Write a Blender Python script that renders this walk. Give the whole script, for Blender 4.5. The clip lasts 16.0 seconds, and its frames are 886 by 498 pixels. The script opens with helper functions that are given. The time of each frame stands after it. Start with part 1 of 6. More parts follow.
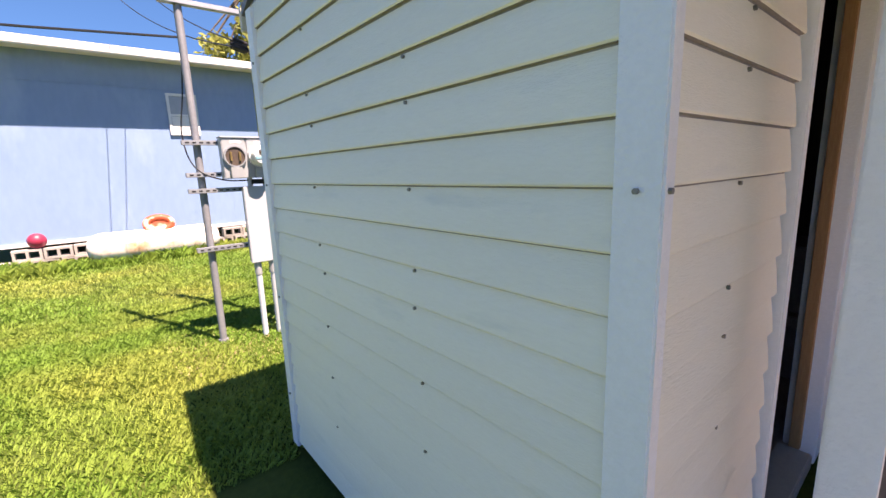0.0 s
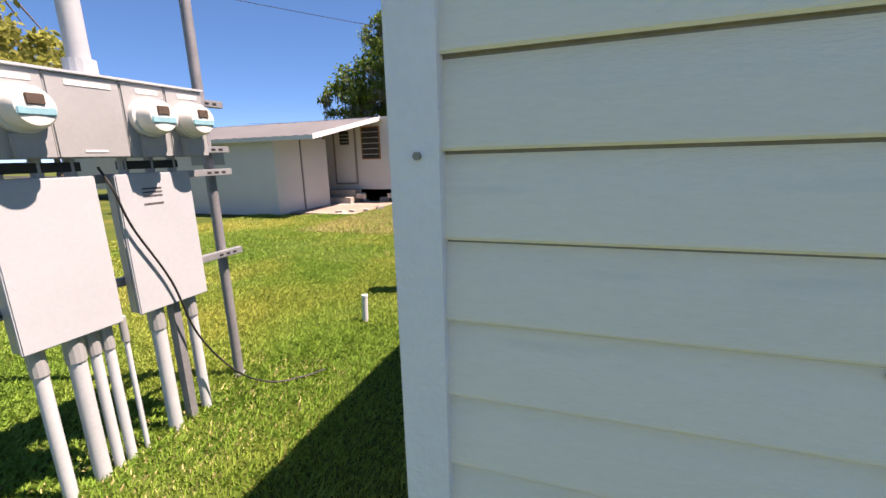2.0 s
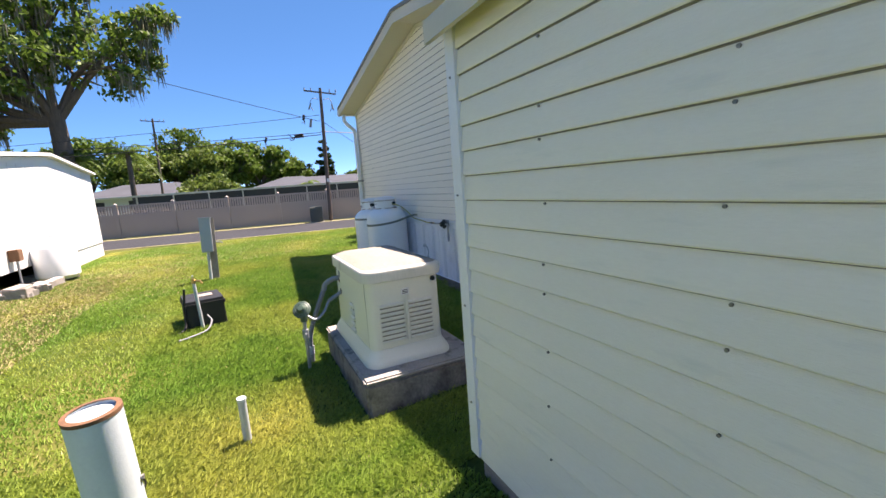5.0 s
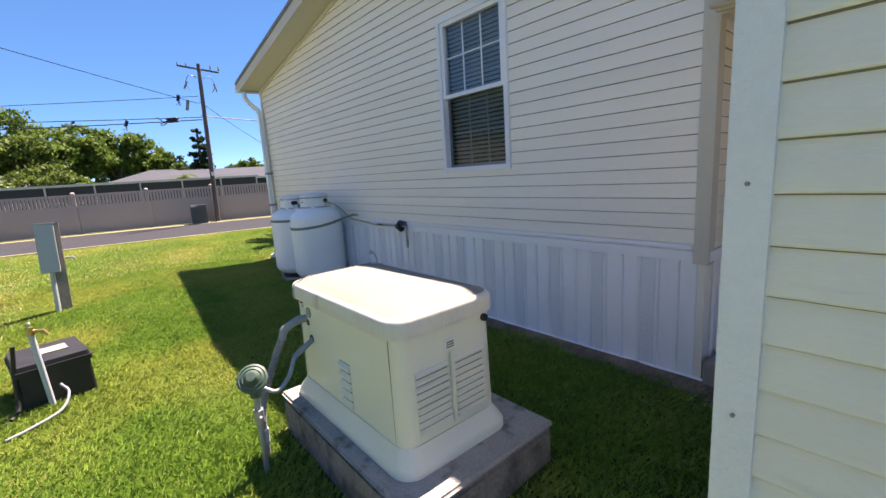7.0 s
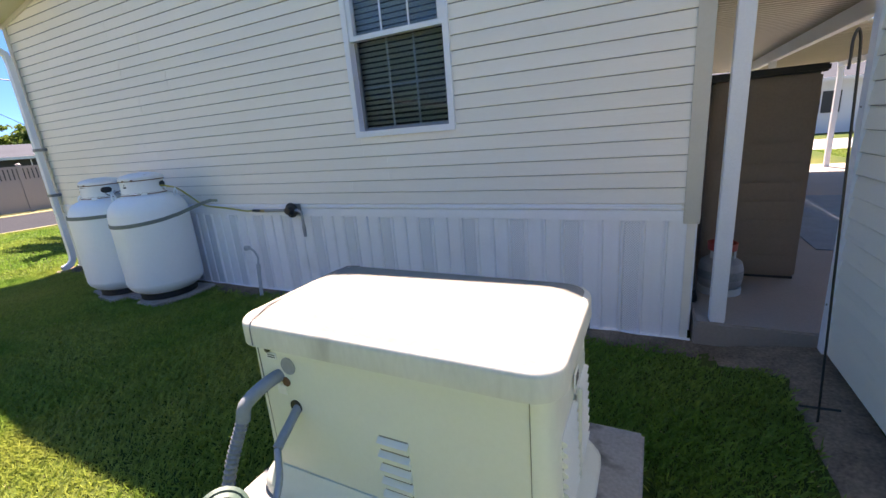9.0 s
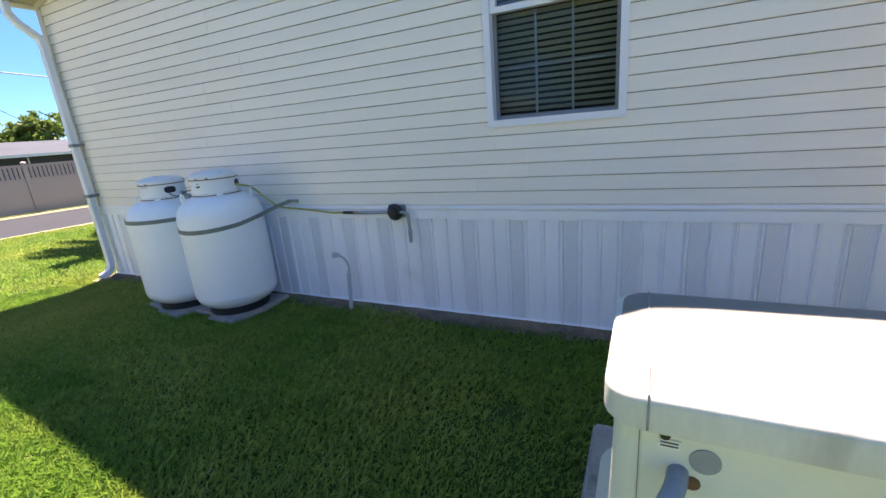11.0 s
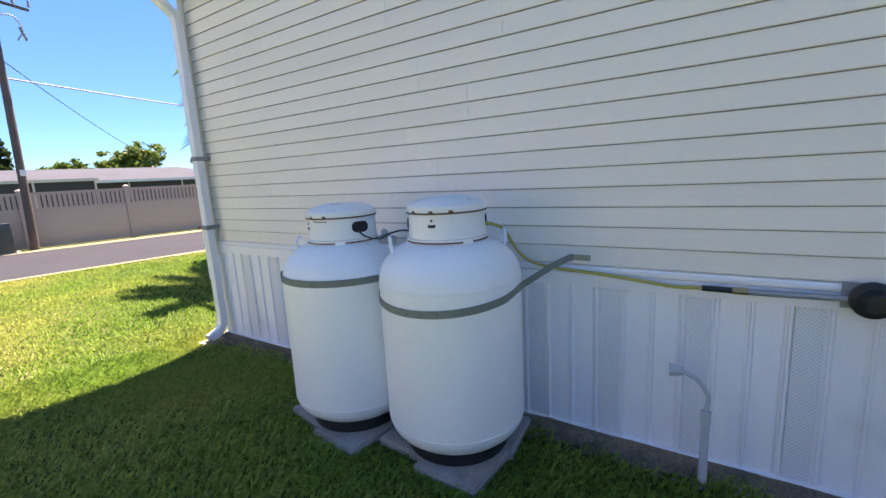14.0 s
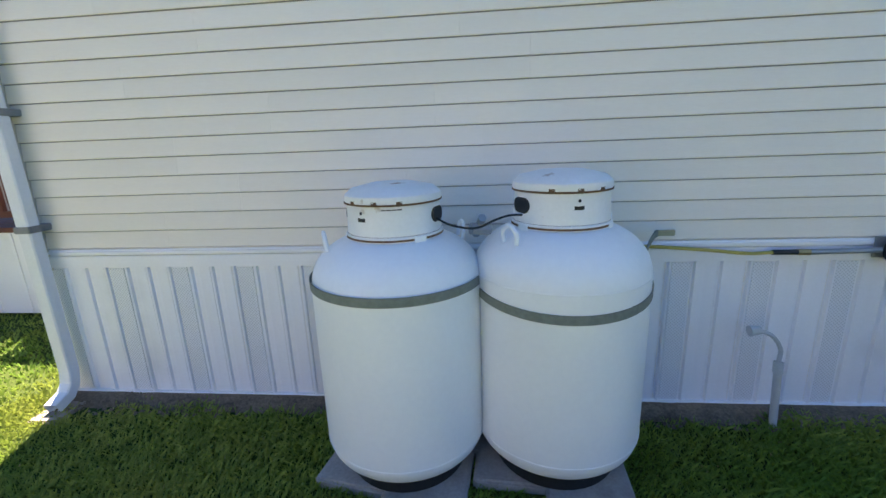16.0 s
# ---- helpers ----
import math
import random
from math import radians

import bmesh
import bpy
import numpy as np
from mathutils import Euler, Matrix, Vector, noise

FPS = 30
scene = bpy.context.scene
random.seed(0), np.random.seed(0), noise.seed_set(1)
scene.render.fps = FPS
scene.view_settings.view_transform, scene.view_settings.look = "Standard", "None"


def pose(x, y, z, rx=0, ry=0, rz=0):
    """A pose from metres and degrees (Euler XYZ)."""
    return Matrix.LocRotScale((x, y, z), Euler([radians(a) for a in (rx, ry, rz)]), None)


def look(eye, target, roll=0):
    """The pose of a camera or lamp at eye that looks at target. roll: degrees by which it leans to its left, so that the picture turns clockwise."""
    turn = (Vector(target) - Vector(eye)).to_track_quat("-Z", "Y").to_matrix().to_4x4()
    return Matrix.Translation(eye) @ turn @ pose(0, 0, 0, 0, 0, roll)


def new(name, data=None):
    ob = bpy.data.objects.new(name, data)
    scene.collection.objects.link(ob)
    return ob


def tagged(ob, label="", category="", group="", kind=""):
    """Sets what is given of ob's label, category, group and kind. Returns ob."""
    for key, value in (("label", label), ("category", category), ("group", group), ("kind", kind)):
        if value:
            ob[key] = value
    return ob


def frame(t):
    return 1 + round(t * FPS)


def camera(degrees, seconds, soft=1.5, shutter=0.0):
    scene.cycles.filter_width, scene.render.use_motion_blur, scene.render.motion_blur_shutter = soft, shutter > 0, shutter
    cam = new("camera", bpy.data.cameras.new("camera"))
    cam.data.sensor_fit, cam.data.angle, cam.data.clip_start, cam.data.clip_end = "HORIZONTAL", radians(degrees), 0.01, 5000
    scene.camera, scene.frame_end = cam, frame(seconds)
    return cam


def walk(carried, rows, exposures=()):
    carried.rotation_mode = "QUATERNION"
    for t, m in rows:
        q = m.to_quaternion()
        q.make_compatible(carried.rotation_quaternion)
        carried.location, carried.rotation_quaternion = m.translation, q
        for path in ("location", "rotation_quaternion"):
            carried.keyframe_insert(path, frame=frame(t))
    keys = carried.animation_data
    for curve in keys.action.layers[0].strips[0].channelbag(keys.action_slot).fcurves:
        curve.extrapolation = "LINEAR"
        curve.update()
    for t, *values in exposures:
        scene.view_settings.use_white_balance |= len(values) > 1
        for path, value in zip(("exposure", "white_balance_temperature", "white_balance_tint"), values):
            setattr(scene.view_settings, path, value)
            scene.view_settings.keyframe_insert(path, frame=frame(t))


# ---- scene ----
cam = camera(92.8, 16.0)
PATH = [
    (0, (-0.084, 0.006, 1.495), (1.152, 1.534, 1.123), -2.1),
    (0.5, (-0.161, 0.52, 1.505), (1.211, 1.924, 1.123), -1.7),
    (1, (-0.092, 1.07, 1.485), (1.435, 2.302, 1.096), -1.4),
    (1.5, (-0.048, 1.576, 1.463), (1.638, 2.572, 1.054), -1.3),
    (2, (0.056, 1.913, 1.451), (1.888, 2.586, 1.014), -1.7),
    (2.5, (0.319, 2.254, 1.461), (2.231, 2.579, 0.973), -2.4),
    (3, (0.501, 2.542, 1.493), (2.426, 2.392, 0.97), -3.1),
    (3.5, (0.834, 2.722, 1.497), (2.704, 2.21, 1.007), -4.0),
    (4, (1.159, 2.895, 1.528), (2.994, 2.198, 1.143), -4.2),
    (4.2, (1.305, 2.962, 1.53), (3.13, 2.223, 1.18), -4.3),
    (6.3, (3.005, 3.302, 1.484), (4.66, 2.237, 1.128), -3.2),
    (6.5, (3.173, 3.282, 1.493), (4.791, 2.159, 1.14), -3.2),
    (7, (3.483, 3.315, 1.518), (4.994, 2.055, 1.16), -3.7),
    (7.5, (3.81, 3.382, 1.497), (5.197, 1.991, 1.119), -4.2),
    (8, (4.196, 3.322, 1.447), (5.425, 1.799, 1.035), -4.5),
    (8.2, (4.332, 3.292, 1.455), (5.49, 1.718, 1.027), -4.5),
    (10.3, (5.445, 3.403, 1.514), (6.085, 1.617, 0.88), -4.9),
    (10.5, (5.596, 3.388, 1.502), (6.283, 1.613, 0.888), -4.7),
    (11, (6.052, 3.35, 1.525), (6.902, 1.623, 0.983), -4.9),
    (11.5, (6.445, 3.127, 1.523), (7.497, 1.486, 1.077), -4.9),
    (12, (6.896, 2.995, 1.544), (8.181, 1.498, 1.219), -4.0),
    (12.5, (7.352, 2.837, 1.548), (8.744, 1.428, 1.267), -4.2),
    (13, (7.797, 2.574, 1.522), (9.15, 1.129, 1.237), -4.8),
    (13.5, (8.196, 2.525, 1.473), (9.413, 0.968, 1.165), -3.4),
    (14, (8.595, 2.486, 1.455), (9.664, 0.833, 1.103), -3.2),
    (14.5, (9.043, 2.392, 1.468), (9.933, 0.65, 1.052), -3.5),
    (15, (9.446, 2.452, 1.454), (10.124, 0.624, 1.007), -3.3),
    (15.5, (9.782, 2.486, 1.474), (10.226, 0.595, 0.997), -2.9),
    (16, (10.119, 2.458, 1.475), (10.308, 0.53, 0.979), -2.2),
]
walk(cam, [(t, look(eye, target, roll)) for t, eye, target, roll in PATH],
     [(0.0, 1.97, 7850, 34), (1.0, 1.79, 7900, 35), (1.5, 1.68, 7950, 35.5), (2.0, 1.7, 7900, 34), (2.5, 1.87, 7600, 30), (3.0, 1.9, 7450, 27),
      (4.0, 1.93, 7300, 26), (7.0, 2.01, 7520, 30), (8.5, 2.23, 7480, 30), (10.3, 2.32, 7330, 27), (11.5, 2.5, 7400, 28), (12.5, 2.41, 7520, 31),
      (14.0, 2.44, 7520, 31), (16.0, 2.46, 7420, 25)])

# ---- world, sun, exposure ----
SUN_DIR = Vector((0.17, -0.465, 1.0)).normalized()      # towards the sun
world = bpy.data.worlds.new("world")
scene.world = world
world.use_nodes = True
wn = world.node_tree
wn.nodes.clear()
sky = wn.nodes.new("ShaderNodeTexSky")
sky.sky_type = "NISHITA"
sky.sun_disc = False
sky.sun_elevation = math.asin(SUN_DIR.z)
sky.sun_rotation = math.atan2(SUN_DIR.x, SUN_DIR.y)
sky.altitude = 7000
sky.air_density, sky.dust_density, sky.ozone_density = 0.7, 0.0, 1.8
bg = wn.nodes.new("ShaderNodeBackground")
bg.inputs["Strength"].default_value = 0.15
wo = wn.nodes.new("ShaderNodeOutputWorld")
tint = wn.nodes.new("ShaderNodeMix")
tint.data_type, tint.blend_type = "RGBA", "MULTIPLY"
tint.inputs[0].default_value = 1.0
tint.inputs[7].default_value = (0.76, 0.88, 1.0, 1)
wn.links.new(sky.outputs[0], tint.inputs[6])
depth = wn.nodes.new("ShaderNodeHueSaturation")
depth.inputs["Saturation"].default_value = 1.4
even = wn.nodes.new("ShaderNodeGamma")       # a flatter sky from zenith to horizon
even.inputs["Gamma"].default_value = 0.62
wn.links.new(tint.outputs[2], even.inputs[0])
wn.links.new(even.outputs[0], depth.inputs["Color"])
wn.links.new(depth.outputs[0], bg.inputs[0])
wn.links.new(bg.outputs[0], wo.inputs[0])
sun_data = bpy.data.lights.new("sun", "SUN")
sun_data.energy, sun_data.angle, sun_data.color = 4.7, radians(0.53), (1.0, 0.96, 0.87)
sun = new("sun", sun_data)
sun.matrix_world = look(SUN_DIR * 60, (0, 0, 0))


# ---- materials ----
def mat(name, c1, c2=None, rough=0.5, metal=0.0, scale=3.0, fine=60.0, bump=0.15, bscale=150.0, vary=0.06,
        coords="Position", stretch=(1, 1, 1), stain=None, stain_at=(0.55, 0.75), stain_scale=2.0, island=0.0,
        spec=0.5, thin=0.0, rvar=0.12):
    """A procedural surface: two tones mixed by coarse and fine noise, optional stains, relief and uneven gloss."""
    m = bpy.data.materials.new(name)
    m.use_nodes = True
    t = m.node_tree
    N, L = t.nodes, t.links
    b = N["Principled BSDF"]
    c2 = c2 or tuple(v * 0.82 for v in c1)
    if coords == "Position":
        src = N.new("ShaderNodeNewGeometry").outputs["Position"]
    else:
        src = N.new("ShaderNodeTexCoord").outputs["Object"]
    mp = N.new("ShaderNodeMapping")
    mp.inputs["Scale"].default_value = stretch
    L.new(src, mp.inputs[0])

    def nz(sc, detail=4):
        n = N.new("ShaderNodeTexNoise")
        n.inputs["Scale"].default_value, n.inputs["Detail"].default_value = sc, detail
        L.new(mp.outputs[0], n.inputs["Vector"])
        return n.outputs["Fac"]

    coarse, grain = nz(scale), nz(fine, 3)
    mixf = N.new("ShaderNodeMath")
    mixf.operation = "MULTIPLY_ADD"
    L.new(grain, mixf.inputs[0])
    mixf.inputs[1].default_value = 0.5
    half = N.new("ShaderNodeMath")
    half.operation = "MULTIPLY"
    half.inputs[1].default_value = 0.5
    L.new(coarse, half.inputs[0])
    L.new(half.outputs[0], mixf.inputs[2])
    ramp = N.new("ShaderNodeValToRGB")
    ramp.color_ramp.elements[0].position, ramp.color_ramp.elements[1].position = 0.32, 0.68
    ramp.color_ramp.elements[0].color, ramp.color_ramp.elements[1].color = (*c2, 1), (*c1, 1)
    L.new(mixf.outputs[0], ramp.inputs[0])
    col = ramp.outputs[0]
    if stain:
        sf = N.new("ShaderNodeMapRange")
        sf.inputs[1].default_value, sf.inputs[2].default_value = stain_at
        L.new(nz(stain_scale, 8), sf.inputs[0])
        mx = N.new("ShaderNodeMix")
        mx.data_type = "RGBA"
        L.new(sf.outputs[0], mx.inputs[0])
        L.new(col, mx.inputs[6])
        mx.inputs[7].default_value = (*stain, 1)
        col = mx.outputs[2]
    if vary or island:
        if island:
            rnd = N.new("ShaderNodeNewGeometry").outputs["Random Per Island"]
        else:
            rnd = N.new("ShaderNodeObjectInfo").outputs["Random"]
        amount = island or vary
        mr = N.new("ShaderNodeMapRange")
        mr.inputs[3].default_value, mr.inputs[4].default_value = 1 - amount, 1 + amount
        L.new(rnd, mr.inputs[0])
        hs = N.new("ShaderNodeHueSaturation")
        L.new(mr.outputs[0], hs.inputs["Value"])
        L.new(col, hs.inputs["Color"])
        col = hs.outputs[0]
    L.new(col, b.inputs["Base Color"])
    rr = N.new("ShaderNodeMapRange")
    rr.inputs[3].default_value, rr.inputs[4].default_value = max(0.02, rough - rvar), min(1, rough + rvar)
    L.new(coarse, rr.inputs[0])
    L.new(rr.outputs[0], b.inputs["Roughness"])
    b.inputs["Metallic"].default_value = metal
    b.inputs["Specular IOR Level"].default_value = spec
    if bump:
        bp = N.new("ShaderNodeBump")
        bp.inputs["Strength"].default_value, bp.inputs["Distance"].default_value = bump, 0.004
        L.new(nz(bscale, 2), bp.inputs["Height"])
        L.new(bp.outputs[0], b.inputs["Normal"])
    if thin:                        # leaves and blades let light through
        tl, mixs = N.new("ShaderNodeBsdfTranslucent"), N.new("ShaderNodeMixShader")
        L.new(col, tl.inputs["Color"])
        mixs.inputs[0].default_value = thin
        L.new(b.outputs[0], mixs.inputs[1])
        L.new(tl.outputs[0], mixs.inputs[2])
        L.new(mixs.outputs[0], N["Material Output"].inputs["Surface"])
    return m


M = {}
M["shed_siding"] = mat("shed_siding", (0.84, 0.80, 0.70), (0.79, 0.75, 0.65), 0.45, scale=1.2, fine=30, bump=0.4, bscale=70,
                       stretch=(1, 1, 6), vary=0.02, stain=(0.62, 0.62, 0.56), stain_at=(0.62, 0.92), stain_scale=3)
M["house_siding"] = mat("house_siding", (0.87, 0.80, 0.70), (0.83, 0.76, 0.66), 0.42, scale=0.9, fine=25, bump=0.3, bscale=60,
                        stretch=(1, 1, 5), vary=0.025)
M["trim"] = mat("trim", (0.80, 0.81, 0.84), (0.74, 0.75, 0.78), 0.4, scale=3, bump=0.7, bscale=115, vary=0.0)
M["skirt"] = mat("skirt", (0.88, 0.88, 0.90), (0.84, 0.84, 0.86), 0.4, scale=2, bump=0.06, vary=0.02, stain=(0.62, 0.62, 0.6),
                 stain_at=(0.62, 0.95), stain_scale=1.5)
M["white_paint"] = mat("white_paint", (0.68, 0.68, 0.67), (0.61, 0.61, 0.60), 0.5, scale=1.5, bump=0.15, stain=(0.5, 0.5, 0.47),
                       stain_at=(0.6, 0.95), stain_scale=0.8, vary=0.0)
M["tank_white"] = mat("tank_white", (0.88, 0.90, 0.90), (0.84, 0.86, 0.87), 0.38, scale=4, fine=40, bump=0.08, bscale=40, vary=0.0)
M["collar_white"] = mat("collar_white", (0.82, 0.83, 0.83), (0.76, 0.77, 0.77), 0.42, scale=5, fine=60, bump=0.15, bscale=60, vary=0.0, stain=(0.34, 0.20, 0.11),
                        stain_at=(0.645, 0.72), stain_scale=9)
M["old_tank"] = mat("old_tank", (0.78, 0.75, 0.68), (0.72, 0.66, 0.55), 0.6, scale=3, bump=0.2, stain=(0.45, 0.24, 0.09),
                    stain_at=(0.50, 0.64), stain_scale=2.2, vary=0.0)
M["blue_wall"] = mat("blue_wall", (0.20, 0.305, 0.47), (0.17, 0.27, 0.43), 0.6, scale=0.8, fine=12, bump=0.2, vary=0.0,
                     stain=(0.27, 0.375, 0.52), stain_at=(0.58, 0.85), stain_scale=1.5, stretch=(1, 1, 0.35))
M["grass_soil"] = mat("grass_soil", (0.065, 0.095, 0.016), (0.035, 0.055, 0.01), 0.9, scale=1.1, fine=26, bump=1.0, bscale=55, vary=0.0,
                      stain=(0.13, 0.12, 0.03), stain_at=(0.50, 0.75), stain_scale=0.35, spec=0.15)
M["blade"] = mat("blade", (0.215, 0.345, 0.055), (0.115, 0.235, 0.03), 0.55, scale=0.5, fine=5, bump=0, vary=0.0, island=0.22, spec=0.3, thin=0.35,
                 stain=(0.45, 0.43, 0.10), stain_at=(0.44, 0.74), stain_scale=0.45)
M["dry_blade"] = mat("dry_blade", (0.45, 0.40, 0.19), (0.33, 0.28, 0.13), 0.7, scale=0.6, fine=5, bump=0, vary=0.0, island=0.3, spec=0.2)
M["dirt"] = mat("dirt", (0.31, 0.23, 0.165), (0.11, 0.08, 0.06), 0.95, scale=6, fine=60, bump=1.0, bscale=60, vary=0.05, spec=0.1)
M["asphalt"] = mat("asphalt", (0.047, 0.05, 0.058), (0.035, 0.037, 0.043), 0.95, scale=0.8, fine=80, bump=0.6, bscale=120, vary=0.0, spec=0.06)
M["concrete"] = mat("concrete", (0.42, 0.40, 0.38), (0.30, 0.28, 0.27), 0.9, scale=5, fine=70, bump=0.5, bscale=90, vary=0.04,
                    stain=(0.17, 0.15, 0.14), stain_at=(0.56, 0.8), stain_scale=4, spec=0.2)
M["old_concrete"] = mat("old_concrete", (0.28, 0.26, 0.245), (0.15, 0.14, 0.13), 0.95, scale=7, fine=50, bump=1.0, bscale=50, vary=0.06,
                        stain=(0.07, 0.06, 0.055), stain_at=(0.5, 0.72), stain_scale=6, spec=0.15)
M["pad_concrete"] = mat("pad_concrete", (0.38, 0.355, 0.33), (0.25, 0.235, 0.215), 0.92, scale=5, fine=60, bump=0.9, bscale=70, vary=0.0,
                        stain=(0.10, 0.09, 0.08), stain_at=(0.54, 0.70), stain_scale=7, spec=0.15)
M["slab"] = mat("slab", (0.32, 0.27, 0.235), (0.26, 0.22, 0.19), 0.85, scale=2, fine=50, bump=0.3, vary=0.0)
M["gen_body"] = mat("gen_body", (0.70, 0.71, 0.62), (0.665, 0.675, 0.585), 0.38, scale=2, fine=60, bump=0.12, bscale=250, vary=0.0)
M["gen_lid"] = mat("gen_lid", (0.28, 0.265, 0.23), (0.22, 0.205, 0.175), 0.7, scale=4, fine=60, bump=0.15, bscale=120, vary=0.0,
                   stain=(0.22, 0.205, 0.165), stain_at=(0.56, 0.78), stain_scale=18, stretch=(0.6, 1.4, 1), spec=0.12)
M["gen_rim"] = mat("gen_rim", (0.66, 0.65, 0.58), (0.56, 0.55, 0.48), 0.45, scale=6, bump=0.1, vary=0.0, stain=(0.22, 0.20, 0.16),
                   stain_at=(0.54, 0.8), stain_scale=5, stretch=(1, 1, 0.3))
M["galv"] = mat("galv", (0.36, 0.38, 0.40), (0.30, 0.32, 0.34), 0.5, metal=0.55, scale=9, bump=0.15, vary=0.05)
M["dark_galv"] = mat("dark_galv", (0.25, 0.26, 0.28), (0.19, 0.20, 0.215), 0.6, metal=0.3, scale=9, bump=0.15, vary=0.05)
M["panel_grey"] = mat("panel_grey", (0.40, 0.44, 0.47), (0.365, 0.40, 0.43), 0.45, metal=0.0, scale=3, bump=0.08, vary=0.03)
M["meter_grey"] = mat("meter_grey", (0.36, 0.38, 0.39), (0.32, 0.34, 0.35), 0.45, metal=0.2, scale=4, bump=0.1, vary=0.03)
M["pvc_grey"] = mat("pvc_grey", (0.46, 0.50, 0.53), (0.40, 0.44, 0.465), 0.55, scale=8, bump=0.1, vary=0.05)
M["pipe_pale"] = mat("pipe_pale", (0.55, 0.62, 0.66), (0.48, 0.55, 0.59), 0.55, scale=6, bump=0.15, vary=0.04)
M["black"] = mat("black", (0.016, 0.016, 0.017), (0.01, 0.01, 0.011), 0.55, scale=9, bump=0.15, vary=0.0)
M["rust"] = mat("rust", (0.20, 0.10, 0.05), (0.11, 0.055, 0.03), 0.9, scale=20, bump=0.6, vary=0.0)
M["strap"] = mat("strap", (0.21, 0.24, 0.21), (0.15, 0.17, 0.15), 0.7, scale=20, bump=0.3, vary=0.0)
M["strap_end"] = mat("strap_end", (0.36, 0.36, 0.24), (0.29, 0.29, 0.19), 0.7, scale=20, bump=0.3, vary=0.0)
M["yellow_hose"] = mat("yellow_hose", (0.50, 0.42, 0.10), (0.40, 0.33, 0.08), 0.5, scale=9, bump=0.1, vary=0.0)
M["brass"] = mat("brass", (0.55, 0.38, 0.16), (0.42, 0.28, 0.12), 0.4, metal=0.9, scale=30, bump=0.1, vary=0.0)
M["reg_green"] = mat("reg_green", (0.06, 0.105, 0.08), (0.04, 0.075, 0.058), 0.5, scale=20, bump=0.2, vary=0.0)
# dirty joints, and the shade line of each siding lap put into colour
M["grime_shade"] = mat("grime_shade", (0.30, 0.275, 0.275), (0.21, 0.195, 0.195), 0.8, scale=12, fine=80, bump=0.2, vary=0.0)
# darker than the body: louvre recess shade put into colour, panel joints too
M["louvre_gap"] = mat("louvre_gap", (0.26, 0.26, 0.21), (0.20, 0.20, 0.16), 0.7, scale=12, bump=0.1, vary=0.0)
M["deck_red"] = mat("deck_red", (0.16, 0.045, 0.025), (0.10, 0.028, 0.018), 0.7, scale=8, bump=0.3, vary=0.08)
M["conduit_grey"] = mat("conduit_grey", (0.28, 0.30, 0.32), (0.23, 0.25, 0.265), 0.55, scale=8, bump=0.1, vary=0.05)
M["screw"] = mat("screw", (0.30, 0.29, 0.27), (0.20, 0.19, 0.18), 0.5, metal=0.6, scale=60, bump=0.0, vary=0.1)
M["meter_face"] = mat("meter_face", (0.70, 0.71, 0.68), (0.62, 0.63, 0.60), 0.35, scale=20, bump=0.03, vary=0.0)
M["meter_blue"] = mat("meter_blue", (0.22, 0.46, 0.53), (0.18, 0.38, 0.45), 0.35, scale=20, bump=0.0, vary=0.0)
M["lcd"] = mat("lcd", (0.11, 0.085, 0.07), (0.08, 0.06, 0.05), 0.2, scale=30, bump=0.0, vary=0.0)
M["label"] = mat("label", (0.80, 0.80, 0.78), (0.72, 0.72, 0.70), 0.5, scale=30, bump=0.0, vary=0.0)
M["ink"] = mat("ink", (0.10, 0.09, 0.085), (0.06, 0.055, 0.05), 0.6, scale=30, bump=0.0, vary=0.0)
M["wood"] = mat("wood", (0.34, 0.18, 0.08), (0.24, 0.115, 0.05), 0.7, scale=6, fine=40, bump=0.4, stretch=(6, 6, 0.6), vary=0.05)
M["grey_wood"] = mat("grey_wood", (0.36, 0.32, 0.29), (0.22, 0.19, 0.17), 0.85, scale=6, fine=40, bump=0.6, stretch=(1, 4, 4), vary=0.12)
M["pole_wood"] = mat("pole_wood", (0.13, 0.10, 0.085), (0.075, 0.058, 0.05), 0.9, scale=6, fine=30, bump=0.6, stretch=(6, 6, 0.5), vary=0.05)
M["block"] = mat("block", (0.40, 0.37, 0.34), (0.26, 0.24, 0.22), 0.95, scale=8, fine=60, bump=0.8, bscale=70, vary=0.12, spec=0.15)
M["cab_brown"] = mat("cab_brown", (0.235, 0.19, 0.15), (0.195, 0.155, 0.12), 0.6, scale=4, bump=0.2, vary=0.0)
M["jug"] = mat("jug", (0.42, 0.55, 0.56), (0.34, 0.46, 0.48), 0.15, scale=6, bump=0.05, vary=0.0)
M["red"] = mat("red", (0.42, 0.05, 0.035), (0.33, 0.035, 0.03), 0.5, scale=9, bump=0.1, vary=0.0)
M["ball"] = mat("ball", (0.36, 0.03, 0.07), (0.27, 0.02, 0.05), 0.45, scale=9, bump=0.1, vary=0.0)
M["float_red"] = mat("float_red", (0.52, 0.085, 0.03), (0.40, 0.06, 0.025), 0.6, scale=9, bump=0.2, vary=0.0, stain=(0.66, 0.55, 0.42),
                     stain_at=(0.5, 0.62), stain_scale=6)
M["fence"] = mat("fence", (0.38, 0.325, 0.29), (0.35, 0.30, 0.265), 0.55, scale=1.0, bump=0.08, vary=0.03)
M["shingle"] = mat("shingle", (0.205, 0.21, 0.22), (0.155, 0.16, 0.168), 0.9, scale=2, fine=30, bump=0.6, bscale=25, vary=0.0)
M["soffit"] = mat("soffit", (0.58, 0.54, 0.46), (0.54, 0.50, 0.42), 0.5, scale=2, bump=0.06, vary=0.0)
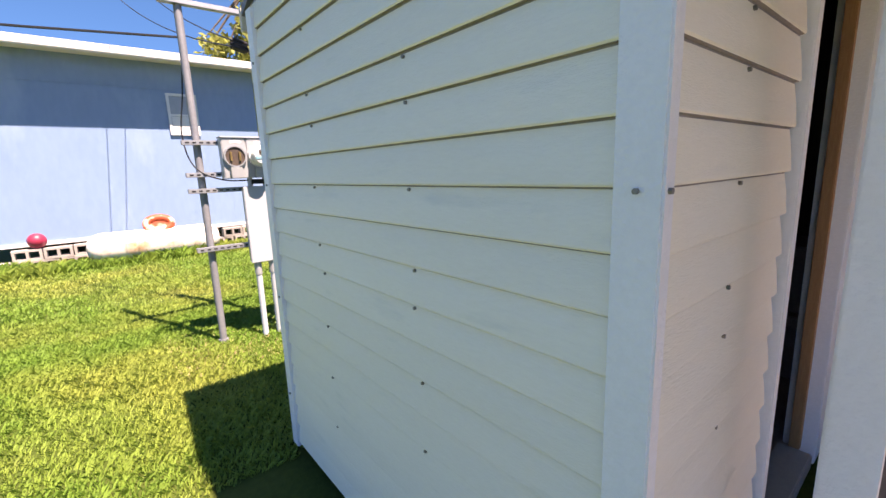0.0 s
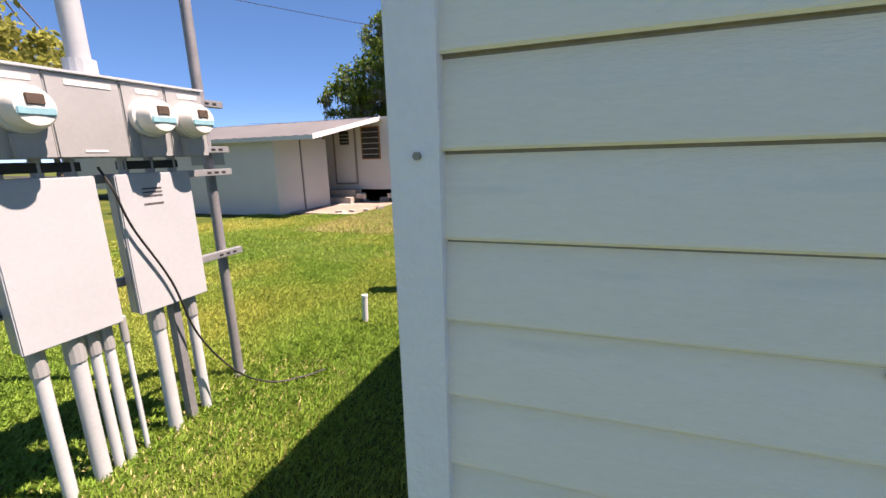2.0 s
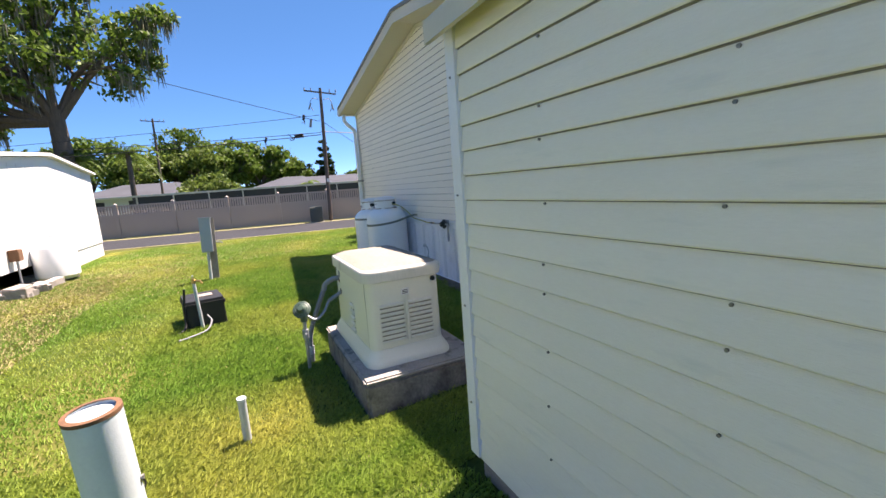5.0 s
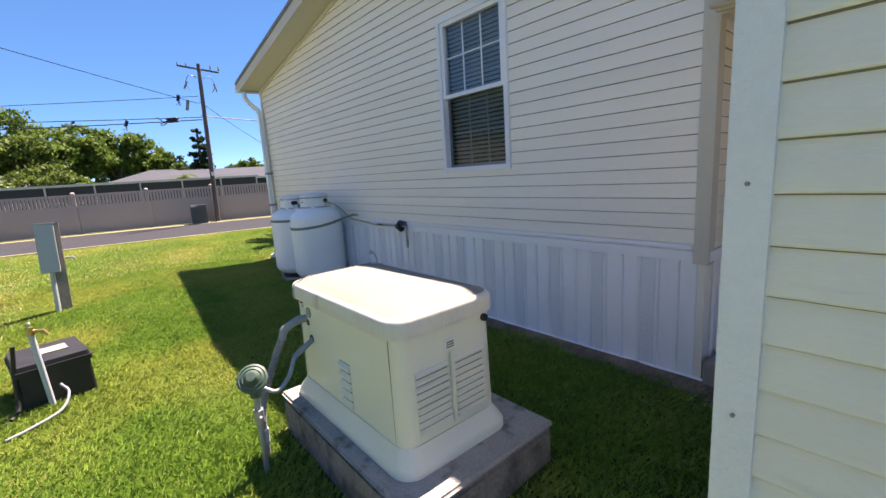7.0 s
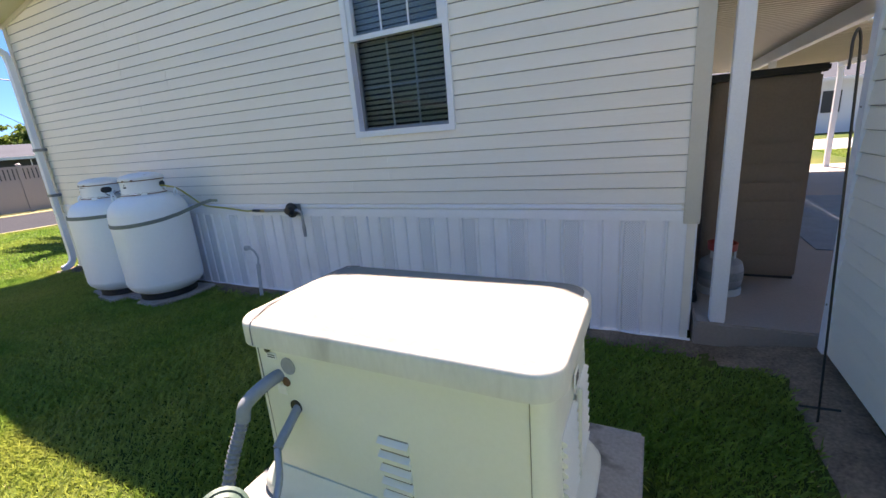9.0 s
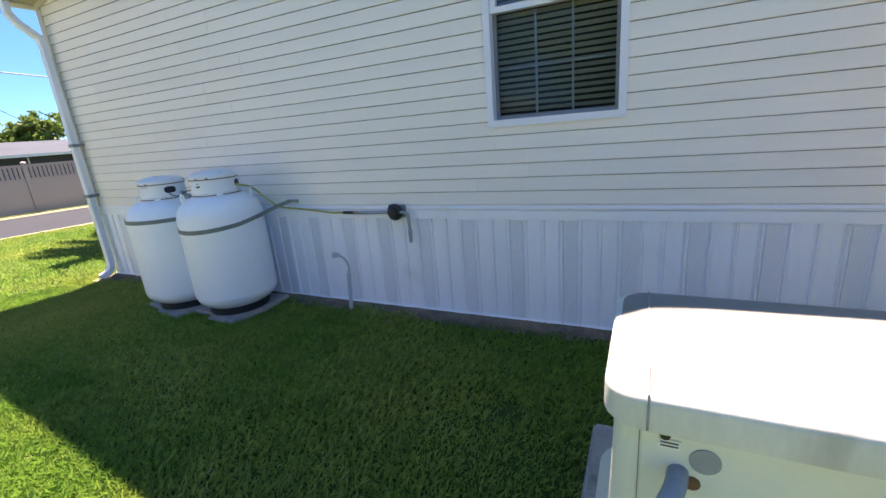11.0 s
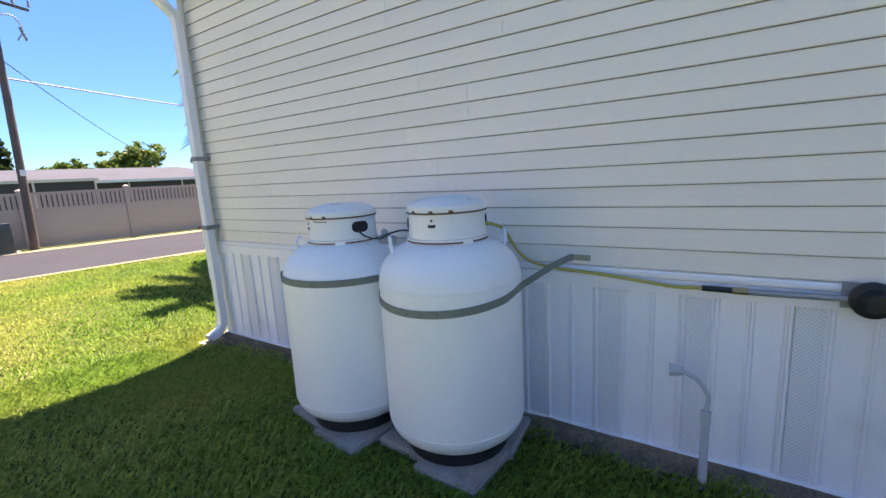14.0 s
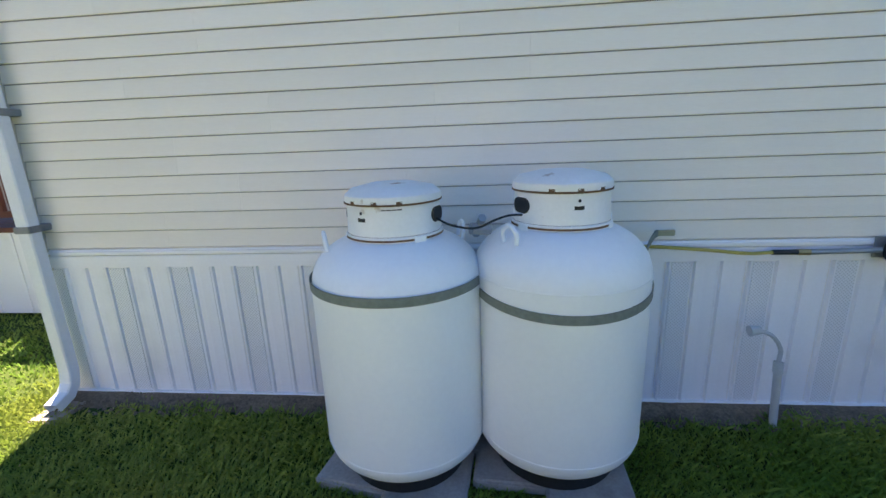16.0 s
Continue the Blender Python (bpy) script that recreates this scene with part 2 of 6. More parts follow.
M["metal_roof"] = mat("metal_roof", (0.18, 0.18, 0.178), (0.13, 0.13, 0.128), 0.5, metal=0.3, scale=1.5, bump=0.15, vary=0.0,
                      stain=(0.16, 0.15, 0.14), stain_at=(0.55, 0.8), stain_scale=1.0)
M["far_roof"] = mat("far_roof", (0.085, 0.092, 0.108), (0.062, 0.068, 0.08), 0.95, scale=0.6, bump=0.3, vary=0.0, spec=0.05)
M["far_wall"] = mat("far_wall", (0.62, 0.66, 0.62), (0.55, 0.59, 0.55), 0.7, scale=0.6, bump=0.1, vary=0.0)
M["far_dark"] = mat("far_dark", (0.035, 0.035, 0.035), (0.025, 0.025, 0.025), 0.6, scale=2, bump=0.0, vary=0.0)
M["green_box"] = mat("green_box", (0.075, 0.085, 0.07), (0.055, 0.062, 0.052), 0.55, scale=3, bump=0.1, vary=0.0)
M["bark"] = mat("bark", (0.12, 0.10, 0.085), (0.065, 0.053, 0.045), 0.95, scale=4, fine=30, bump=1.0, bscale=30, stretch=(3, 3, 0.6), vary=0.05)
M["leaf_oak"] = mat("leaf_oak", (0.12, 0.19, 0.03), (0.06, 0.115, 0.018), 0.55, scale=0.35, fine=2, bump=0, vary=0.0, island=0.45, spec=0.3, thin=0.4)
M["leaf_light"] = mat("leaf_light", (0.15, 0.215, 0.045), (0.09, 0.14, 0.028), 0.55, scale=0.3, fine=2, bump=0, vary=0.0, island=0.4, spec=0.3, thin=0.4)
M["leaf_cypress"] = mat("leaf_cypress", (0.33, 0.34, 0.08), (0.20, 0.22, 0.055), 0.6, scale=0.4, fine=2, bump=0, vary=0.0, island=0.4, spec=0.2, thin=0.4)
M["leaf_dark"] = mat("leaf_dark", (0.035, 0.062, 0.022), (0.018, 0.034, 0.012), 0.6, scale=0.4, fine=2, bump=0, vary=0.0, island=0.4, spec=0.2, thin=0.4)
M["moss"] = mat("moss", (0.20, 0.20, 0.155), (0.12, 0.125, 0.095), 0.9, scale=0.8, fine=4, bump=0, vary=0.0, island=0.3, spec=0.1)
M["blind"] = mat("blind", (0.46, 0.47, 0.41), (0.40, 0.41, 0.35), 0.5, scale=3, bump=0.05, vary=0.05)
# near-black: the darkness of unlit rooms is put into this colour
M["unlit_interior"] = mat("unlit_interior", (0.05, 0.042, 0.036), (0.035, 0.03, 0.026), 0.9, scale=3, bump=0.1, vary=0.0)
M["bin_grey"] = mat("bin_grey", (0.33, 0.33, 0.34), (0.26, 0.26, 0.27), 0.5, scale=4, bump=0.1, vary=0.0)
M["carport"] = mat("carport", (0.58, 0.53, 0.45), (0.50, 0.455, 0.385), 0.4, scale=2, bump=0.05, vary=0.0)
M["paver"] = mat("paver", (0.22, 0.25, 0.27), (0.15, 0.17, 0.185), 0.85, scale=6, bump=0.5, vary=0.15)
M["dry_leaf"] = mat("dry_leaf", (0.42, 0.30, 0.12), (0.30, 0.20, 0.08), 0.8, scale=30, bump=0.2, vary=0.1)

glass = bpy.data.materials.new("window_glass")
glass.use_nodes = True
gb = glass.node_tree.nodes["Principled BSDF"]
gb.inputs["Base Color"].default_value = (0.75, 0.82, 0.85, 1)
gb.inputs["Roughness"].default_value = 0.03
gb.inputs["Transmission Weight"].default_value = 1.0
gb.inputs["IOR"].default_value = 1.45
M["glass"] = glass
screened = glass.copy()
screened.name = "screened_glass"
screened.node_tree.nodes["Principled BSDF"].inputs["IOR"].default_value = 1.16
screened.node_tree.nodes["Principled BSDF"].inputs["Base Color"].default_value = (0.62, 0.68, 0.66, 1)
M["screened"] = screened


# ---- mesh helpers ----
def finish(bm, name, material, smooth=False):
    me = bpy.data.meshes.new(name)
    bmesh.ops.recalc_face_normals(bm, faces=bm.faces[:])
    bm.to_mesh(me)
    bm.free()
    me.materials.append(M[material] if isinstance(material, str) else material)
    if smooth:
        me.shade_smooth()
        me.set_sharp_from_angle(angle=radians(40))
    return me


def part(name, bm, material, parent=None, label="", smooth=False, at=None):
    """Link a bmesh as one mesh object under a thing or a part."""
    ob = new(name, finish(bm, name, material, smooth))
    ob.parent = parent
    if at is not None:
        ob.matrix_local = at if isinstance(at, Matrix) else Matrix.Translation(at)
    if label:
        tagged(ob, label)
    return ob


def thing(name, label, category, at=(0, 0, 0), group="", kind=""):
    ob = new(name)
    ob.empty_display_size = 0.2
    ob.matrix_world = at if isinstance(at, Matrix) else Matrix.Translation(at)
    return tagged(ob, label, category, group, kind)


def box(bm, a, b, bevel=0.0, seg=2, m=None):
    r = bmesh.ops.create_cube(bm, size=1.0)
    vs = r["verts"]
    for v in vs:
        v.co = Vector([a[i] + (v.co[i] + 0.5) * (b[i] - a[i]) for i in range(3)])
    if bevel:
        es = list({e for v in vs for e in v.link_edges})
        r2 = bmesh.ops.bevel(bm, geom=es, offset=bevel, segments=seg, affect="EDGES", clamp_overlap=True)
        vs = list({v for f in r2["faces"] for v in f.verts} | {v for v in vs if v.is_valid})
    if m is not None:
        bmesh.ops.transform(bm, matrix=m, verts=[v for v in vs if v.is_valid])
    return bm


def B(a, b, bevel=0.0, seg=2, m=None):
    return box(bmesh.new(), a, b, bevel, seg, m)


def tube(bm, pts, r, seg=10, cap=True):
    """A round bar swept along a line of points; r is one radius, or one for each point."""
    pts = [Vector(p) for p in pts]
    rs = [r] * len(pts) if isinstance(r, (int, float)) else list(r)
    up = Vector((0, 0, 1)) if abs((pts[1] - pts[0]).normalized().z) < 0.9 else Vector((1, 0, 0))
    rings, side = [], None
    for i, p in enumerate(pts):
        d = (pts[min(i + 1, len(pts) - 1)] - pts[max(i - 1, 0)]).normalized()
        if side is None:
            side = d.cross(up).normalized()
        else:
            side = (side - d * side.dot(d)).normalized()
        o = d.cross(side)
        rings.append([bm.verts.new(p + (side * math.cos(a) + o * math.sin(a)) * rs[i])
                      for a in (2 * math.pi * k / seg for k in range(seg))])
    for r0, r1 in zip(rings, rings[1:]):
        for k in range(seg):
            bm.faces.new((r0[k], r0[(k + 1) % seg], r1[(k + 1) % seg], r1[k]))
    if cap:
        bm.faces.new(rings[0][::-1])
        bm.faces.new(rings[-1])
    return bm


def T(pts, r, seg=10, cap=True):
    return tube(bmesh.new(), pts, r, seg, cap)


def lathe(bm, profile, seg=32, centre=(0, 0)):
    """Turn a line of (radius, height) about the upright axis."""
    rings = []
    for r, z in profile:
        if r < 1e-5:
            rings.append([bm.verts.new((centre[0], centre[1], z))])
        else:
            rings.append([bm.verts.new((centre[0] + r * math.cos(a), centre[1] + r * math.sin(a), z))
                          for a in (2 * math.pi * k / seg for k in range(seg))])
    for a, b in zip(rings, rings[1:]):
        for k in range(seg):
            q = [a[k % len(a)], a[(k + 1) % seg % len(a)], b[(k + 1) % seg % len(b)], b[k % len(b)]]
            q = [v for i, v in enumerate(q) if v not in q[:i]]
            if len(q) > 2:
                bm.faces.new(q)
    return bm


def poly_prism(bm, outline, axis, lo, hi):
    """Extrude an outline of 2D points along an axis (0 x, 1 y, 2 z)."""
    def at(p, h):
        c = list(p)
        c.insert(axis, h)
        return bm.verts.new(c)
    a, b = [at(p, lo) for p in outline], [at(p, hi) for p in outline]
    bm.faces.new(a[::-1])
    bm.faces.new(b)
    for i in range(len(outline)):
        j = (i + 1) % len(outline)
        bm.faces.new((a[i], a[j], b[j], b[i]))
    return bm


def curve(*pts, n=8):
    """A smooth line through the points."""
    P = [Vector(p) for p in pts]
    P = [2 * P[0] - P[1]] + P + [2 * P[-1] - P[-2]]
    out = []
    for i in range(1, len(P) - 2):
        for k in range(n):
            t = k / n
            out.append(0.5 * (2 * P[i] + (P[i + 1] - P[i - 1]) * t + (2 * P[i - 1] - 5 * P[i] + 4 * P[i + 1] - P[i + 2]) * t * t
                              + (3 * P[i] - P[i - 1] - 3 * P[i + 1] + P[i + 2]) * t ** 3))
    return out + [P[-2]]


def soup(name, verts, faces, material, parent=None, kind=""):
    """One mesh of many small loose pieces."""
    me = bpy.data.meshes.new(name)
    n, k = len(faces), len(faces[0])
    me.vertices.add(len(verts))
    me.vertices.foreach_set("co", np.asarray(verts, np.float32).ravel())
    me.loops.add(n * k)
    me.loops.foreach_set("vertex_index", np.asarray(faces, np.int32).ravel())
    me.polygons.add(n)
    me.polygons.foreach_set("loop_start", np.arange(0, n * k, k, dtype=np.int32))
    me.polygons.foreach_set("loop_total", np.full(n, k, np.int32))
    me.update(calc_edges=True)
    me.materials.append(M[material])
    ob = new(name, me)
    ob.parent = parent
    if kind:
        tagged(ob, kind=kind)
    return ob


def lap_board(length0, length1, h, lip=0.014, back=0.0, over=0.004):
    """One course of lap siding along x from 0, sloping ends allowed (length at the foot, and at the top)."""
    prof = [(0, 0), (lip - 0.003, 0), (lip, 0.004), (lip, 0.009), (lip * 0.62, h * 0.55), (back + 0.0012, h - 0.0045), (back + 0.001, h + over), (0, h + over)]
    bm = bmesh.new()
    L0 = [bm.verts.new((length0[0] + (length1[0] - length0[0]) * z / h, -d, z)) for d, z in prof]
    L1 = [bm.verts.new((length0[1] + (length1[1] - length0[1]) * z / h, -d, z)) for d, z in prof]
    bm.faces.new(L0)
    bm.faces.new(L1[::-1])
    for i in range(len(prof)):
        j = (i + 1) % len(prof)
        face = bm.faces.new((L0[i], L1[i], L1[j], L0[j]))
        if i in (0, 5):             # underside of the lip, and the line below the next: shade and dirt painted
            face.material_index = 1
    return bm


# ---- ground, road ----
def ground_z(x, y):
    """The lawn sinks a little round the generator and towards the home's skirting."""
    hollow = -0.14 * np.exp(-((x - 5.3) / 2.3) ** 2 - ((y - 2.5) / 1.1) ** 2)
    toward = np.clip((2.4 - y) / 1.7, 0, 1) * np.clip((x - 3.8) / 0.7, 0, 1) * np.clip((15.5 - x) / 2.0, 0, 1)
    return hollow * (1 - toward) + FOOT * toward


FOOT = -0.095


def axis_lines(lo, hi, step):
    near = list(np.arange(lo, hi + 0.01, step))
    out = [3, 8, 16, 30, 60, 120, 300, 900]
    return [lo - v for v in out[::-1]] + near + [hi + v for v in out]


GX, GY = axis_lines(-3, 16, 0.25), axis_lines(-1, 9, 0.25)
bm = bmesh.new()
grid = [[bm.verts.new((x, y, float(ground_z(x, y)) if -4 < x < 17 and -2 < y < 10 else 0.0)) for y in GY] for x in GX]
for i in range(len(GX) - 1):
    for j in range(len(GY) - 1):
        bm.faces.new((grid[i][j], grid[i + 1][j], grid[i + 1][j + 1], grid[i][j + 1]))
ground = tagged(part("ground", bm, "grass_soil", smooth=True), "green and yellowish mown lawn reaching the street", "lawn", kind="structure")

ROAD = Matrix.Translation((19.0, 0, 0)) @ pose(0, 0, 0, 0, 0, -11.3)    # local y runs along the street
bm = B((0, -140, -0.1), (4.7, 140, 0.012))
tagged(part("road", bm, "asphalt", at=ROAD), "grey asphalt residential street beyond the lawn", "road", kind="structure")
bm = bmesh.new()
for k in range(60):
    y0 = -60 + k * 2.0
    box(bm, (-0.16 + random.uniform(-0.08, 0.03), y0, -0.1), (0.02, y0 + 2.0, 0.016))
    box(bm, (4.68, y0, -0.1), (5.25 + random.uniform(-0.1, 0.15), y0 + 2.0, 0.018))
tagged(part("road_verge", bm, mat("verge", (0.26, 0.23, 0.13), (0.17, 0.165, 0.07), 0.95, scale=2, bump=0.6), at=ROAD),
       "sandy dry strip along the street's edges", "verge", kind="structure")


# ---- shed ----
SX0, SX1, SY0, SY1, SH = 0.585, 3.785, 0.313, 2.147, 2.24
COURSE = 0.1146
shed = thing("shed", "cream lap-sided storage shed with white corner trim on grass", "shed", pose(0.57, 2.15, 0, 0, 0, 0.4) @ Matrix.Translation((-0.57, -2.15, 0)))
DOOR0, DOOR1 = 1.42, 2.30


def siding_face(parent, origin, turn, length, z0, z1, course, material, lip=0.014, holes=(), top=None, seams=(), split_every=2):
    """Courses of lap boards as parts: holes are (x0, x1, z0, z1) in the wall's own line; top(z) gives the run left under a sloping roof."""
    n = int(math.ceil((z1 - z0) / course))
    cache = {}
    for i in range(n):
        z = z0 + i * course
        a, b = (0.0, length) if top is None else top(z)
        ta, tb = (a, b) if top is None else top(z + course)
        if b - a < 0.2:
            break
        if tb <= ta:
            ta = tb = (a + b) / 2
        cuts = [(a, b, ta, tb)]
        for hx0, hx1, hz0, hz1 in holes:
            if z + course * 0.6 > hz0 and z + course * 0.4 < hz1:
                cuts = [q for c in cuts for q in (((c[0], hx0, c[2], hx0), (hx1, c[1], hx1, c[3])) if c[0] < hx0 < c[1] else (c,))]
        for s in seams:
            sx = s + (0.0, 0.42, 0.17, 0.66, 0.31, 0.9, 0.08, 0.55)[(i // split_every + int(s * 3)) % 8]
            cuts = [q for c in cuts for q in (((c[0], sx - 0.0008, c[2], sx - 0.0008), (sx + 0.0008, c[1], sx + 0.0008, c[3]))
                                              if c[0] + 0.1 < sx < c[1] - 0.1 else (c,))]
        for k, c in enumerate(cuts):
            key = tuple(round(v - c[0], 3) for v in c)
            if key not in cache:
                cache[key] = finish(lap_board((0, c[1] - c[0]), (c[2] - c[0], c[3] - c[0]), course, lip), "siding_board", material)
                cache[key].materials.append(M["grime_shade"])
            ob = new("siding_board", cache[key])
            ob.parent = parent
            ob.matrix_local = origin @ pose(0, 0, 0, 0, 0, turn) @ Matrix.Translation((c[0], -0.001 * (k % 2), z))


def shed_wall(name, bm):
    return part(name, bm, "shed_siding", shed)


w = shed_wall("wall", B((SX0, SY0, 0.08), (SX0 + 0.05, SY1, SH)))
siding_face(w, Matrix.Translation((SX0, SY1, 0)), -90, SY1 - SY0, 0.0798, SH, COURSE, "shed_siding")
wall_w = w
w = shed_wall("wall", B((SX0 + 0.05, SY1 - 0.05, 0.08), (SX1 - 0.05, SY1, SH)))
siding_face(w, Matrix.Translation((SX1, SY1, 0)), 180, SX1 - SX0, 0.052, SH, COURSE, "shed_siding")
wall_n = w
w = shed_wall("wall", B((SX1 - 0.05, SY0, 0.08), (SX1, SY1, SH)))
siding_face(w, Matrix.Translation((SX1, SY0, 0)), 90, SY1 - SY0, 0.0798, SH, COURSE, "shed_siding")
bm = B((SX0 + 0.05, SY0, 0.08), (DOOR0 - 0.06, SY0 + 0.05, SH))
box(bm, (DOOR1 + 0.61, SY0, 0.08), (SX1 - 0.05, SY0 + 0.05, SH))
box(bm, (DOOR0 - 0.06, SY0, 2.121), (DOOR1 + 0.61, SY0 + 0.05, SH))
w = shed_wall("wall", bm)
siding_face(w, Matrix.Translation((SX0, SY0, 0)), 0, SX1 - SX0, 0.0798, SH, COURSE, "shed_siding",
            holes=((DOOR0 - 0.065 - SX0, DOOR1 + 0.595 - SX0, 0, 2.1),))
wall_s = w
# gable ends and roof, ridge along x
RIDGE = SH + 0.34
for x in (SX0, SX1 - 0.05):
    bm = poly_prism(bmesh.new(), [(SY0, SH), (SY1, SH), ((SY0 + SY1) / 2, RIDGE)], 0, x, x + 0.05)
    part("gable", bm, "shed_siding", shed)
yc = (SY0 + SY1) / 2
for s in (-1, 1):
    e = yc + s * ((SY1 - SY0) / 2 + 0.10)
    ez = SH + 0.02 - 0.036
    bm = poly_prism(bmesh.new(), [(yc, RIDGE + 0.02), (e, ez), (e, ez + 0.035), (yc, RIDGE + 0.055)], 0, SX0 - 0.02, SX1 + 0.05)
    part("roof", bm, "metal_roof", shed)
    bm = B((SX0 - 0.024, e - 0.012, ez - 0.06), (SX1 + 0.055, e + 0.012, ez + 0.04))
    part("fascia", bm, "soffit", shed)
# corner trims: L sections
for cx, cy, sx, sy in ((SX0, SY0, -1, -1), (SX0, SY1, -1, 1), (SX1, SY1, 1, 1), (SX1, SY0, 1, -1)):
    o = 0.024
    px, py = cx + sx * o, cy + sy * o
    q = 0.081 if sy < 0 else 0.071
    qx = 0.035 if sy < 0 else 0.088
    outline = [(px, py), (px - sx * qx, py), (px - sx * qx, cy - sy * 0.0), (cx, cy), (cx, py - sy * q), (px, py - sy * q)]
    bm = poly_prism(bmesh.new(), outline, 2, 0.06, SH - 0.01)
    bmesh.ops.bevel(bm, geom=[e for e in bm.edges if abs(e.verts[0].co.x - px) < 1e-5 and abs(e.verts[0].co.y - py) < 1e-5
                              and abs(e.verts[1].co.x - px) < 1e-5 and abs(e.verts[1].co.y - py) < 1e-5], offset=0.004, segments=2, affect="EDGES")
    trim = part("corner_trim", bm, "trim", shed, "white painted corner trim")
    for z in (0.36, 0.89, 1.45, 2.0):
        for dx, dy, ax in ((px, py - sy * 0.042, 0), (px - sx * qx * 0.5, py, 1)):
            d = Vector((sx, 0, 0)) if ax == 0 else Vector((0, sy, 0))
            part("screw", T([(dx, dy, z), Vector((dx, dy, z)) + d * 0.006], 0.0055, 6), "screw", trim)
screw_me = finish(T([(0, 0, 0), (0, -0.007, 0)], 0.0052, 6), "screw", "screw")


def screws(parent, origin, turn, cols, course_idx, z0=0.0798, h=COURSE):
    for cx in cols:
        for i in course_idx:
            ob = new("screw", screw_me)
            ob.parent = parent
            ob.matrix_local = origin @ pose(0, 0, 0, 0, 0, turn) @ Matrix.Translation((cx + random.uniform(-0.012, 0.012), -0.002, z0 + i * h + h - 0.012))


CI = (2, 4, 6, 8, 9, 11, 13, 14, 16)
screws(wall_w, Matrix.Translation((SX0, SY1, 0)), -90, (0.542, 1.18), CI)
screws(wall_n, Matrix.Translation((SX1, SY1, 0)), 180, (0.63, 1.28, 1.94, 2.60), CI, 0.052)
screws(wall_s, Matrix.Translation((SX0, SY0, 0)), 0, (0.38,), CI)
# door frame, floor, skids and what stands inside the opening
for x0, x1 in ((DOOR0 - 0.055, DOOR0 - 0.005), (DOOR1 + 0.02, DOOR1 + 0.60)):
    part("door_trim", B((x0, SY0 - 0.032, 0.07), (x1, SY0 + 0.09, 2.12), 0.004), "trim", shed, "white door trim")
part("door_trim", B((DOOR0 - 0.12, SY0 - 0.03, 2.121), (DOOR1 + 0.60, SY0 + 0.08, 2.2), 0.004), "trim", shed, "white door trim")
part("stud", B((DOOR1 - 0.03, SY0 + 0.02, 0.14), (DOOR1 + 0.018, SY0 + 0.06, 2.1), 0.003), "wood", shed, "brown bare wooden stud")
part("threshold", B((DOOR0 - 0.02, SY0 - 0.03, 0.08), (DOOR1 - 0.03, SY0 + 0.10, 0.15), 0.006), "galv", shed)
part("floor", B((SX0 + 0.05, SY0 + 0.05, 0.08), (SX1 - 0.05, SY1 - 0.05, 0.13)), "grey_wood", shed)
# near-black panels put the shed's inner shade into their colour
part("lining", B((SX1 - 0.10, SY0 + 0.06, 0.13), (SX1 - 0.055, SY1 - 0.06, SH)), "unlit_interior", shed)
part("lining", B((SX0 + 0.06, SY1 - 0.10, 0.13), (SX1 - 0.11, SY1 - 0.055, SH)), "unlit_interior", shed)
part("lining", B((SX0 + 0.053, SY0 + 0.06, SH - 0.05), (SX1 - 0.053, SY1 - 0.06, SH - 0.01)), "unlit_interior", shed)
for y in (SY0 + 0.02, SY1 - 0.12):
    part("skid", B((SX0 + 0.03, y, -0.08), (SX1 - 0.03, y + 0.1, 0.079), 0.004), "grey_wood", shed)
for y, zz in ((0.72, 0.13), (0.72, 0.56)):
    bin_ = thing("storage_bin", "grey plastic storage bin stacked inside the shed", "bin", (3.3, y, zz))
    part("body", B((-0.22, -0.3, 0), (0.22, 0.3, 0.36), 0.02), "bin_grey", bin_)
    part("lid", B((-0.24, -0.32, 0.362), (0.24, 0.32, 0.41), 0.012), "bin_grey", bin_)

# ---- manufactured home ----
HX0, HX1, HY = 4.49, 12.88, 0.14
SKT, EAVE, PITCH = 0.87, 3.40, 0.17
HXC = (HX0 + HX1) / 2
home = thing("manufactured_home", "tan vinyl-sided manufactured home with white vertical skirting", "house")
HC = 0.1065
WX0, WX1, WZ0, WZ1 = 6.20, 7.13, 1.53, 3.08


def rake(x):
    return EAVE + PITCH * ((HX1 - HX0) / 2 - abs(x - HXC))


def top_run(z):
    k = max(0.0, (z - EAVE - 0.0) / PITCH)
    return (k, HX1 - HX0 - k)


# gable wall in pieces round the window
bm = bmesh.new()
poly_prism(bm, [(HX0, FOOT), (WX0, FOOT), (WX0, rake(WX0)), (HX0, EAVE)], 1, HY - 0.12, HY)
poly_prism(bm, [(WX1, FOOT), (HX1, FOOT), (HX1, EAVE), (HXC, rake(HXC)), (WX1, rake(WX1))], 1, HY - 0.12, HY)
poly_prism(bm, [(WX0, FOOT), (WX1, FOOT), (WX1, WZ0), (WX0, WZ0)], 1, HY - 0.12, HY)
poly_prism(bm, [(WX0, WZ1), (WX1, WZ1), (WX1, rake(WX1)), (WX0, rake(WX0))], 1, HY - 0.12, HY)
gable = part("wall", bm, "house_siding", home)
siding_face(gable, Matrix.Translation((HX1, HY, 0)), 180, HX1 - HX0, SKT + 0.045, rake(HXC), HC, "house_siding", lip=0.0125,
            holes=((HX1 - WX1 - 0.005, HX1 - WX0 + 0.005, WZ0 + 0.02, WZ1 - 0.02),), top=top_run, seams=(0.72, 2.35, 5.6))
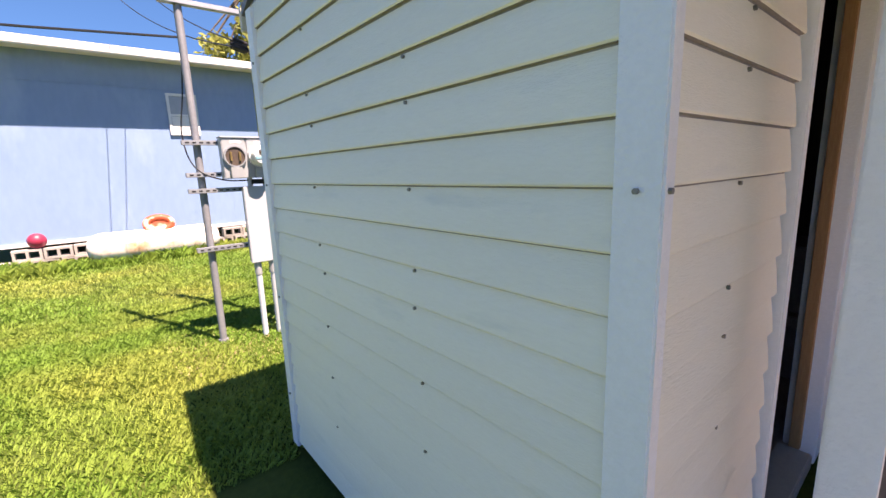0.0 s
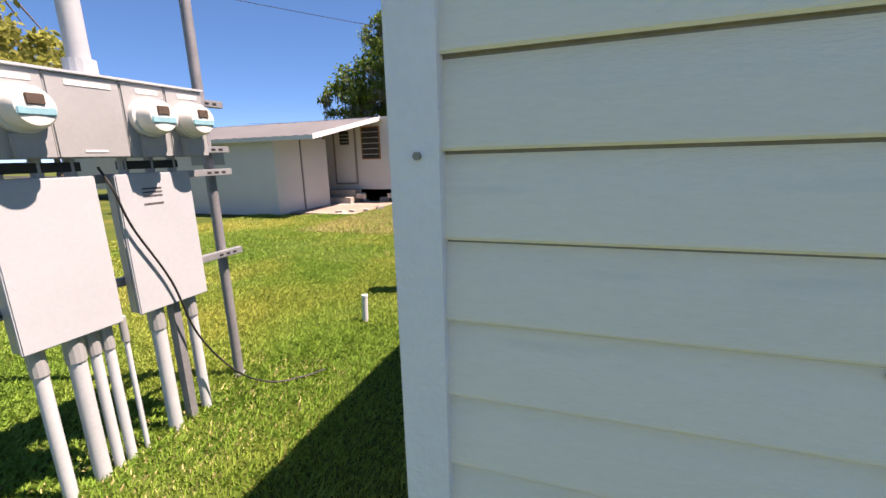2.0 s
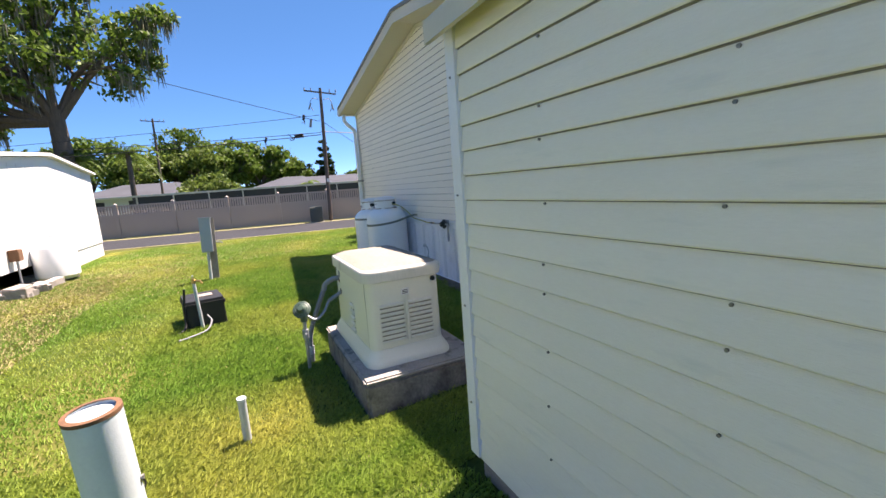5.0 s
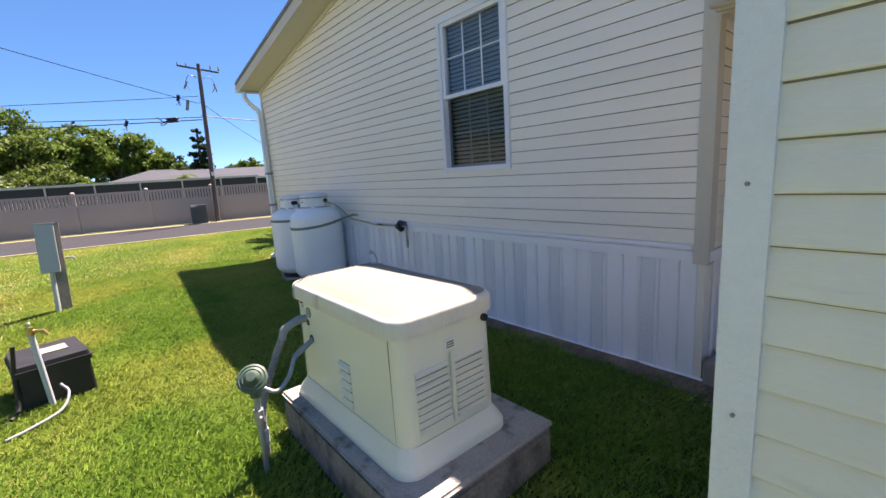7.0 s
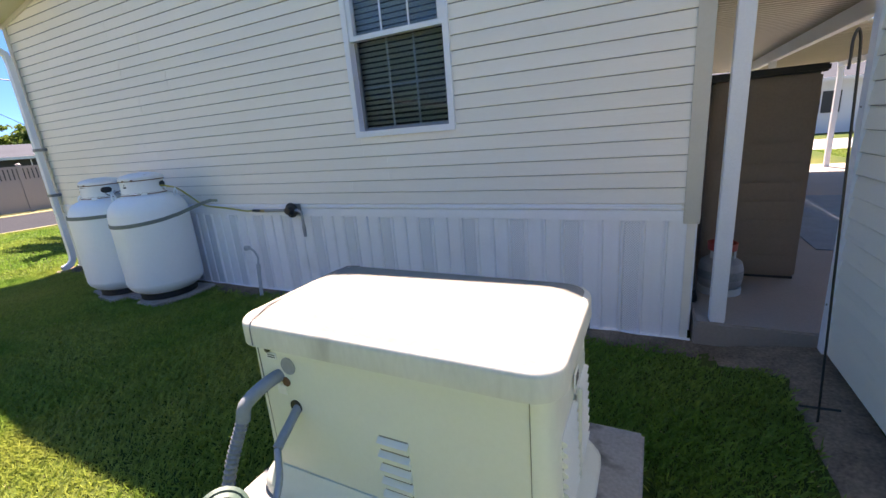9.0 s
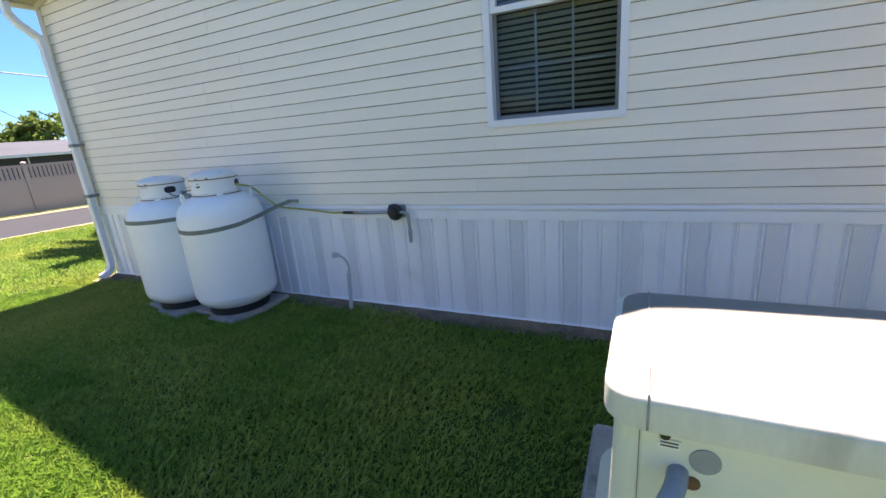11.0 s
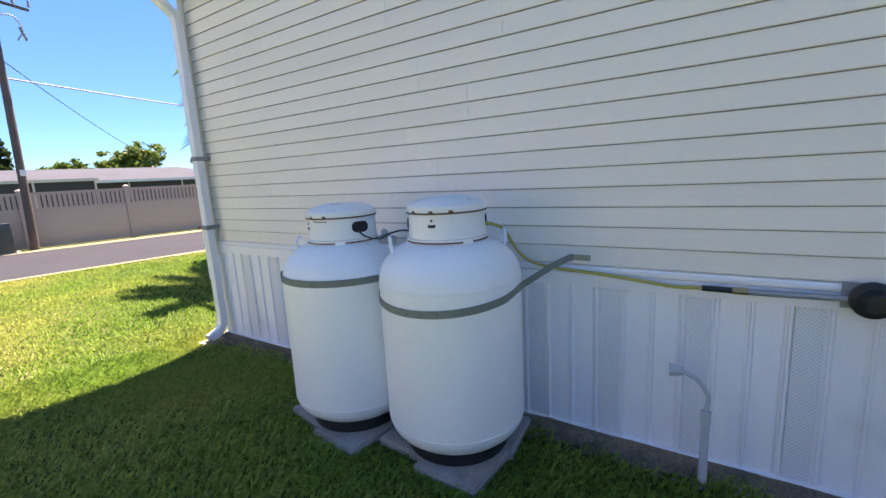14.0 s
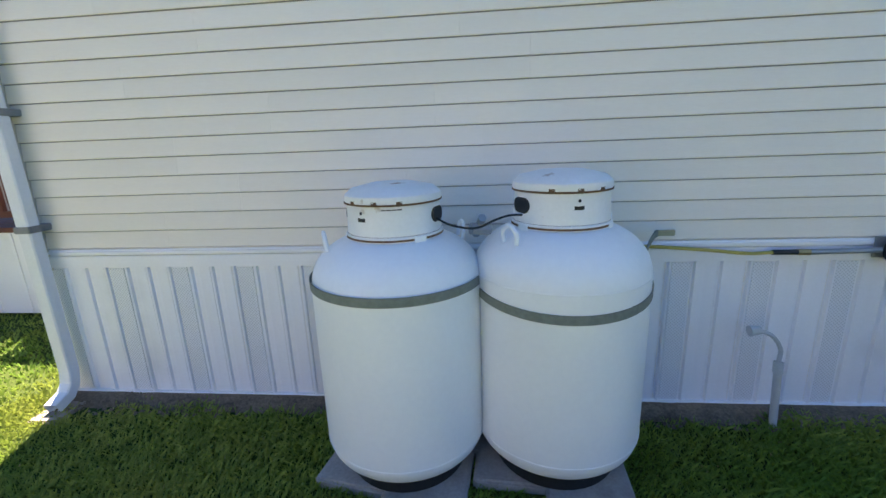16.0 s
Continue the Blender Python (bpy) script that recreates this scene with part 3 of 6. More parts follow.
for x, name in ((HX0, "wall"), (HX1 - 0.12, "wall")):
    side = part(name, B((x, HY - 14.0, FOOT), (x + 0.12, HY - 0.12, EAVE)), "house_siding", home)
    if x == HX0:
        siding_face(side, Matrix.Translation((HX0, HY - 0.10, 0)), -90, 6.0, SKT + 0.045, EAVE - 0.05, HC, "house_siding", lip=0.0125)
    else:
        siding_face(side, Matrix.Translation((HX1, HY - 6.1, 0)), 90, 6.0, SKT + 0.045, EAVE - 0.05, HC, "house_siding", lip=0.0125)
part("wall", B((HX0 + 0.12, HY - 14.0, 0), (HX1 - 0.12, HY - 13.88, EAVE)), "house_siding", home)
for cx, s in ((HX0, -1), (HX1, 1)):
    o = 0.02
    px, py = cx + s * o, HY + o
    bm = poly_prism(bmesh.new(), [(px, py), (px, py - 0.11), (cx, py - 0.11), (cx, HY), (cx - s * 0.075, HY), (cx - s * 0.075, py)], 2, SKT - 0.09, EAVE - 0.01)
    part("corner_trim", bm, "soffit", home, "tan vinyl corner post")
# band between siding and skirting
part("starter_trim", B((HX0 + 0.077, HY, SKT - 0.075), (HX1 - 0.077, HY + 0.024, SKT), 0.003), "skirt", home, "white skirting top rail")
part("starter_trim", B((HX0 + 0.078, HY + 0.0, SKT + 0.004), (HX1 - 0.078, HY + 0.034, SKT + 0.04), 0.012), "skirt", home, "rounded white rail cap")
part("starter_trim", B((HX0 - 0.024, HY - 6, SKT - 0.075), (HX0, HY - 0.001, SKT), 0.003), "skirt", home)
part("starter_trim", B((HX1, HY - 6, SKT - 0.075), (HX1 + 0.024, HY - 0.001, SKT), 0.003), "skirt", home)
part("bottom_rail", B((HX0 - 0.02, HY, FOOT), (HX1 + 0.02, HY + 0.03, FOOT + 0.035), 0.003), "skirt", home, "white skirting bottom channel")


def skirt_mesh(width, h, vented):
    """A vertical vinyl skirting panel with raised ribs; local x across, -y outward."""
    prof, x = [], 0.0
    fl = width / 3
    for k in range(3):
        x0 = k * fl
        prof += [(x0, 0.004), (x0 + 0.008, 0.004), (x0 + 0.013, 0.022), (x0 + 0.022, 0.022), (x0 + 0.030, 0.006),
                 (x0 + fl * 0.5, 0.009), (x0 + fl - 0.006, 0.007)]
    prof.append((width, 0.004))
    bm = bmesh.new()
    lo = [bm.verts.new((px, -d, 0)) for px, d in prof]
    hi = [bm.verts.new((px, -d, h)) for px, d in prof]
    for i in range(len(prof) - 1):
        bm.faces.new((lo[i], lo[i + 1], hi[i + 1], hi[i]))
    bl, br, tl, tr = bm.verts.new((0, 0, 0)), bm.verts.new((width, 0, 0)), bm.verts.new((0, 0, h)), bm.verts.new((width, 0, h))
    bm.faces.new([bl] + lo + [br])
    bm.faces.new([tr] + hi[::-1] + [tl])
    me = finish(bm, "skirting_panel", "skirt")
    return me


M["vent_holes"] = mat("vent_holes", (0.80, 0.81, 0.83), (0.74, 0.76, 0.79), 0.5, scale=2, bump=0.06, vary=0.0)
tv = M["vent_holes"].node_tree
vor = tv.nodes.new("ShaderNodeTexVoronoi")
vor.inputs["Scale"].default_value = 75
vor.inputs["Randomness"].default_value = 0.0
geo = tv.nodes.new("ShaderNodeNewGeometry")
rot = tv.nodes.new("ShaderNodeMapping")
rot.inputs["Rotation"].default_value = (0, radians(45), 0)
rot.inputs["Scale"].default_value = (1, 0, 1)
tv.links.new(geo.outputs["Position"], rot.inputs[0])
tv.links.new(rot.outputs[0], vor.inputs["Vector"])
thr = tv.nodes.new("ShaderNodeMath")
thr.operation = "LESS_THAN"
thr.inputs[1].default_value = 0.30
tv.links.new(vor.outputs["Distance"], thr.inputs[0])
mixh = tv.nodes.new("ShaderNodeMix")
mixh.data_type = "RGBA"
bs = tv.nodes["Principled BSDF"]
src_col = bs.inputs["Base Color"].links[0].from_socket
tv.links.new(thr.outputs[0], mixh.inputs[0])
tv.links.new(src_col, mixh.inputs[6])
mixh.inputs[7].default_value = (0.60, 0.61, 0.63, 1)
tv.links.new(mixh.outputs[2], bs.inputs["Base Color"])

PANEL = 0.417
sk_solid = skirt_mesh(PANEL - 0.002, SKT - FOOT - 0.075 - 0.036, False)
vent_me = finish(B((0.031, -0.0105, 0.004), (PANEL / 3 - 0.007, -0.001, SKT - FOOT - 0.118)), "vent_strip", "vent_holes")
for i in range(20):
    ob = new("skirting_panel", sk_solid)
    ob.parent = gable
    ob.matrix_local = pose(HX1 - i * PANEL - 0.001, HY, FOOT + 0.0355, 0, 0, 180)
    v = new("vent_strip", vent_me)
    v.parent = gable
    v.matrix_local = pose(HX1 - i * PANEL - 0.001, HY + 0.0012, FOOT + 0.0355, 0, 0, 180)
for i in range(6):
    ob = new("skirting_panel", sk_solid)
    ob.parent = gable
    ob.matrix_local = pose(HX1, HY - 0.12 - (i + 1) * PANEL, FOOT + 0.0355, 0, 0, 90)
    ob = new("skirting_panel", sk_solid)
    ob.parent = gable
    ob.matrix_local = pose(HX0, HY - 0.12 - i * PANEL, FOOT + 0.0355, 0, 0, -90)

# roof: two slabs, soffit and rake board with an overhang
OV, OVE = 0.42, 0.13
for s in (-1, 1):
    xe = HXC + s * ((HX1 - HX0) / 2 + OVE)
    ze = EAVE - PITCH * OVE
    zr = rake(HXC)
    bm = poly_prism(bmesh.new(), [(HXC, zr + 0.14), (xe, ze + 0.14), (xe, ze + 0.19), (HXC, zr + 0.19)], 1, HY - 14.3, HY + OV + 0.02)
    part("roof", bm, "shingle", home, "grey shingle roof slope")
    bm = poly_prism(bmesh.new(), [(HXC, zr + 0.004), (xe, ze + 0.004), (xe, ze + 0.02), (HXC, zr + 0.02)], 1, HY + 0.001, HY + OV - 0.02)
    part("soffit", bm, "soffit", home, "tan vented soffit under the rake")
    bm = poly_prism(bmesh.new(), [(HXC, zr - 0.02), (xe, ze - 0.02), (xe, ze + 0.139), (HXC, zr + 0.139)], 1, HY + OV - 0.02, HY + OV)
    part("rake_board", bm, "soffit", home, "tan rake fascia board")
    bm = poly_prism(bmesh.new(), [(HXC, zr - 0.06), (xe - s * OVE, ze - 0.06 + PITCH * OVE), (xe - s * OVE, ze + PITCH * OVE), (HXC, zr)], 1, HY + 0.003, HY + 0.028)
    part("frieze_trim", bm, "soffit", home)
    bm = B((min(xe, xe - s * OVE), HY - 14.0, ze + 0.0), (max(xe, xe - s * OVE), HY + OV - 0.021, ze + 0.016))
    part("soffit", bm, "soffit", home)
    # gutter along the eave
    gx0, gx1 = sorted((xe, xe + s * 0.11))
    bm = B((gx0, HY - 14.0, ze + 0.01), (gx1, HY + OV + 0.01, ze + 0.135), 0.012)
    part("gutter", bm, "trim", home, "white eave gutter")

# downspout at the north-east corner
dsx = HX1 - 0.07
down = thing("downspout", "white metal downspout strapped to the house corner", "downspout", (0, 0, 0))


def flat_pipe(pts, wx, wy):
    bm = bmesh.new()
    rings = []
    P = [Vector(p) for p in pts]
    for i, p in enumerate(P):
        d = (P[min(i + 1, len(P) - 1)] - P[max(i - 1, 0)]).normalized()
        u = Vector((1, 0, 0))
        v = d.cross(u).normalized()
        u = v.cross(d).normalized()
        rings.append([bm.verts.new(p + u * a * wx / 2 + v * b * wy / 2) for a, b in ((-1, -.8), (-.8, -1), (.8, -1), (1, -.8), (1, .8), (.8, 1), (-.8, 1), (-1, .8))])
    for r0, r1 in zip(rings, rings[1:]):
        for k in range(8):
            bm.faces.new((r0[k], r0[(k + 1) % 8], r1[(k + 1) % 8], r1[k]))
    bm.faces.new(rings[0][::-1])
    return bm


part("pipe", flat_pipe([(dsx, HY + 0.34, EAVE - 0.04), (dsx, HY + 0.34, EAVE - 0.16), (dsx - 0.01, HY + 0.28, EAVE - 0.26), (dsx - 0.02, HY + 0.12, EAVE - 0.40), (dsx - 0.02, HY + 0.10, EAVE - 0.5),
                        (dsx - 0.02, HY + 0.10, 0.13), (dsx - 0.02, HY + 0.115, 0.05), (dsx - 0.02, HY + 0.16, -0.01), (dsx - 0.02, HY + 0.26, -0.045)], 0.085, 0.075), "trim", down)
for z in (1.06, 1.72):
    part("strap", B((dsx - 0.072, HY - 0.01, z - 0.02), (dsx + 0.032, HY + 0.145, z + 0.02), 0.004), "dark_galv", down, "dark grey strap")
# splash block
sb = thing("splash_block", "pale concrete splash block under the downspout", "splash block", (dsx - 0.02, HY + 0.22, FOOT))
part("block", B((-0.10, -0.10, -0.02), (0.10, 0.12, 0.02), 0.008), "slab", sb)

# window
win = tagged(thing("window_1", "white-framed double-hung window with closed blinds", "window", (WX0, HY, WZ0)), kind="structure")
ww, wh = WX1 - WX0, WZ1 - WZ0
f = 0.05


def ring(x0, z0, x1, z1, t, y0, y1):
    bm = bmesh.new()
    box(bm, (x0, y0, z0), (x1, y1, z0 + t))
    box(bm, (x0, y0, z1 - t), (x1, y1, z1))
    box(bm, (x0, y0, z0 + t), (x0 + t, y1, z1 - t))
    box(bm, (x1 - t, y0, z0 + t), (x1, y1, z1 - t))
    return bm


frame_ob = part("window_frame", ring(-0.02, -0.02, ww + 0.02, wh + 0.02, 0.05, -0.06, 0.03), "trim", win, "white vinyl frame")
mid = wh * 0.5
part("sash", ring(0.031, mid - 0.02, ww - 0.031, wh - 0.031, 0.04, -0.045, 0.012), "trim", win)
part("sash", ring(0.031, 0.031, ww - 0.031, mid + 0.015, 0.026, -0.075, -0.046), "dark_galv", win, "dark screen frame")
part("pane", B((0.07, -0.030, mid + 0.015), (ww - 0.07, -0.026, wh - 0.07)), "glass", win).visible_shadow = False
part("pane", B((0.055, -0.063, 0.055), (ww - 0.055, -0.059, mid - 0.015)), "screened", win).visible_shadow = False
for k in (1, 2):
    x = 0.08 + (ww - 0.16) * k / 3
    part("muntin", B((x - 0.007, -0.024, mid + 0.015), (x + 0.007, -0.016, wh - 0.08)), "trim", win)
    part("muntin", B((x - 0.007, -0.0765, 0.058), (x + 0.007, -0.069, mid - 0.016)), "pvc_grey", win)
part("muntin", B((0.08, -0.0245, mid + (wh - mid) / 2 - 0.007), (ww - 0.08, -0.0165, mid + (wh - mid) / 2 + 0.007)), "trim", win)
part("muntin", B((0.058, -0.077, mid / 2 - 0.007), (ww - 0.058, -0.0695, mid / 2 + 0.007)), "pvc_grey", win)
slat_me = finish(B((0.02, -0.018, -0.0012), (ww - 0.02, 0.018, 0.0012), m=pose(0, 0, 0, 38)), "slat", "blind")
for i in range(34):
    ob = new("slat", slat_me)
    ob.parent = win
    ob.matrix_local = Matrix.Translation((0, -0.115, 0.05 + i * 0.0435))
# near-black sheets: the room's shade behind the blinds is in their colour
part("reveal", B((-0.02, -0.19, -0.02), (ww + 0.02, -0.17, wh + 0.02)), "unlit_interior", win, "near-black sheet in place of the unlit room behind the blinds")
part("room_side", B((-0.03, -0.17, -0.02), (-0.01, -0.12, wh + 0.02)), "unlit_interior", win)
part("room_side", B((ww + 0.01, -0.17, -0.02), (ww + 0.03, -0.12, wh + 0.02)), "unlit_interior", win)

# bare earth strip along the skirting
bm = bmesh.new()
xs = np.arange(HX0 - 0.5, HX1 + 0.1, 0.12)
outer = [HY + 0.21 + 0.09 * noise.noise(Vector((x * 1.7, 3.1, 0))) + 0.05 * noise.noise(Vector((x * 6, 1.1, 0))) for x in xs]
rows = [[bm.verts.new((x, HY + 0.02 + (o - HY - 0.02) * k / 3, FOOT + (0.03, 0.024, 0.016, -0.012)[k] + 0.008 * noise.noise(Vector((x * 9, k * 2.2, 5))))) for k in range(4)] for x, o in zip(xs, outer)]
for r0, r1 in zip(rows, rows[1:]):
    for k in range(3):
        bm.faces.new((r0[k], r1[k], r1[k + 1], r0[k + 1]))
tagged(part("earth_strip", bm, "dirt", smooth=True), "bare brown earth strip below the skirting", "soil", kind="structure")
rngp = np.random.default_rng(21)
peb_v, peb_f = [], []
for k in range(1600):
    x, y = rngp.uniform(HX0 - 0.3, HX1), HY + 0.035 + 0.22 * rngp.random()
    s, a = rngp.uniform(0.005, 0.022), rngp.uniform(0, 6.28)
    c = np.array([x, y, FOOT + 0.022])
    tri = [c + s * np.array([math.cos(a + j * 2.09), math.sin(a + j * 2.09), -0.2]) for j in range(3)] + [c + np.array([0, 0, s * 0.8])]
    i = len(peb_v)
    peb_v += tri
    peb_f += [(i, i + 1, i + 3), (i + 1, i + 2, i + 3), (i + 2, i, i + 3)]
tagged(soup("soil_clods", peb_v, peb_f, "dirt"), "small brown soil clods and bark chips", "soil", kind="stuff")


# ---- carport ----
carport = thing("carport", "pale ribbed aluminium carport roof on white posts", "carport")
bm = bmesh.new()
pts = []
CX0, CX1 = 3.1, HX0 - 0.016
y = -9.0
k = 0
while y < 0.30:
    pts += [(y, 2.30), (y + 0.05, 2.30), (y + 0.06, 2.335), (y + 0.09, 2.335), (y + 0.10, 2.30)]
    y += 0.10
low = [p for i, p in enumerate(pts) if i == 0 or p != pts[i - 1]]
va = [(bm.verts.new((CX0, p[0], p[1])), bm.verts.new((CX1, p[0], p[1] + 0.06))) for p in low]
vb = [(bm.verts.new((CX0, p[0], p[1] + 0.012)), bm.verts.new((CX1, p[0], p[1] + 0.072))) for p in low]
for i in range(len(low) - 1):
    bm.faces.new((va[i][0], va[i + 1][0], va[i + 1][1], va[i][1]))
    bm.faces.new((vb[i][0], vb[i][1], vb[i + 1][1], vb[i + 1][0]))
part("roof_panel", bm, "carport", carport)
part("beam", B((CX0 + 0.05, -9.0, 2.14), (CX0 + 0.14, 0.0, 2.29), 0.006), "trim", carport, "white carport beam")
for x, yy in ((4.325, 0.14), (1.05, 0.085), (3.20, -5.2), (3.20, -8.9)):
    part("post", B((x - 0.045, yy - 0.045, 0.10), (x + 0.045, yy + 0.045, (2.298 if x > 4 else 2.252) if yy > 0 else 2.14), 0.005), "trim", carport, "white square post")
# added roof, out of view: keeps the sun off the shed's south wall
part("canopy", poly_prism(bmesh.new(), [(-1.5, 2.20), (0.22, 2.26), (0.22, 2.275), (-1.5, 2.215)], 0, 0.42, 3.09), "carport", carport, "added unseen pale canopy shading the shed's door wall")
part("roof_panel", poly_prism(bmesh.new(), [(-9.0, 2.29), (-3.2, 2.29), (-3.2, 2.305), (-9.0, 2.305)], 0, 1.30, 3.09), "carport", carport, "flat outer carport panel")
for yy in np.arange(-8.9, -3.25, 0.30):
    part("rib", B((1.31, yy - 0.012, 2.262), (3.08, yy + 0.012, 2.289)), "carport", carport)
part("beam", B((1.30, -9.0, 2.16), (1.38, -3.21, 2.26), 0.006), "trim", carport)
for yy in (-5.2, -8.9):
    part("post", B((1.295, yy - 0.045, 0.10), (1.385, yy + 0.045, 2.159), 0.005), "trim", carport)
slab = tagged(part("carport_slab", B((0.2, -9.5, -0.1), (HX0 - 0.03, 0.20, 0.10), 0.012), "slab"), "worn tan concrete carport slab", "slab", kind="structure")
rug = thing("paver_mat", "grey-blue patterned outdoor mat on the slab", "mat", (2.2, -3.4, 0.101))
bm = B((-1.1, -1.6, 0), (1.1, 1.6, 0.008))
part("mat", bm, "paver", rug)
cab = thing("storage_cabinet", "tall dark brown resin storage cabinet with black lid", "cabinet", (4.02, -1.2, 0.10))
part("body", B((-0.34, -0.35, 0.02), (0.34, 0.35, 1.60), 0.015), "cab_brown", cab)
part("lid", B((-0.37, -0.38, 1.602), (0.37, 0.38, 1.66), 0.012), "black", cab, "black lid")
part("base", B((-0.33, -0.34, 0.0), (0.33, 0.34, 0.019)), "black", cab)
for i in range(10):
    part("panel", B((-0.30, 0.35, 0.06 + i * 0.151), (0.30, 0.358, 0.201 + i * 0.151), 0.003), "cab_brown", cab)
lp_small = thing("propane_cylinder", "small blue-grey propane cylinder with red collar on slab", "propane tank", (4.25, -0.45, 0.101))
part("shell", lathe(bmesh.new(), [(0, 0.03), (0.11, 0.035), (0.145, 0.07), (0.152, 0.12), (0.152, 0.20), (0.14, 0.25), (0.09, 0.285), (0, 0.295)], 28), "conduit_grey", lp_small, smooth=True)
part("foot_ring", lathe(bmesh.new(), [(0.135, 0.0), (0.148, 0.0), (0.148, 0.055), (0.135, 0.055), (0.135, 0.0)], 28), "pvc_grey", lp_small, "pale foot ring")
part("collar", lathe(bmesh.new(), [(0.088, 0.345), (0.098, 0.345), (0.102, 0.40), (0.092, 0.40), (0.088, 0.345)], 24), "red", lp_small, "dull red handle ring")
part("valve", T([(0, 0, 0.28), (0, 0, 0.37)], 0.022, 10), "brass", lp_small, "dull brass valve")
for a in (40, 160, 280):
    q = pose(0, 0, 0, 0, 0, a)
    part("post", B((0.084, -0.02, 0.275), (0.092, 0.02, 0.35), 0.002, m=q), "pvc_grey", lp_small, "pale collar post")
part("label_band", lathe(bmesh.new(), [(0.1515, 0.125), (0.1535, 0.126), (0.1535, 0.19), (0.1515, 0.191)], 28), "paver", lp_small, "dark printed band")
tool = thing("garden_tool", "dark long-handled tool leaning on the house wall", "tool", (0, 0, 0))
part("handle", T([(4.44, -0.25, 0.101), (4.485, -0.40, 1.35)], 0.015, 8), "black", tool)
part("head", B((4.42, -0.36, 0.101), (4.46, -0.14, 0.16), 0.01), "black", tool)
hook = thing("shepherd_hook", "tall black metal plant hook standing in the ground", "plant hook", pose(3.98, 0.98, 0, -2.4, 3.2, 0))
part("rod", T([(0, 0, -0.05), (0, 0, 1.62)] + curve((0.0, 0, 1.63), (0.003, 0.005, 1.71), (0.016, 0.016, 1.75), (0.032, 0.03, 1.715), (0.035, 0.034, 1.66), n=5) + [(0.040, 0.038, 1.61)], 0.0052, 8), "black", hook)
part("foot", T([(-0.08, 0, 0.06), (0.08, 0, 0.06)], 0.006, 6), "black", hook)
bm = bmesh.new()
ys = np.arange(0.22, 2.1, 0.12)
rows = []
for yy in ys:
    x1 = (4.42 if yy < 0.5 else 4.05) + 0.07 * noise.noise(Vector((1.0, yy * 3, 0)))
    if yy > 1.6:
        x1 = 3.95 + 0.05 * noise.noise(Vector((1.0, yy * 3, 0)))
    rows.append([bm.verts.new((3.76 + (x1 - 3.76) * k / 3, yy, float(ground_z(3.76 + (x1 - 3.76) * k / 3, yy)) + (0.02, 0.024, 0.02, -0.01)[k])) for k in range(4)])
for r0, r1 in zip(rows, rows[1:]):
    for k in range(3):
        bm.faces.new((r0[k], r0[k + 1], r1[k + 1], r1[k]))
tagged(part("earth_patch", bm, "dirt", smooth=True), "bare grey-brown earth between shed and house", "soil", kind="structure")

# ---- generator on its pad ----
pad = thing("generator_pad", "weathered grey concrete pad on rough concrete footing", "concrete pad", (5.48, 2.04, -0.14))
part("slab", B((-0.74, -0.48, 0.255), (0.74, 0.48, 0.29), 0.014, 3), "pad_concrete", pad)
part("footing", B((-0.733, -0.473, -0.06), (0.733, 0.473, 0.254), 0.02, 3), "old_concrete", pad, "rough dark concrete footing")
gen = thing("standby_generator", "pale sage and cream standby generator on concrete pad", "generator", (5.53, 2.085, 0.151))
gen.scale = (1.035, 1.0, 1.035)


def rrect(hx, hy, r, n=6):
    out = []
    for cx, cy, a0 in ((hx - r, hy - r, 0), (-hx + r, hy - r, 90), (-hx + r, -hy + r, 180), (hx - r, -hy + r, 270)):
        for k in range(n + 1):
            a = radians(a0 + 90 * k / n)
            out.append((cx + r * math.cos(a), cy + r * math.sin(a)))
    return out


def loft(bm, levels, r):
    """Rounded rectangles (hx, hy, z) joined from level to level."""
    rings = [[bm.verts.new((x, y, z)) for x, y in rrect(hx, hy, r * min(hx, hy) / 0.3)] for hx, hy, z in levels]
    n = len(rings[0])
    for a, b in zip(rings, rings[1:]):
        for k in range(n):
            bm.faces.new((a[k], a[(k + 1) % n], b[(k + 1) % n], b[k]))
    bm.faces.new(rings[0][::-1])
    bm.faces.new(rings[-1])
    return bm


part("base", loft(bmesh.new(), [(0.615, 0.355, 0), (0.615, 0.355, 0.03), (0.605, 0.345, 0.05), (0.575, 0.318, 0.095), (0.567, 0.310, 0.12)], 0.09), "gen_body", gen, "pale flared base", smooth=True)
body = part("body", loft(bmesh.new(), [(0.562, 0.305, 0.122), (0.562, 0.305, 0.13), (0.548, 0.303, 0.645)], 0.07), "gen_body", gen, "pale sage painted steel body", smooth=True)
part("rim", loft(bmesh.new(), [(0.560, 0.318, 0.630), (0.574, 0.332, 0.635), (0.573, 0.331, 0.700), (0.5705, 0.3285, 0.712), (0.563, 0.321, 0.7215), (0.552, 0.310, 0.7265)], 0.085), "gen_rim", gen, "weather-stained lid rim", smooth=True)
part("lid", loft(bmesh.new(), [(0.551, 0.309, 0.7266), (0.54, 0.298, 0.731), (0.49, 0.24, 0.748), (0.46, 0.21, 0.753), (0.30, 0.10, 0.762)], 0.085), "gen_lid", gen, "cream lid with brown dirt stains", smooth=True)
for sx in (-0.49, 0.49):
    part("seam", B((sx - 0.001, 0.3022, 0.13), (sx + 0.001, 0.3056, 0.63)), "louvre_gap", gen, "dark panel joint")


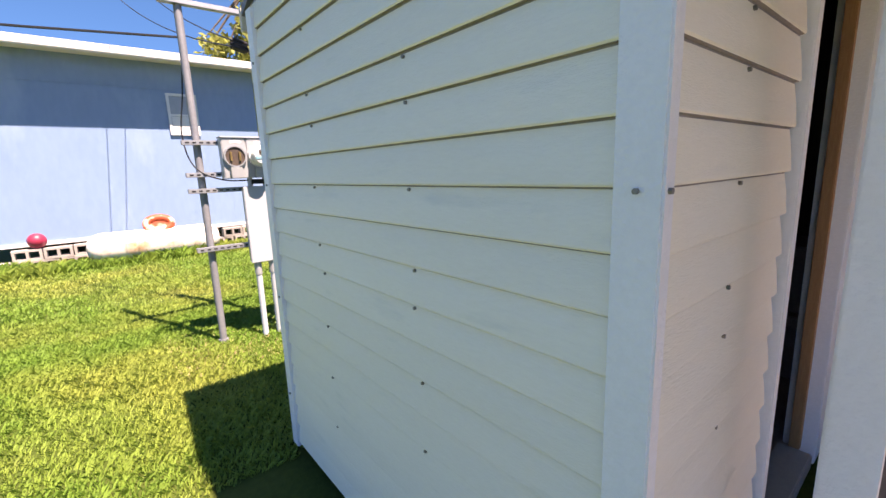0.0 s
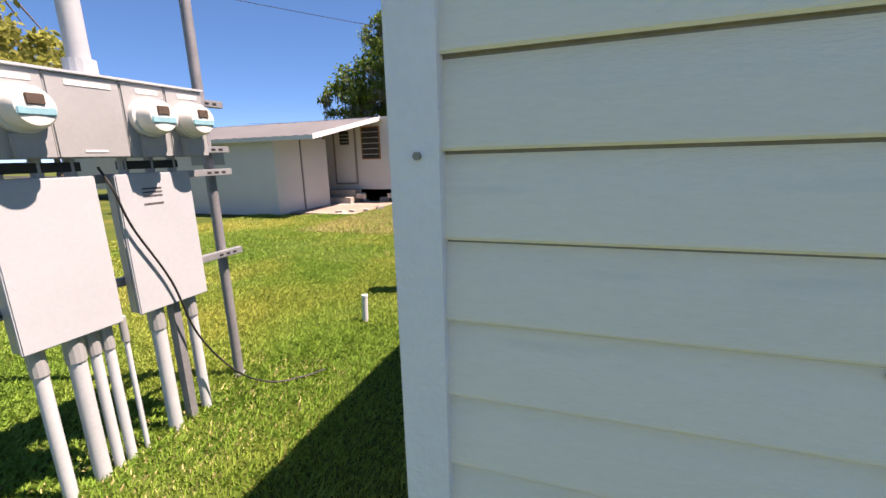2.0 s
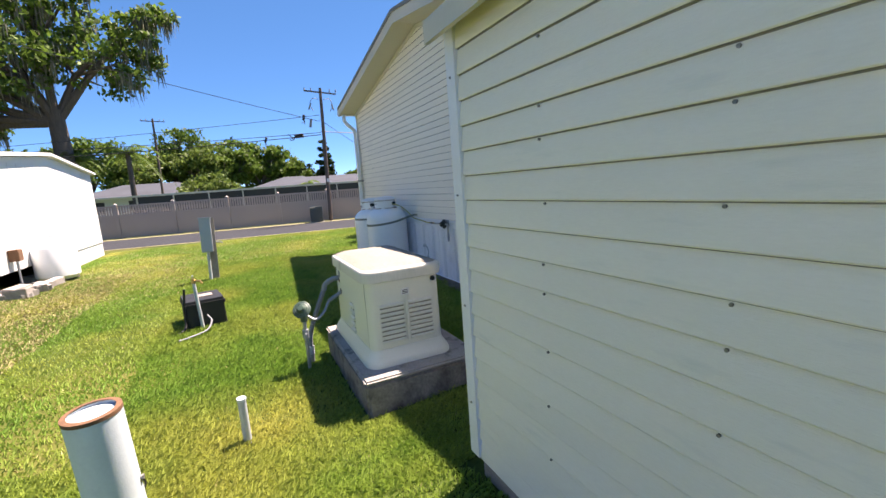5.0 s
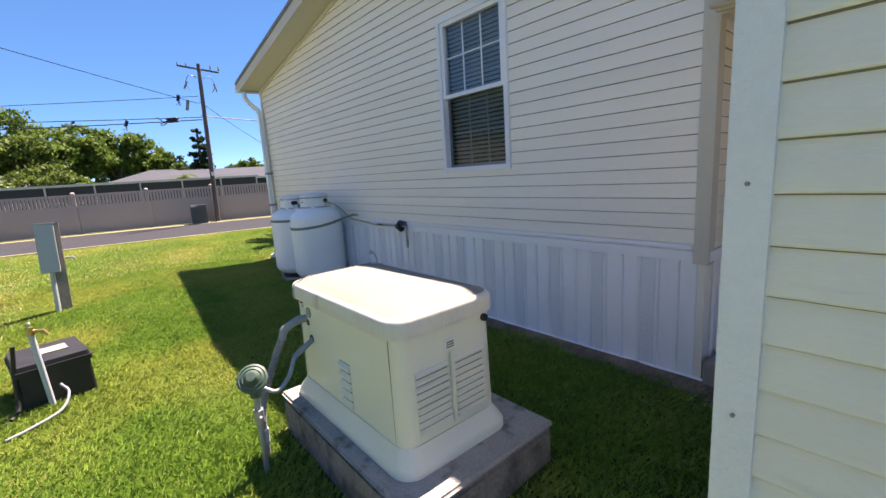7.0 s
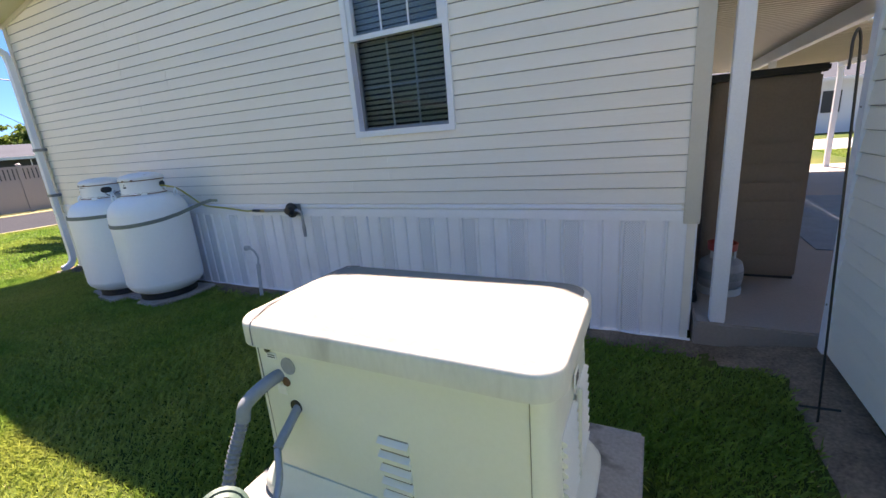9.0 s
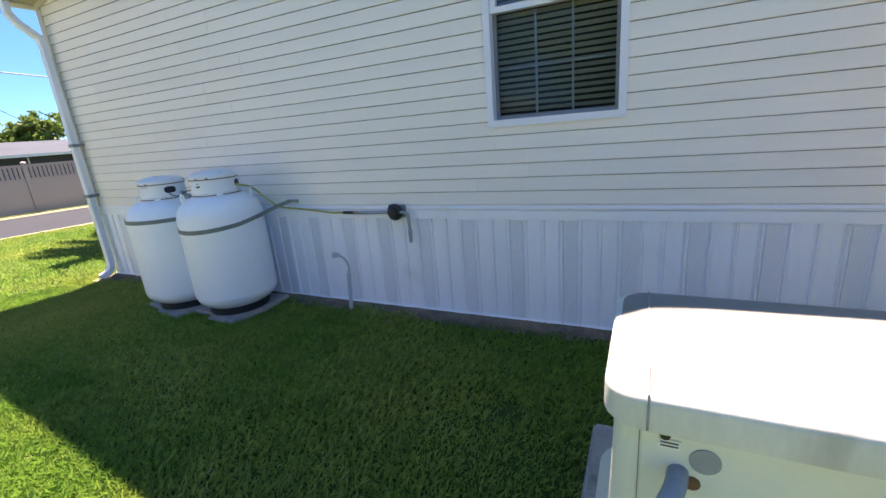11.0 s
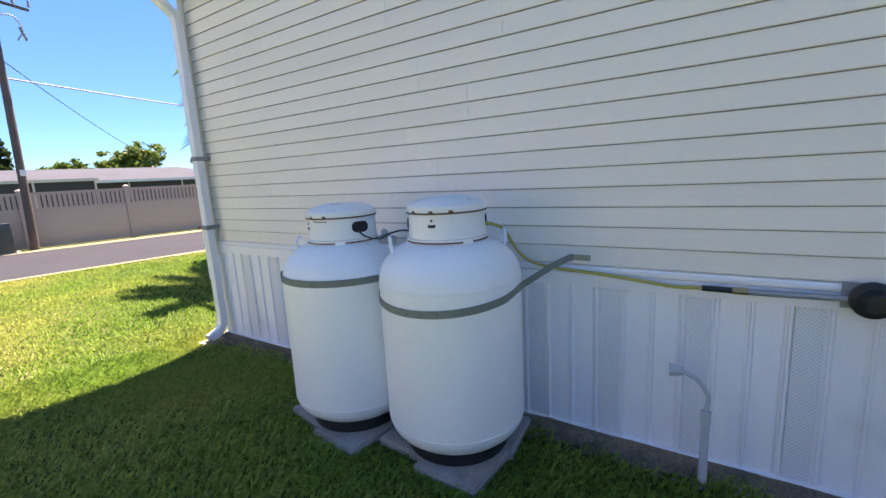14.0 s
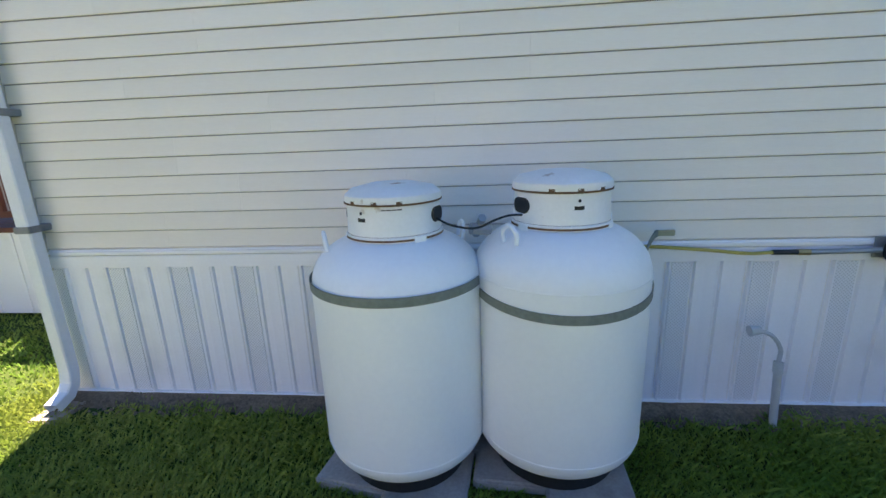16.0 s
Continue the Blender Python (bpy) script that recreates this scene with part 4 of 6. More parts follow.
def louvre(name, at, width, height, n, turn, parent, tilt):
    me = finish(poly_prism(bmesh.new(), [(0, 0), (-0.014, 0.004), (-0.016, height / n * 0.42), (0, height / n * 0.72)], 0, -width / 2, width / 2), "louvre", "gen_body")
    bm = B((-width / 2 + 0.004, -0.001, 0.002), (width / 2 - 0.004, 0.004, height - 0.01))
    base_m = Matrix.Translation(at) @ pose(0, 0, 0, 0, 0, turn) @ pose(0, 0, 0, -tilt)
    # plate coloured with the shade between the louvres
    rec = part("louvre_recess", bm, "louvre_gap", parent, "louvre gaps with their shade painted in", at=base_m)
    for i in range(n):
        ob = new("louvre", me)
        ob.parent = parent
        ob.matrix_local = base_m @ Matrix.Translation((0, 0, height / n * i))


louvre("l", (-0.5613, 0.118, 0.16), 0.20, 0.31, 9, -90, gen, 1.56)
louvre("l", (-0.5613, -0.118, 0.16), 0.20, 0.31, 9, -90, gen, 1.56)
louvre("l", (-0.05, 0.3049, 0.135), 0.115, 0.26, 5, 180, gen, 0.2)
part("latch_strip", B((-0.578, -0.012, 0.15), (-0.563, 0.012, 0.50), 0.005), "gen_body", gen)
lock = part("lock", T([(-0.550, -0.24, 0.60), (-0.566, -0.24, 0.60)], 0.019, 14), "black", gen, "black round lock")
part("warning_label", B((-0.562, -0.03, 0.51), (-0.5575, 0.035, 0.56)), "label", gen)
for i in range(3):
    part("print_bar", B((-0.5635, -0.022 + i * 0.001, 0.52 + i * 0.012), (-0.5622, 0.026, 0.526 + i * 0.012)), "ink", gen)
for sx in (0.475,):
    part("lid_joint", T([(sx, -0.322, 0.7235), (sx, -0.305, 0.730), (sx, -0.235, 0.7515), (sx, 0.235, 0.7515), (sx, 0.305, 0.730), (sx, 0.322, 0.7235), (sx, 0.3315, 0.70), (sx, 0.333, 0.64)], 0.0028, 6), "grime_shade", gen, "thin dirty lid joint")
part("decal", T([(0.355, 0.302, 0.565), (0.355, 0.3068, 0.565)], 0.032, 20), "conduit_grey", gen, "grey round cover")
part("knockout", T([(0.377, 0.302, 0.50), (0.377, 0.3072, 0.50)], 0.018, 16), "rust", gen, "open reddish knockout hole")
part("knockout", T([(0.352, 0.302, 0.405), (0.352, 0.3072, 0.405)], 0.026, 16), "black", gen, "black grommet")
part("warning_label", B((0.405, 0.303, 0.582), (0.45, 0.3066, 0.605)), "label", gen)
for i in range(2):
    part("print_bar", B((0.409, 0.3066, 0.587 + i * 0.009), (0.446, 0.3074, 0.591 + i * 0.009)), "ink", gen)
part("lock", T([(0.437, 0.302, 0.619), (0.437, 0.3135, 0.619)], 0.011, 12), "black", gen)
part("data_label", B((0.385, 0.303, 0.445), (0.425, 0.3066, 0.482)), "label", gen)
# conduit and gas line to the generator
cond = thing("electrical_conduit", "grey flexible conduit running from ground to generator", "conduit", (0, 0.1, 0))
part("elbow", T(curve((5.948, 2.27, 0.69), (5.96, 2.34, 0.685), (5.995, 2.41, 0.64), (6.005, 2.43, 0.58)), 0.024, 14), "conduit_grey", cond, smooth=True)
bm = bmesh.new()
cpts = curve((6.005, 2.43, 0.585), (6.03, 2.50, 0.42), (6.02, 2.59, 0.20), (6.01, 2.61, 0.03), n=22)
tube(bm, cpts, [0.019 if i % 2 else 0.023 for i in range(len(cpts))], 12)
part("flexible_tube", bm, "dark_galv", cond, "ribbed dark grey tube", smooth=False)
part("coupling", T([(6.01, 2.61, 0.06), (6.01, 2.61, -0.02)], 0.030, 14), "pvc_grey", cond)
part("stub", T([(6.01, 2.61, -0.02), (6.01, 2.61, -0.2)], 0.025, 12), "galv", cond)
gas = thing("gas_regulator", "green gas regulator on galvanised riser beside generator", "regulator", (0, 0.1, 0))
GX_, GY_ = 5.85, 2.66
part("riser", T([(GX_, GY_, -0.2), (GX_, GY_, 0.38)], 0.017, 12), "galv", gas)
part("valve", T([(GX_, GY_, 0.20), (GX_, GY_, 0.28)], 0.028, 8), "galv", gas)
part("valve_handle", B((GX_ - 0.045, GY_ - 0.008, 0.235), (GX_ - 0.02, GY_ + 0.008, 0.25), 0.003), "galv", gas)
RG = Matrix.Translation((GX_ - 0.02, GY_ + 0.01, 0.475)) @ Vector((-0.72, 0.30, 0.62)).to_track_quat("Z", "Y").to_matrix().to_4x4()
part("diaphragm_case", lathe(bmesh.new(), [(0, -0.03), (0.03, -0.03), (0.062, -0.012), (0.08, -0.006), (0.08, 0.008), (0.069, 0.014), (0.065, 0.010), (0.05, 0.022), (0.046, 0.018), (0.03, 0.034), (0.025, 0.052), (0, 0.054)], 28), "reg_green", gas, "round green diaphragm case", smooth=True, at=RG)
part("inlet_body", T([(GX_, GY_, 0.36), (GX_, GY_, 0.44)], 0.03, 10), "reg_green", gas)
part("gas_pipe", T(curve((GX_ - 0.02, GY_ - 0.03, 0.41), (GX_ - 0.05, GY_ - 0.10, 0.37), (GX_ - 0.03, GY_ - 0.18, 0.42), (5.87, 2.42, 0.50)), 0.012, 10), "galv", gas, smooth=True)
part("fitting", T([(5.87, 2.42, 0.50), (5.889, 2.285, 0.568)], 0.017, 10), "conduit_grey", gas)

# ---- propane tanks ----
RT = 0.382
TBX, TBY, TAX, TAY = 9.78, 0.60, 10.505, 0.65


def propane_tank(at, turn, group, slot=100, holes=(28, 215)):
    tk = thing("propane_cylinder", "white upright propane tank with steel collar on pavers", "propane tank", Matrix.Translation(at) @ pose(0, 0, 0, 0, 0, turn), group)
    prof = [(RT * (1 - (1 - k / 10) ** 2.3) ** (1 / 2.3), 0.02 + 0.17 * k / 10) for k in range(11)]        # lower head
    prof += [(RT, 0.40), (RT, 0.62)] + [(RT * (1 - (k / 14) ** 2.4) ** (1 / 2.4), 0.85 + 0.235 * k / 14) for k in range(14)] + [(0, 1.086)]
    part("shell", lathe(bmesh.new(), prof, 56), "tank_white", tk, smooth=True)
    for z, r in ((0.178, RT), (0.875, RT)):
        part("weld_seam", lathe(bmesh.new(), [(r - 0.01, z - 0.006), (r + 0.0015, z - 0.003), (r + 0.0015, z + 0.003), (r - 0.01, z + 0.006)], 56), "tank_white", tk)
    part("foot_ring", lathe(bmesh.new(), [(0.27, 0.0), (0.285, 0.0), (0.285, 0.09), (0.27, 0.09), (0.27, 0.0)], 40), "black", tk, "black foot ring")
    part("collar", lathe(bmesh.new(), [(0.188, 1.064), (0.212, 1.062), (0.212, 1.079), (0.205, 1.084), (0.200, 1.209), (0.19, 1.209), (0.188, 1.064)], 44), "collar_white", tk, smooth=True)
    part("collar_joint", lathe(bmesh.new(), [(0.20, 1.077), (0.2062, 1.078), (0.2062, 1.084), (0.20, 1.085)], 44), "rust", tk, "dark rusty collar joint")
    cap = part("cap", lathe(bmesh.new(), [(0.19, 1.21), (0.207, 1.205), (0.21, 1.214), (0.207, 1.234), (0.18, 1.256), (0.10, 1.274), (0, 1.279)], 44), "collar_white", tk, "white domed cap with rusty rim", smooth=True)
    part("rust_line", lathe(bmesh.new(), [(0.205, 1.2005), (0.2112, 1.2015), (0.2112, 1.2075), (0.205, 1.2085)], 44), "rust", tk, "dark rusty line under the cap")
    part("rust_line", lathe(bmesh.new(), [(0.205, 1.064), (0.2130, 1.0655), (0.2130, 1.0735), (0.205, 1.075)], 44), "rust", tk, "dark rusty line at the collar foot")
    for a in (35, 150, 270):
        q = pose(0, 0, 0, 0, 0, a)
        part("collar_tab", B((0.205, -0.028, 1.055), (0.2145, 0.028, 1.079), 0.002, m=q), "tank_white", tk)
    part("cap_joint", lathe(bmesh.new(), [(0.198, 1.199), (0.2045, 1.2), (0.2045, 1.2055), (0.198, 1.206)], 44), "rust", tk)
    for a in (70, 100, 128, 250, 300):
        q = Matrix.Translation((0.205 * math.cos(radians(a)), 0.205 * math.sin(radians(a)), 1.212)) @ pose(0, 0, 0, 0, 0, a)
        part("notch", B((-0.002, -0.012, -0.010), (0.0045, 0.012, 0.006), m=q), "rust", cap)
    q = pose(0, 0, 0, 0, 0, slot)
    part("collar_slot", B((0.198, -0.02, 1.139), (0.2035, 0.02, 1.156), 0.002, m=q), "black", tk, "dark slot in collar")
    part("collar_hole", T([q @ Vector((0.197, 0.0, 1.174)), q @ Vector((0.2042, 0, 1.174))], 0.006, 10), "black", tk)
    for a in holes:
        q = pose(0, 0, 0, 0, 0, a)
        hole = bmesh.new()
        for k in (-1, 1):
            tube(hole, [q @ Vector((0.192, k * 0.022, 1.149)), q @ Vector((0.2048, k * 0.022, 1.149))], 0.030, 14)
        box(hole, (0.192, -0.022, 1.119), (0.2046, 0.022, 1.179), m=q)
        part("collar_opening", hole, "black", tk, "dark oval hand opening")
    for a in (0, 180):
        q = pose(0, 0, 0, 0, 0, a + 40)
        part("lifting_eye", T([q @ Vector(v) for v in curve((0.300, -0.035, 1.019), (0.305, -0.038, 1.064), (0.308, 0, 1.089), (0.305, 0.038, 1.064), (0.300, 0.035, 1.019), n=5)], 0.009, 8), "tank_white", tk, smooth=True)
    return tk


tankB = propane_tank((TBX, TBY, FOOT + 0.06), 0, "pair of propane tanks")
tankB.scale = (1, 1, 1.079)
tankA = propane_tank((TAX, TAY, FOOT + 0.06), -20, "pair of propane tanks", 81, (185, 10))
tankA.scale = (1, 1, 1.057)
# printed lines on tank A
for i in range(4):
    for j in range(5 - i % 2):
        a = radians(108 - j * 6)
        q = Matrix.Translation((TAX + 0.2055 * math.cos(a), TAY + 0.2055 * math.sin(a), FOOT + 0.06 + 1.232 - i * 0.0148)) @ pose(0, 0, 0, 0, 0, math.degrees(a))
        b_ = part("print_bar", B((-0.004, -0.009, -0.002), (0.0005, 0.009, 0.002)), "ink", None, "faded dark printed line")
        b_.matrix_world = q
        b_.parent = tankA
        b_.matrix_parent_inverse = tankA.matrix_world.inverted()
for (tx, ty), n_, nm in (((TBX, TBY), 3, "B"), ((TAX, TAY), 2, "A")):
    for k in range(n_ + 1):
        a = radians(20 + k * 105)
        pv = thing("paver_stone", "grey weathered concrete paver under the propane tank", "paver", Matrix.Translation((tx + 0.21 * math.cos(a), ty + 0.20 * math.sin(a), FOOT + 0.03)) @ pose(0, 0, 0, 0, 0, random.uniform(-18, 18)), "pavers under the tanks")
        top = 0.03
        part("stone", B((-0.19, -0.19, -0.03), (0.19, 0.19, top - 0.002 * k - 0.001), 0.012), "concrete", pv)
strap = thing("tie_down_strap", "grey-green flat strap round the two propane tanks", "strap")


def band(bm, pts, h, th=0.004):
    """An upright flat strip along a line of points."""
    P = [Vector(p) for p in pts]
    prev = None
    for i, p in enumerate(P):
        d = (P[min(i + 1, len(P) - 1)] - P[max(i - 1, 0)])
        nrm = Vector((d.y, -d.x, 0)).normalized() * th
        upv = Vector((0, 0, h / 2))
        q = [bm.verts.new(c) for c in (p - upv, p + upv, p + upv + nrm, p - upv + nrm)]
        if prev:
            for k in range(4):
                bm.faces.new((prev[k], prev[(k + 1) % 4], q[(k + 1) % 4], q[k]))
        else:
            bm.faces.new(q)
        prev = q
    bm.faces.new(prev[::-1])
    return bm


ptsA = [(TAX + (RT + 0.002) * math.cos(radians(a)), TAY + (RT + 0.002) * math.sin(radians(a)), 0.905 + 0.00 * a) for a in range(-60, 165, 6)]
part("band", band(bmesh.new(), ptsA, 0.038), "strap", strap)
ptsB = [(TBX + (RT + 0.002) * math.cos(radians(a)), TBY + (RT + 0.002) * math.sin(radians(a)), 0.86 + (-0.045 if a > 0 else 0) * math.sin(radians(min(180, max(0, a))))) for a in range(10, 171, 6)]
part("band", band(bmesh.new(), ptsB + [(9.395, 0.52, 0.875), (9.30, 0.34, 0.94), (9.24, 0.25, 0.968), (9.22, 0.235, 0.972)], 0.038), "strap", strap)
part("end_tab", B((9.13, 0.215, 0.955), (9.23, 0.235, 0.985), 0.003), "strap_end", strap, "pale olive strap end")

# hoses, regulator and stub pipe
pig = thing("pigtail_hose", "thin black hose joining the two propane tanks", "hose", (0.03, 0, 0.0))
part("hose", T(curve((10.30, 0.71, 1.17), (10.22, 0.74, 1.135), (10.12, 0.74, 1.12), (10.04, 0.73, 1.15), (9.98, 0.71, 1.165), (9.92, 0.70, 1.165), n=8), 0.005, 8), "black", pig, smooth=True)
valve = thing("tank_valve", "grey brass valve and bracket between the tanks", "valve", (0.03, 0, 0.01))
part("body", T([(10.12, 0.62, 1.06), (10.09, 0.72, 1.15)], 0.018, 8), "galv", valve)
part("handle", T([(10.06, 0.66, 1.09), (10.14, 0.70, 1.10)], 0.026, 8), "galv", valve)
hose = thing("gas_hose", "yellow gas hose along the skirting rail", "hose")
part("hose", T(curve((9.60, 0.55, 1.20), (9.56, 0.38, 1.14), (9.54, 0.21, 0.98), (9.42, 0.195, 0.91), (9.10, 0.20, 0.882), (8.90, 0.195, 0.862), (8.74, 0.195, 0.846), (8.62, 0.195, 0.85), n=8), 0.009, 8), "yellow_hose", hose, smooth=True)
part("swivel", T([(8.62, 0.195, 0.85), (8.50, 0.195, 0.85)], 0.014, 8), "black", hose)
part("nut", T([(8.50, 0.195, 0.85), (8.44, 0.195, 0.849)], 0.016, 6), "brass", hose, "brass nut")
part("pipe", T([(8.44, 0.195, 0.849), (8.09, 0.20, 0.858)], 0.014, 10), "galv", hose, "grey steel pipe")
reg = thing("wall_regulator", "black round gas regulator mounted on the skirting rail", "regulator", (8.035, HY + 0.03, 0.862))
part("plate", B((-0.09, 0.0, -0.05), (0.09, 0.008, 0.06), 0.002), "galv", reg)
part("diaphragm_case", lathe(bmesh.new(), [(0, 0.0), (0.03, 0.0), (0.05, 0.03), (0.075, 0.04), (0.075, 0.055), (0.05, 0.065), (0.035, 0.11), (0, 0.115)], 24), "black", reg, smooth=True, at=pose(0, 0, 0.0, -90))
part("outlet", T([(-0.05, 0.05, 0.0), (-0.10, 0.05, 0.0), (-0.13, 0.05, -0.02), (-0.135, 0.05, -0.16)], 0.014, 10), "galv", reg)
part("vent_cap", T([(-0.135, 0.05, -0.16), (-0.135, 0.05, -0.27)], [0.02, 0.014], 10), "galv", reg)
stub = thing("cable_stub", "grey stub pipe with curved cable and connector", "pipe", (8.575, 0.34, -0.02))
part("pipe", T([(0, 0.01, -0.16), (0.0, -0.03, 0.26)], 0.019, 12), "pvc_grey", stub)
part("coupling", T([(0.0, -0.03, 0.24), (0, -0.035, 0.30)], 0.023, 12), "pvc_grey", stub)
part("cable", T(curve((0, -0.035, 0.30), (-0.005, -0.045, 0.37), (0.04, -0.05, 0.44), (0.11, -0.05, 0.475), n=6), 0.011, 8), "pvc_grey", stub, smooth=True)
part("connector", T([(0.105, -0.05, 0.475), (0.16, -0.05, 0.47)], [0.022, 0.03], 10), "pvc_grey", stub)
leaf_bm = bmesh.new()
lv = [leaf_bm.verts.new(v) for v in ((0, 0, 0.01), (0.04, 0.025, 0.035), (0.10, 0.01, 0.03), (0.05, -0.025, 0.02))]
leaf_bm.faces.new(lv)
dl = tagged(part("fallen_leaf", leaf_bm, "dry_leaf", at=(7.95, 0.56, -0.055)), "dry yellow leaf lying on the grass", "leaf")
dl.modifiers.new("thick", "SOLIDIFY").thickness = 0.002

# ---- side deck on the east ----
deck = thing("side_deck", "red-brown wooden deck with railing and white skirting", "deck", (0, 0, 0))
DX0, DX1, DY0, DY1 = HX1 + 0.03, 15.3, -4.2, -1.0
part("skirting", B((DX0, DY1 - 0.03, 0.0), (DX1, DY1, 0.80)), "skirt", deck, "white deck skirting")
part("skirting", B((DX1 - 0.03, DY0, 0.0), (DX1, DY1 - 0.031, 0.80)), "skirt", deck, "white deck skirting")
for k in range(7):
    part("rib", B((DX0 + 0.2 + k * 0.34, DY1 + 0.0005, 0.02), (DX0 + 0.225 + k * 0.34, DY1 + 0.012, 0.79)), "skirt", deck)
for k in range(16):
    y = DY0 + k * 0.2 + 0.01
    part("deck_board", B((DX0, y, 0.81), (DX1 + 0.04, y + 0.19, 0.85), 0.004), "deck_red", deck)
part("edge_board", B((DX0, DY1 - 0.02, 0.805), (DX1 + 0.05, DY1 + 0.03, 0.852), 0.004), "deck_red", deck)
for x in (DX1 - 0.05, DX0 + 0.06, (DX0 + DX1) / 2):
    part("post", B((x - 0.05, DY1 - 0.12, 0.853), (x + 0.05, DY1 - 0.02, 1.80), 0.005), "deck_red", deck)
part("rail", B((DX0, DY1 - 0.11, 1.70), (DX1, DY1 - 0.03, 1.745), 0.004), "deck_red", deck)
part("rail", B((DX0, DY1 - 0.09, 0.93), (DX1, DY1 - 0.05, 0.99), 0.004), "deck_red", deck)
bal = finish(B((-0.02, -0.02, 0.99), (0.02, 0.02, 1.70)), "baluster", "deck_red")
for k in range(19):
    ob = new("baluster", bal)
    ob.parent = deck
    ob.matrix_local = Matrix.Translation((DX0 + 0.17 + k * 0.115, DY1 - 0.07, 0))
for k in range(24):
    ob = new("baluster", bal)
    ob.parent = deck
    ob.matrix_local = Matrix.Translation((DX1 - 0.05, DY1 - 0.2 - k * 0.125, 0))
part("rail", B((DX1 - 0.09, DY0, 1.70), (DX1 - 0.01, DY1 - 0.121, 1.745), 0.004), "deck_red", deck)
cap_l = part("post_cap", loft(bmesh.new(), [(0.045, 0.045, 1.801), (0.075, 0.075, 1.83), (0.07, 0.07, 1.90)], 0.004), "black", deck, "black square post lamp", at=Matrix.Translation((DX1 - 0.05, DY1 - 0.07, 0)))


# ---- meter rack ----
rack = thing("meter_rack", "grey electric meter bank and panels on pipe posts", "meter rack", (0, 0, 0))
RY = 4.17
for x, top in ((0.64, 4.1), (2.06, 4.0)):
    part("post", T([(x, RY, -0.1), (x, RY, top)], 0.030, 14), "dark_galv", rack, "grey steel pipe post", smooth=True)
    part("post_collar", T([(x, RY, -0.02), (x, RY, 0.03)], 0.042, 14), "dark_galv", rack)
for z in (1.785, 1.52, 1.385, 0.88):
    bm = B((0.52, RY - 0.075, z - 0.02), (2.16, RY - 0.035, z + 0.02), 0.003)
    channel = part("strut_channel", bm, "galv", rack)
    for x in [0.56 + 0.052 * k for k in range(8)] + [1.99 + 0.052 * k for k in range(3)]:
        part("slot", B((x - 0.014, RY - 0.0765, z - 0.006), (x + 0.014, RY - 0.0745, z + 0.006)), "black", channel)
MX = (0.785, 0.98, 1.18, 1.47, 1.685, 1.905)
for i, (a, b) in enumerate(zip(MX, MX[1:])):
    sec = part("meter_section", B((a + 0.001, 3.975, 1.48), (b - 0.001, RY - 0.08, 1.82), 0.006), "meter_grey", rack, "grey steel meter housing")
    part("label_strip", B((a + 0.07, 3.9725, 1.775), (b - 0.04, 3.9745, 1.795)), "label", sec)
    c = ((a + b) / 2, 3.975, 1.665)
    if i == 2:
        part("label_strip", B((a + 0.1, 3.9725, 1.505), (b - 0.1, 3.9745, 1.513)), "label", sec)
        continue
    turn = pose(*c, 90)
    if i == 0:
        part("socket_ring", lathe(bmesh.new(), [(0.078, 0.0), (0.09, 0.0), (0.09, 0.022), (0.078, 0.022), (0.078, 0.0)], 32), "galv", sec, at=turn)
        part("socket", lathe(bmesh.new(), [(0, 0.001), (0.079, 0.001), (0.079, 0.012), (0, 0.012)], 32), "lcd", sec, "dark empty meter socket", at=turn)
        for s in (-1, 1):
            part("jaw", B((s * 0.035 - 0.008, -0.04, 0.012), (s * 0.035 + 0.008, 0.04, 0.03), 0.004), "brass", sec, at=turn)
    else:
        part("socket_ring", lathe(bmesh.new(), [(0.0, 0.0), (0.092, 0.0), (0.092, 0.03), (0.085, 0.035), (0, 0.035)], 32), "meter_face", sec, "pale meter ring", smooth=True, at=turn)
        mt = part("meter", lathe(bmesh.new(), [(0.0, 0.035), (0.08, 0.036), (0.078, 0.09), (0.066, 0.112), (0, 0.118)], 32), "meter_face", sec, "round pale electric meter", smooth=True, at=turn)
        part("display", B((-0.030, 0.008, 0.105), (0.030, 0.048, 0.121), 0.003), "lcd", mt)
        part("band", B((-0.062, -0.03, 0.095), (0.062, 0.0, 0.1185), 0.004), "meter_blue", mt)
    part("skirt_box", B((a + 0.05, 3.945, 1.482), (b - 0.05, 3.975, 1.575), 0.004), "meter_grey", sec)
part("top_lip", B((0.78, 3.965, 1.82), (1.91, RY - 0.07, 1.832), 0.002), "panel_grey", rack)
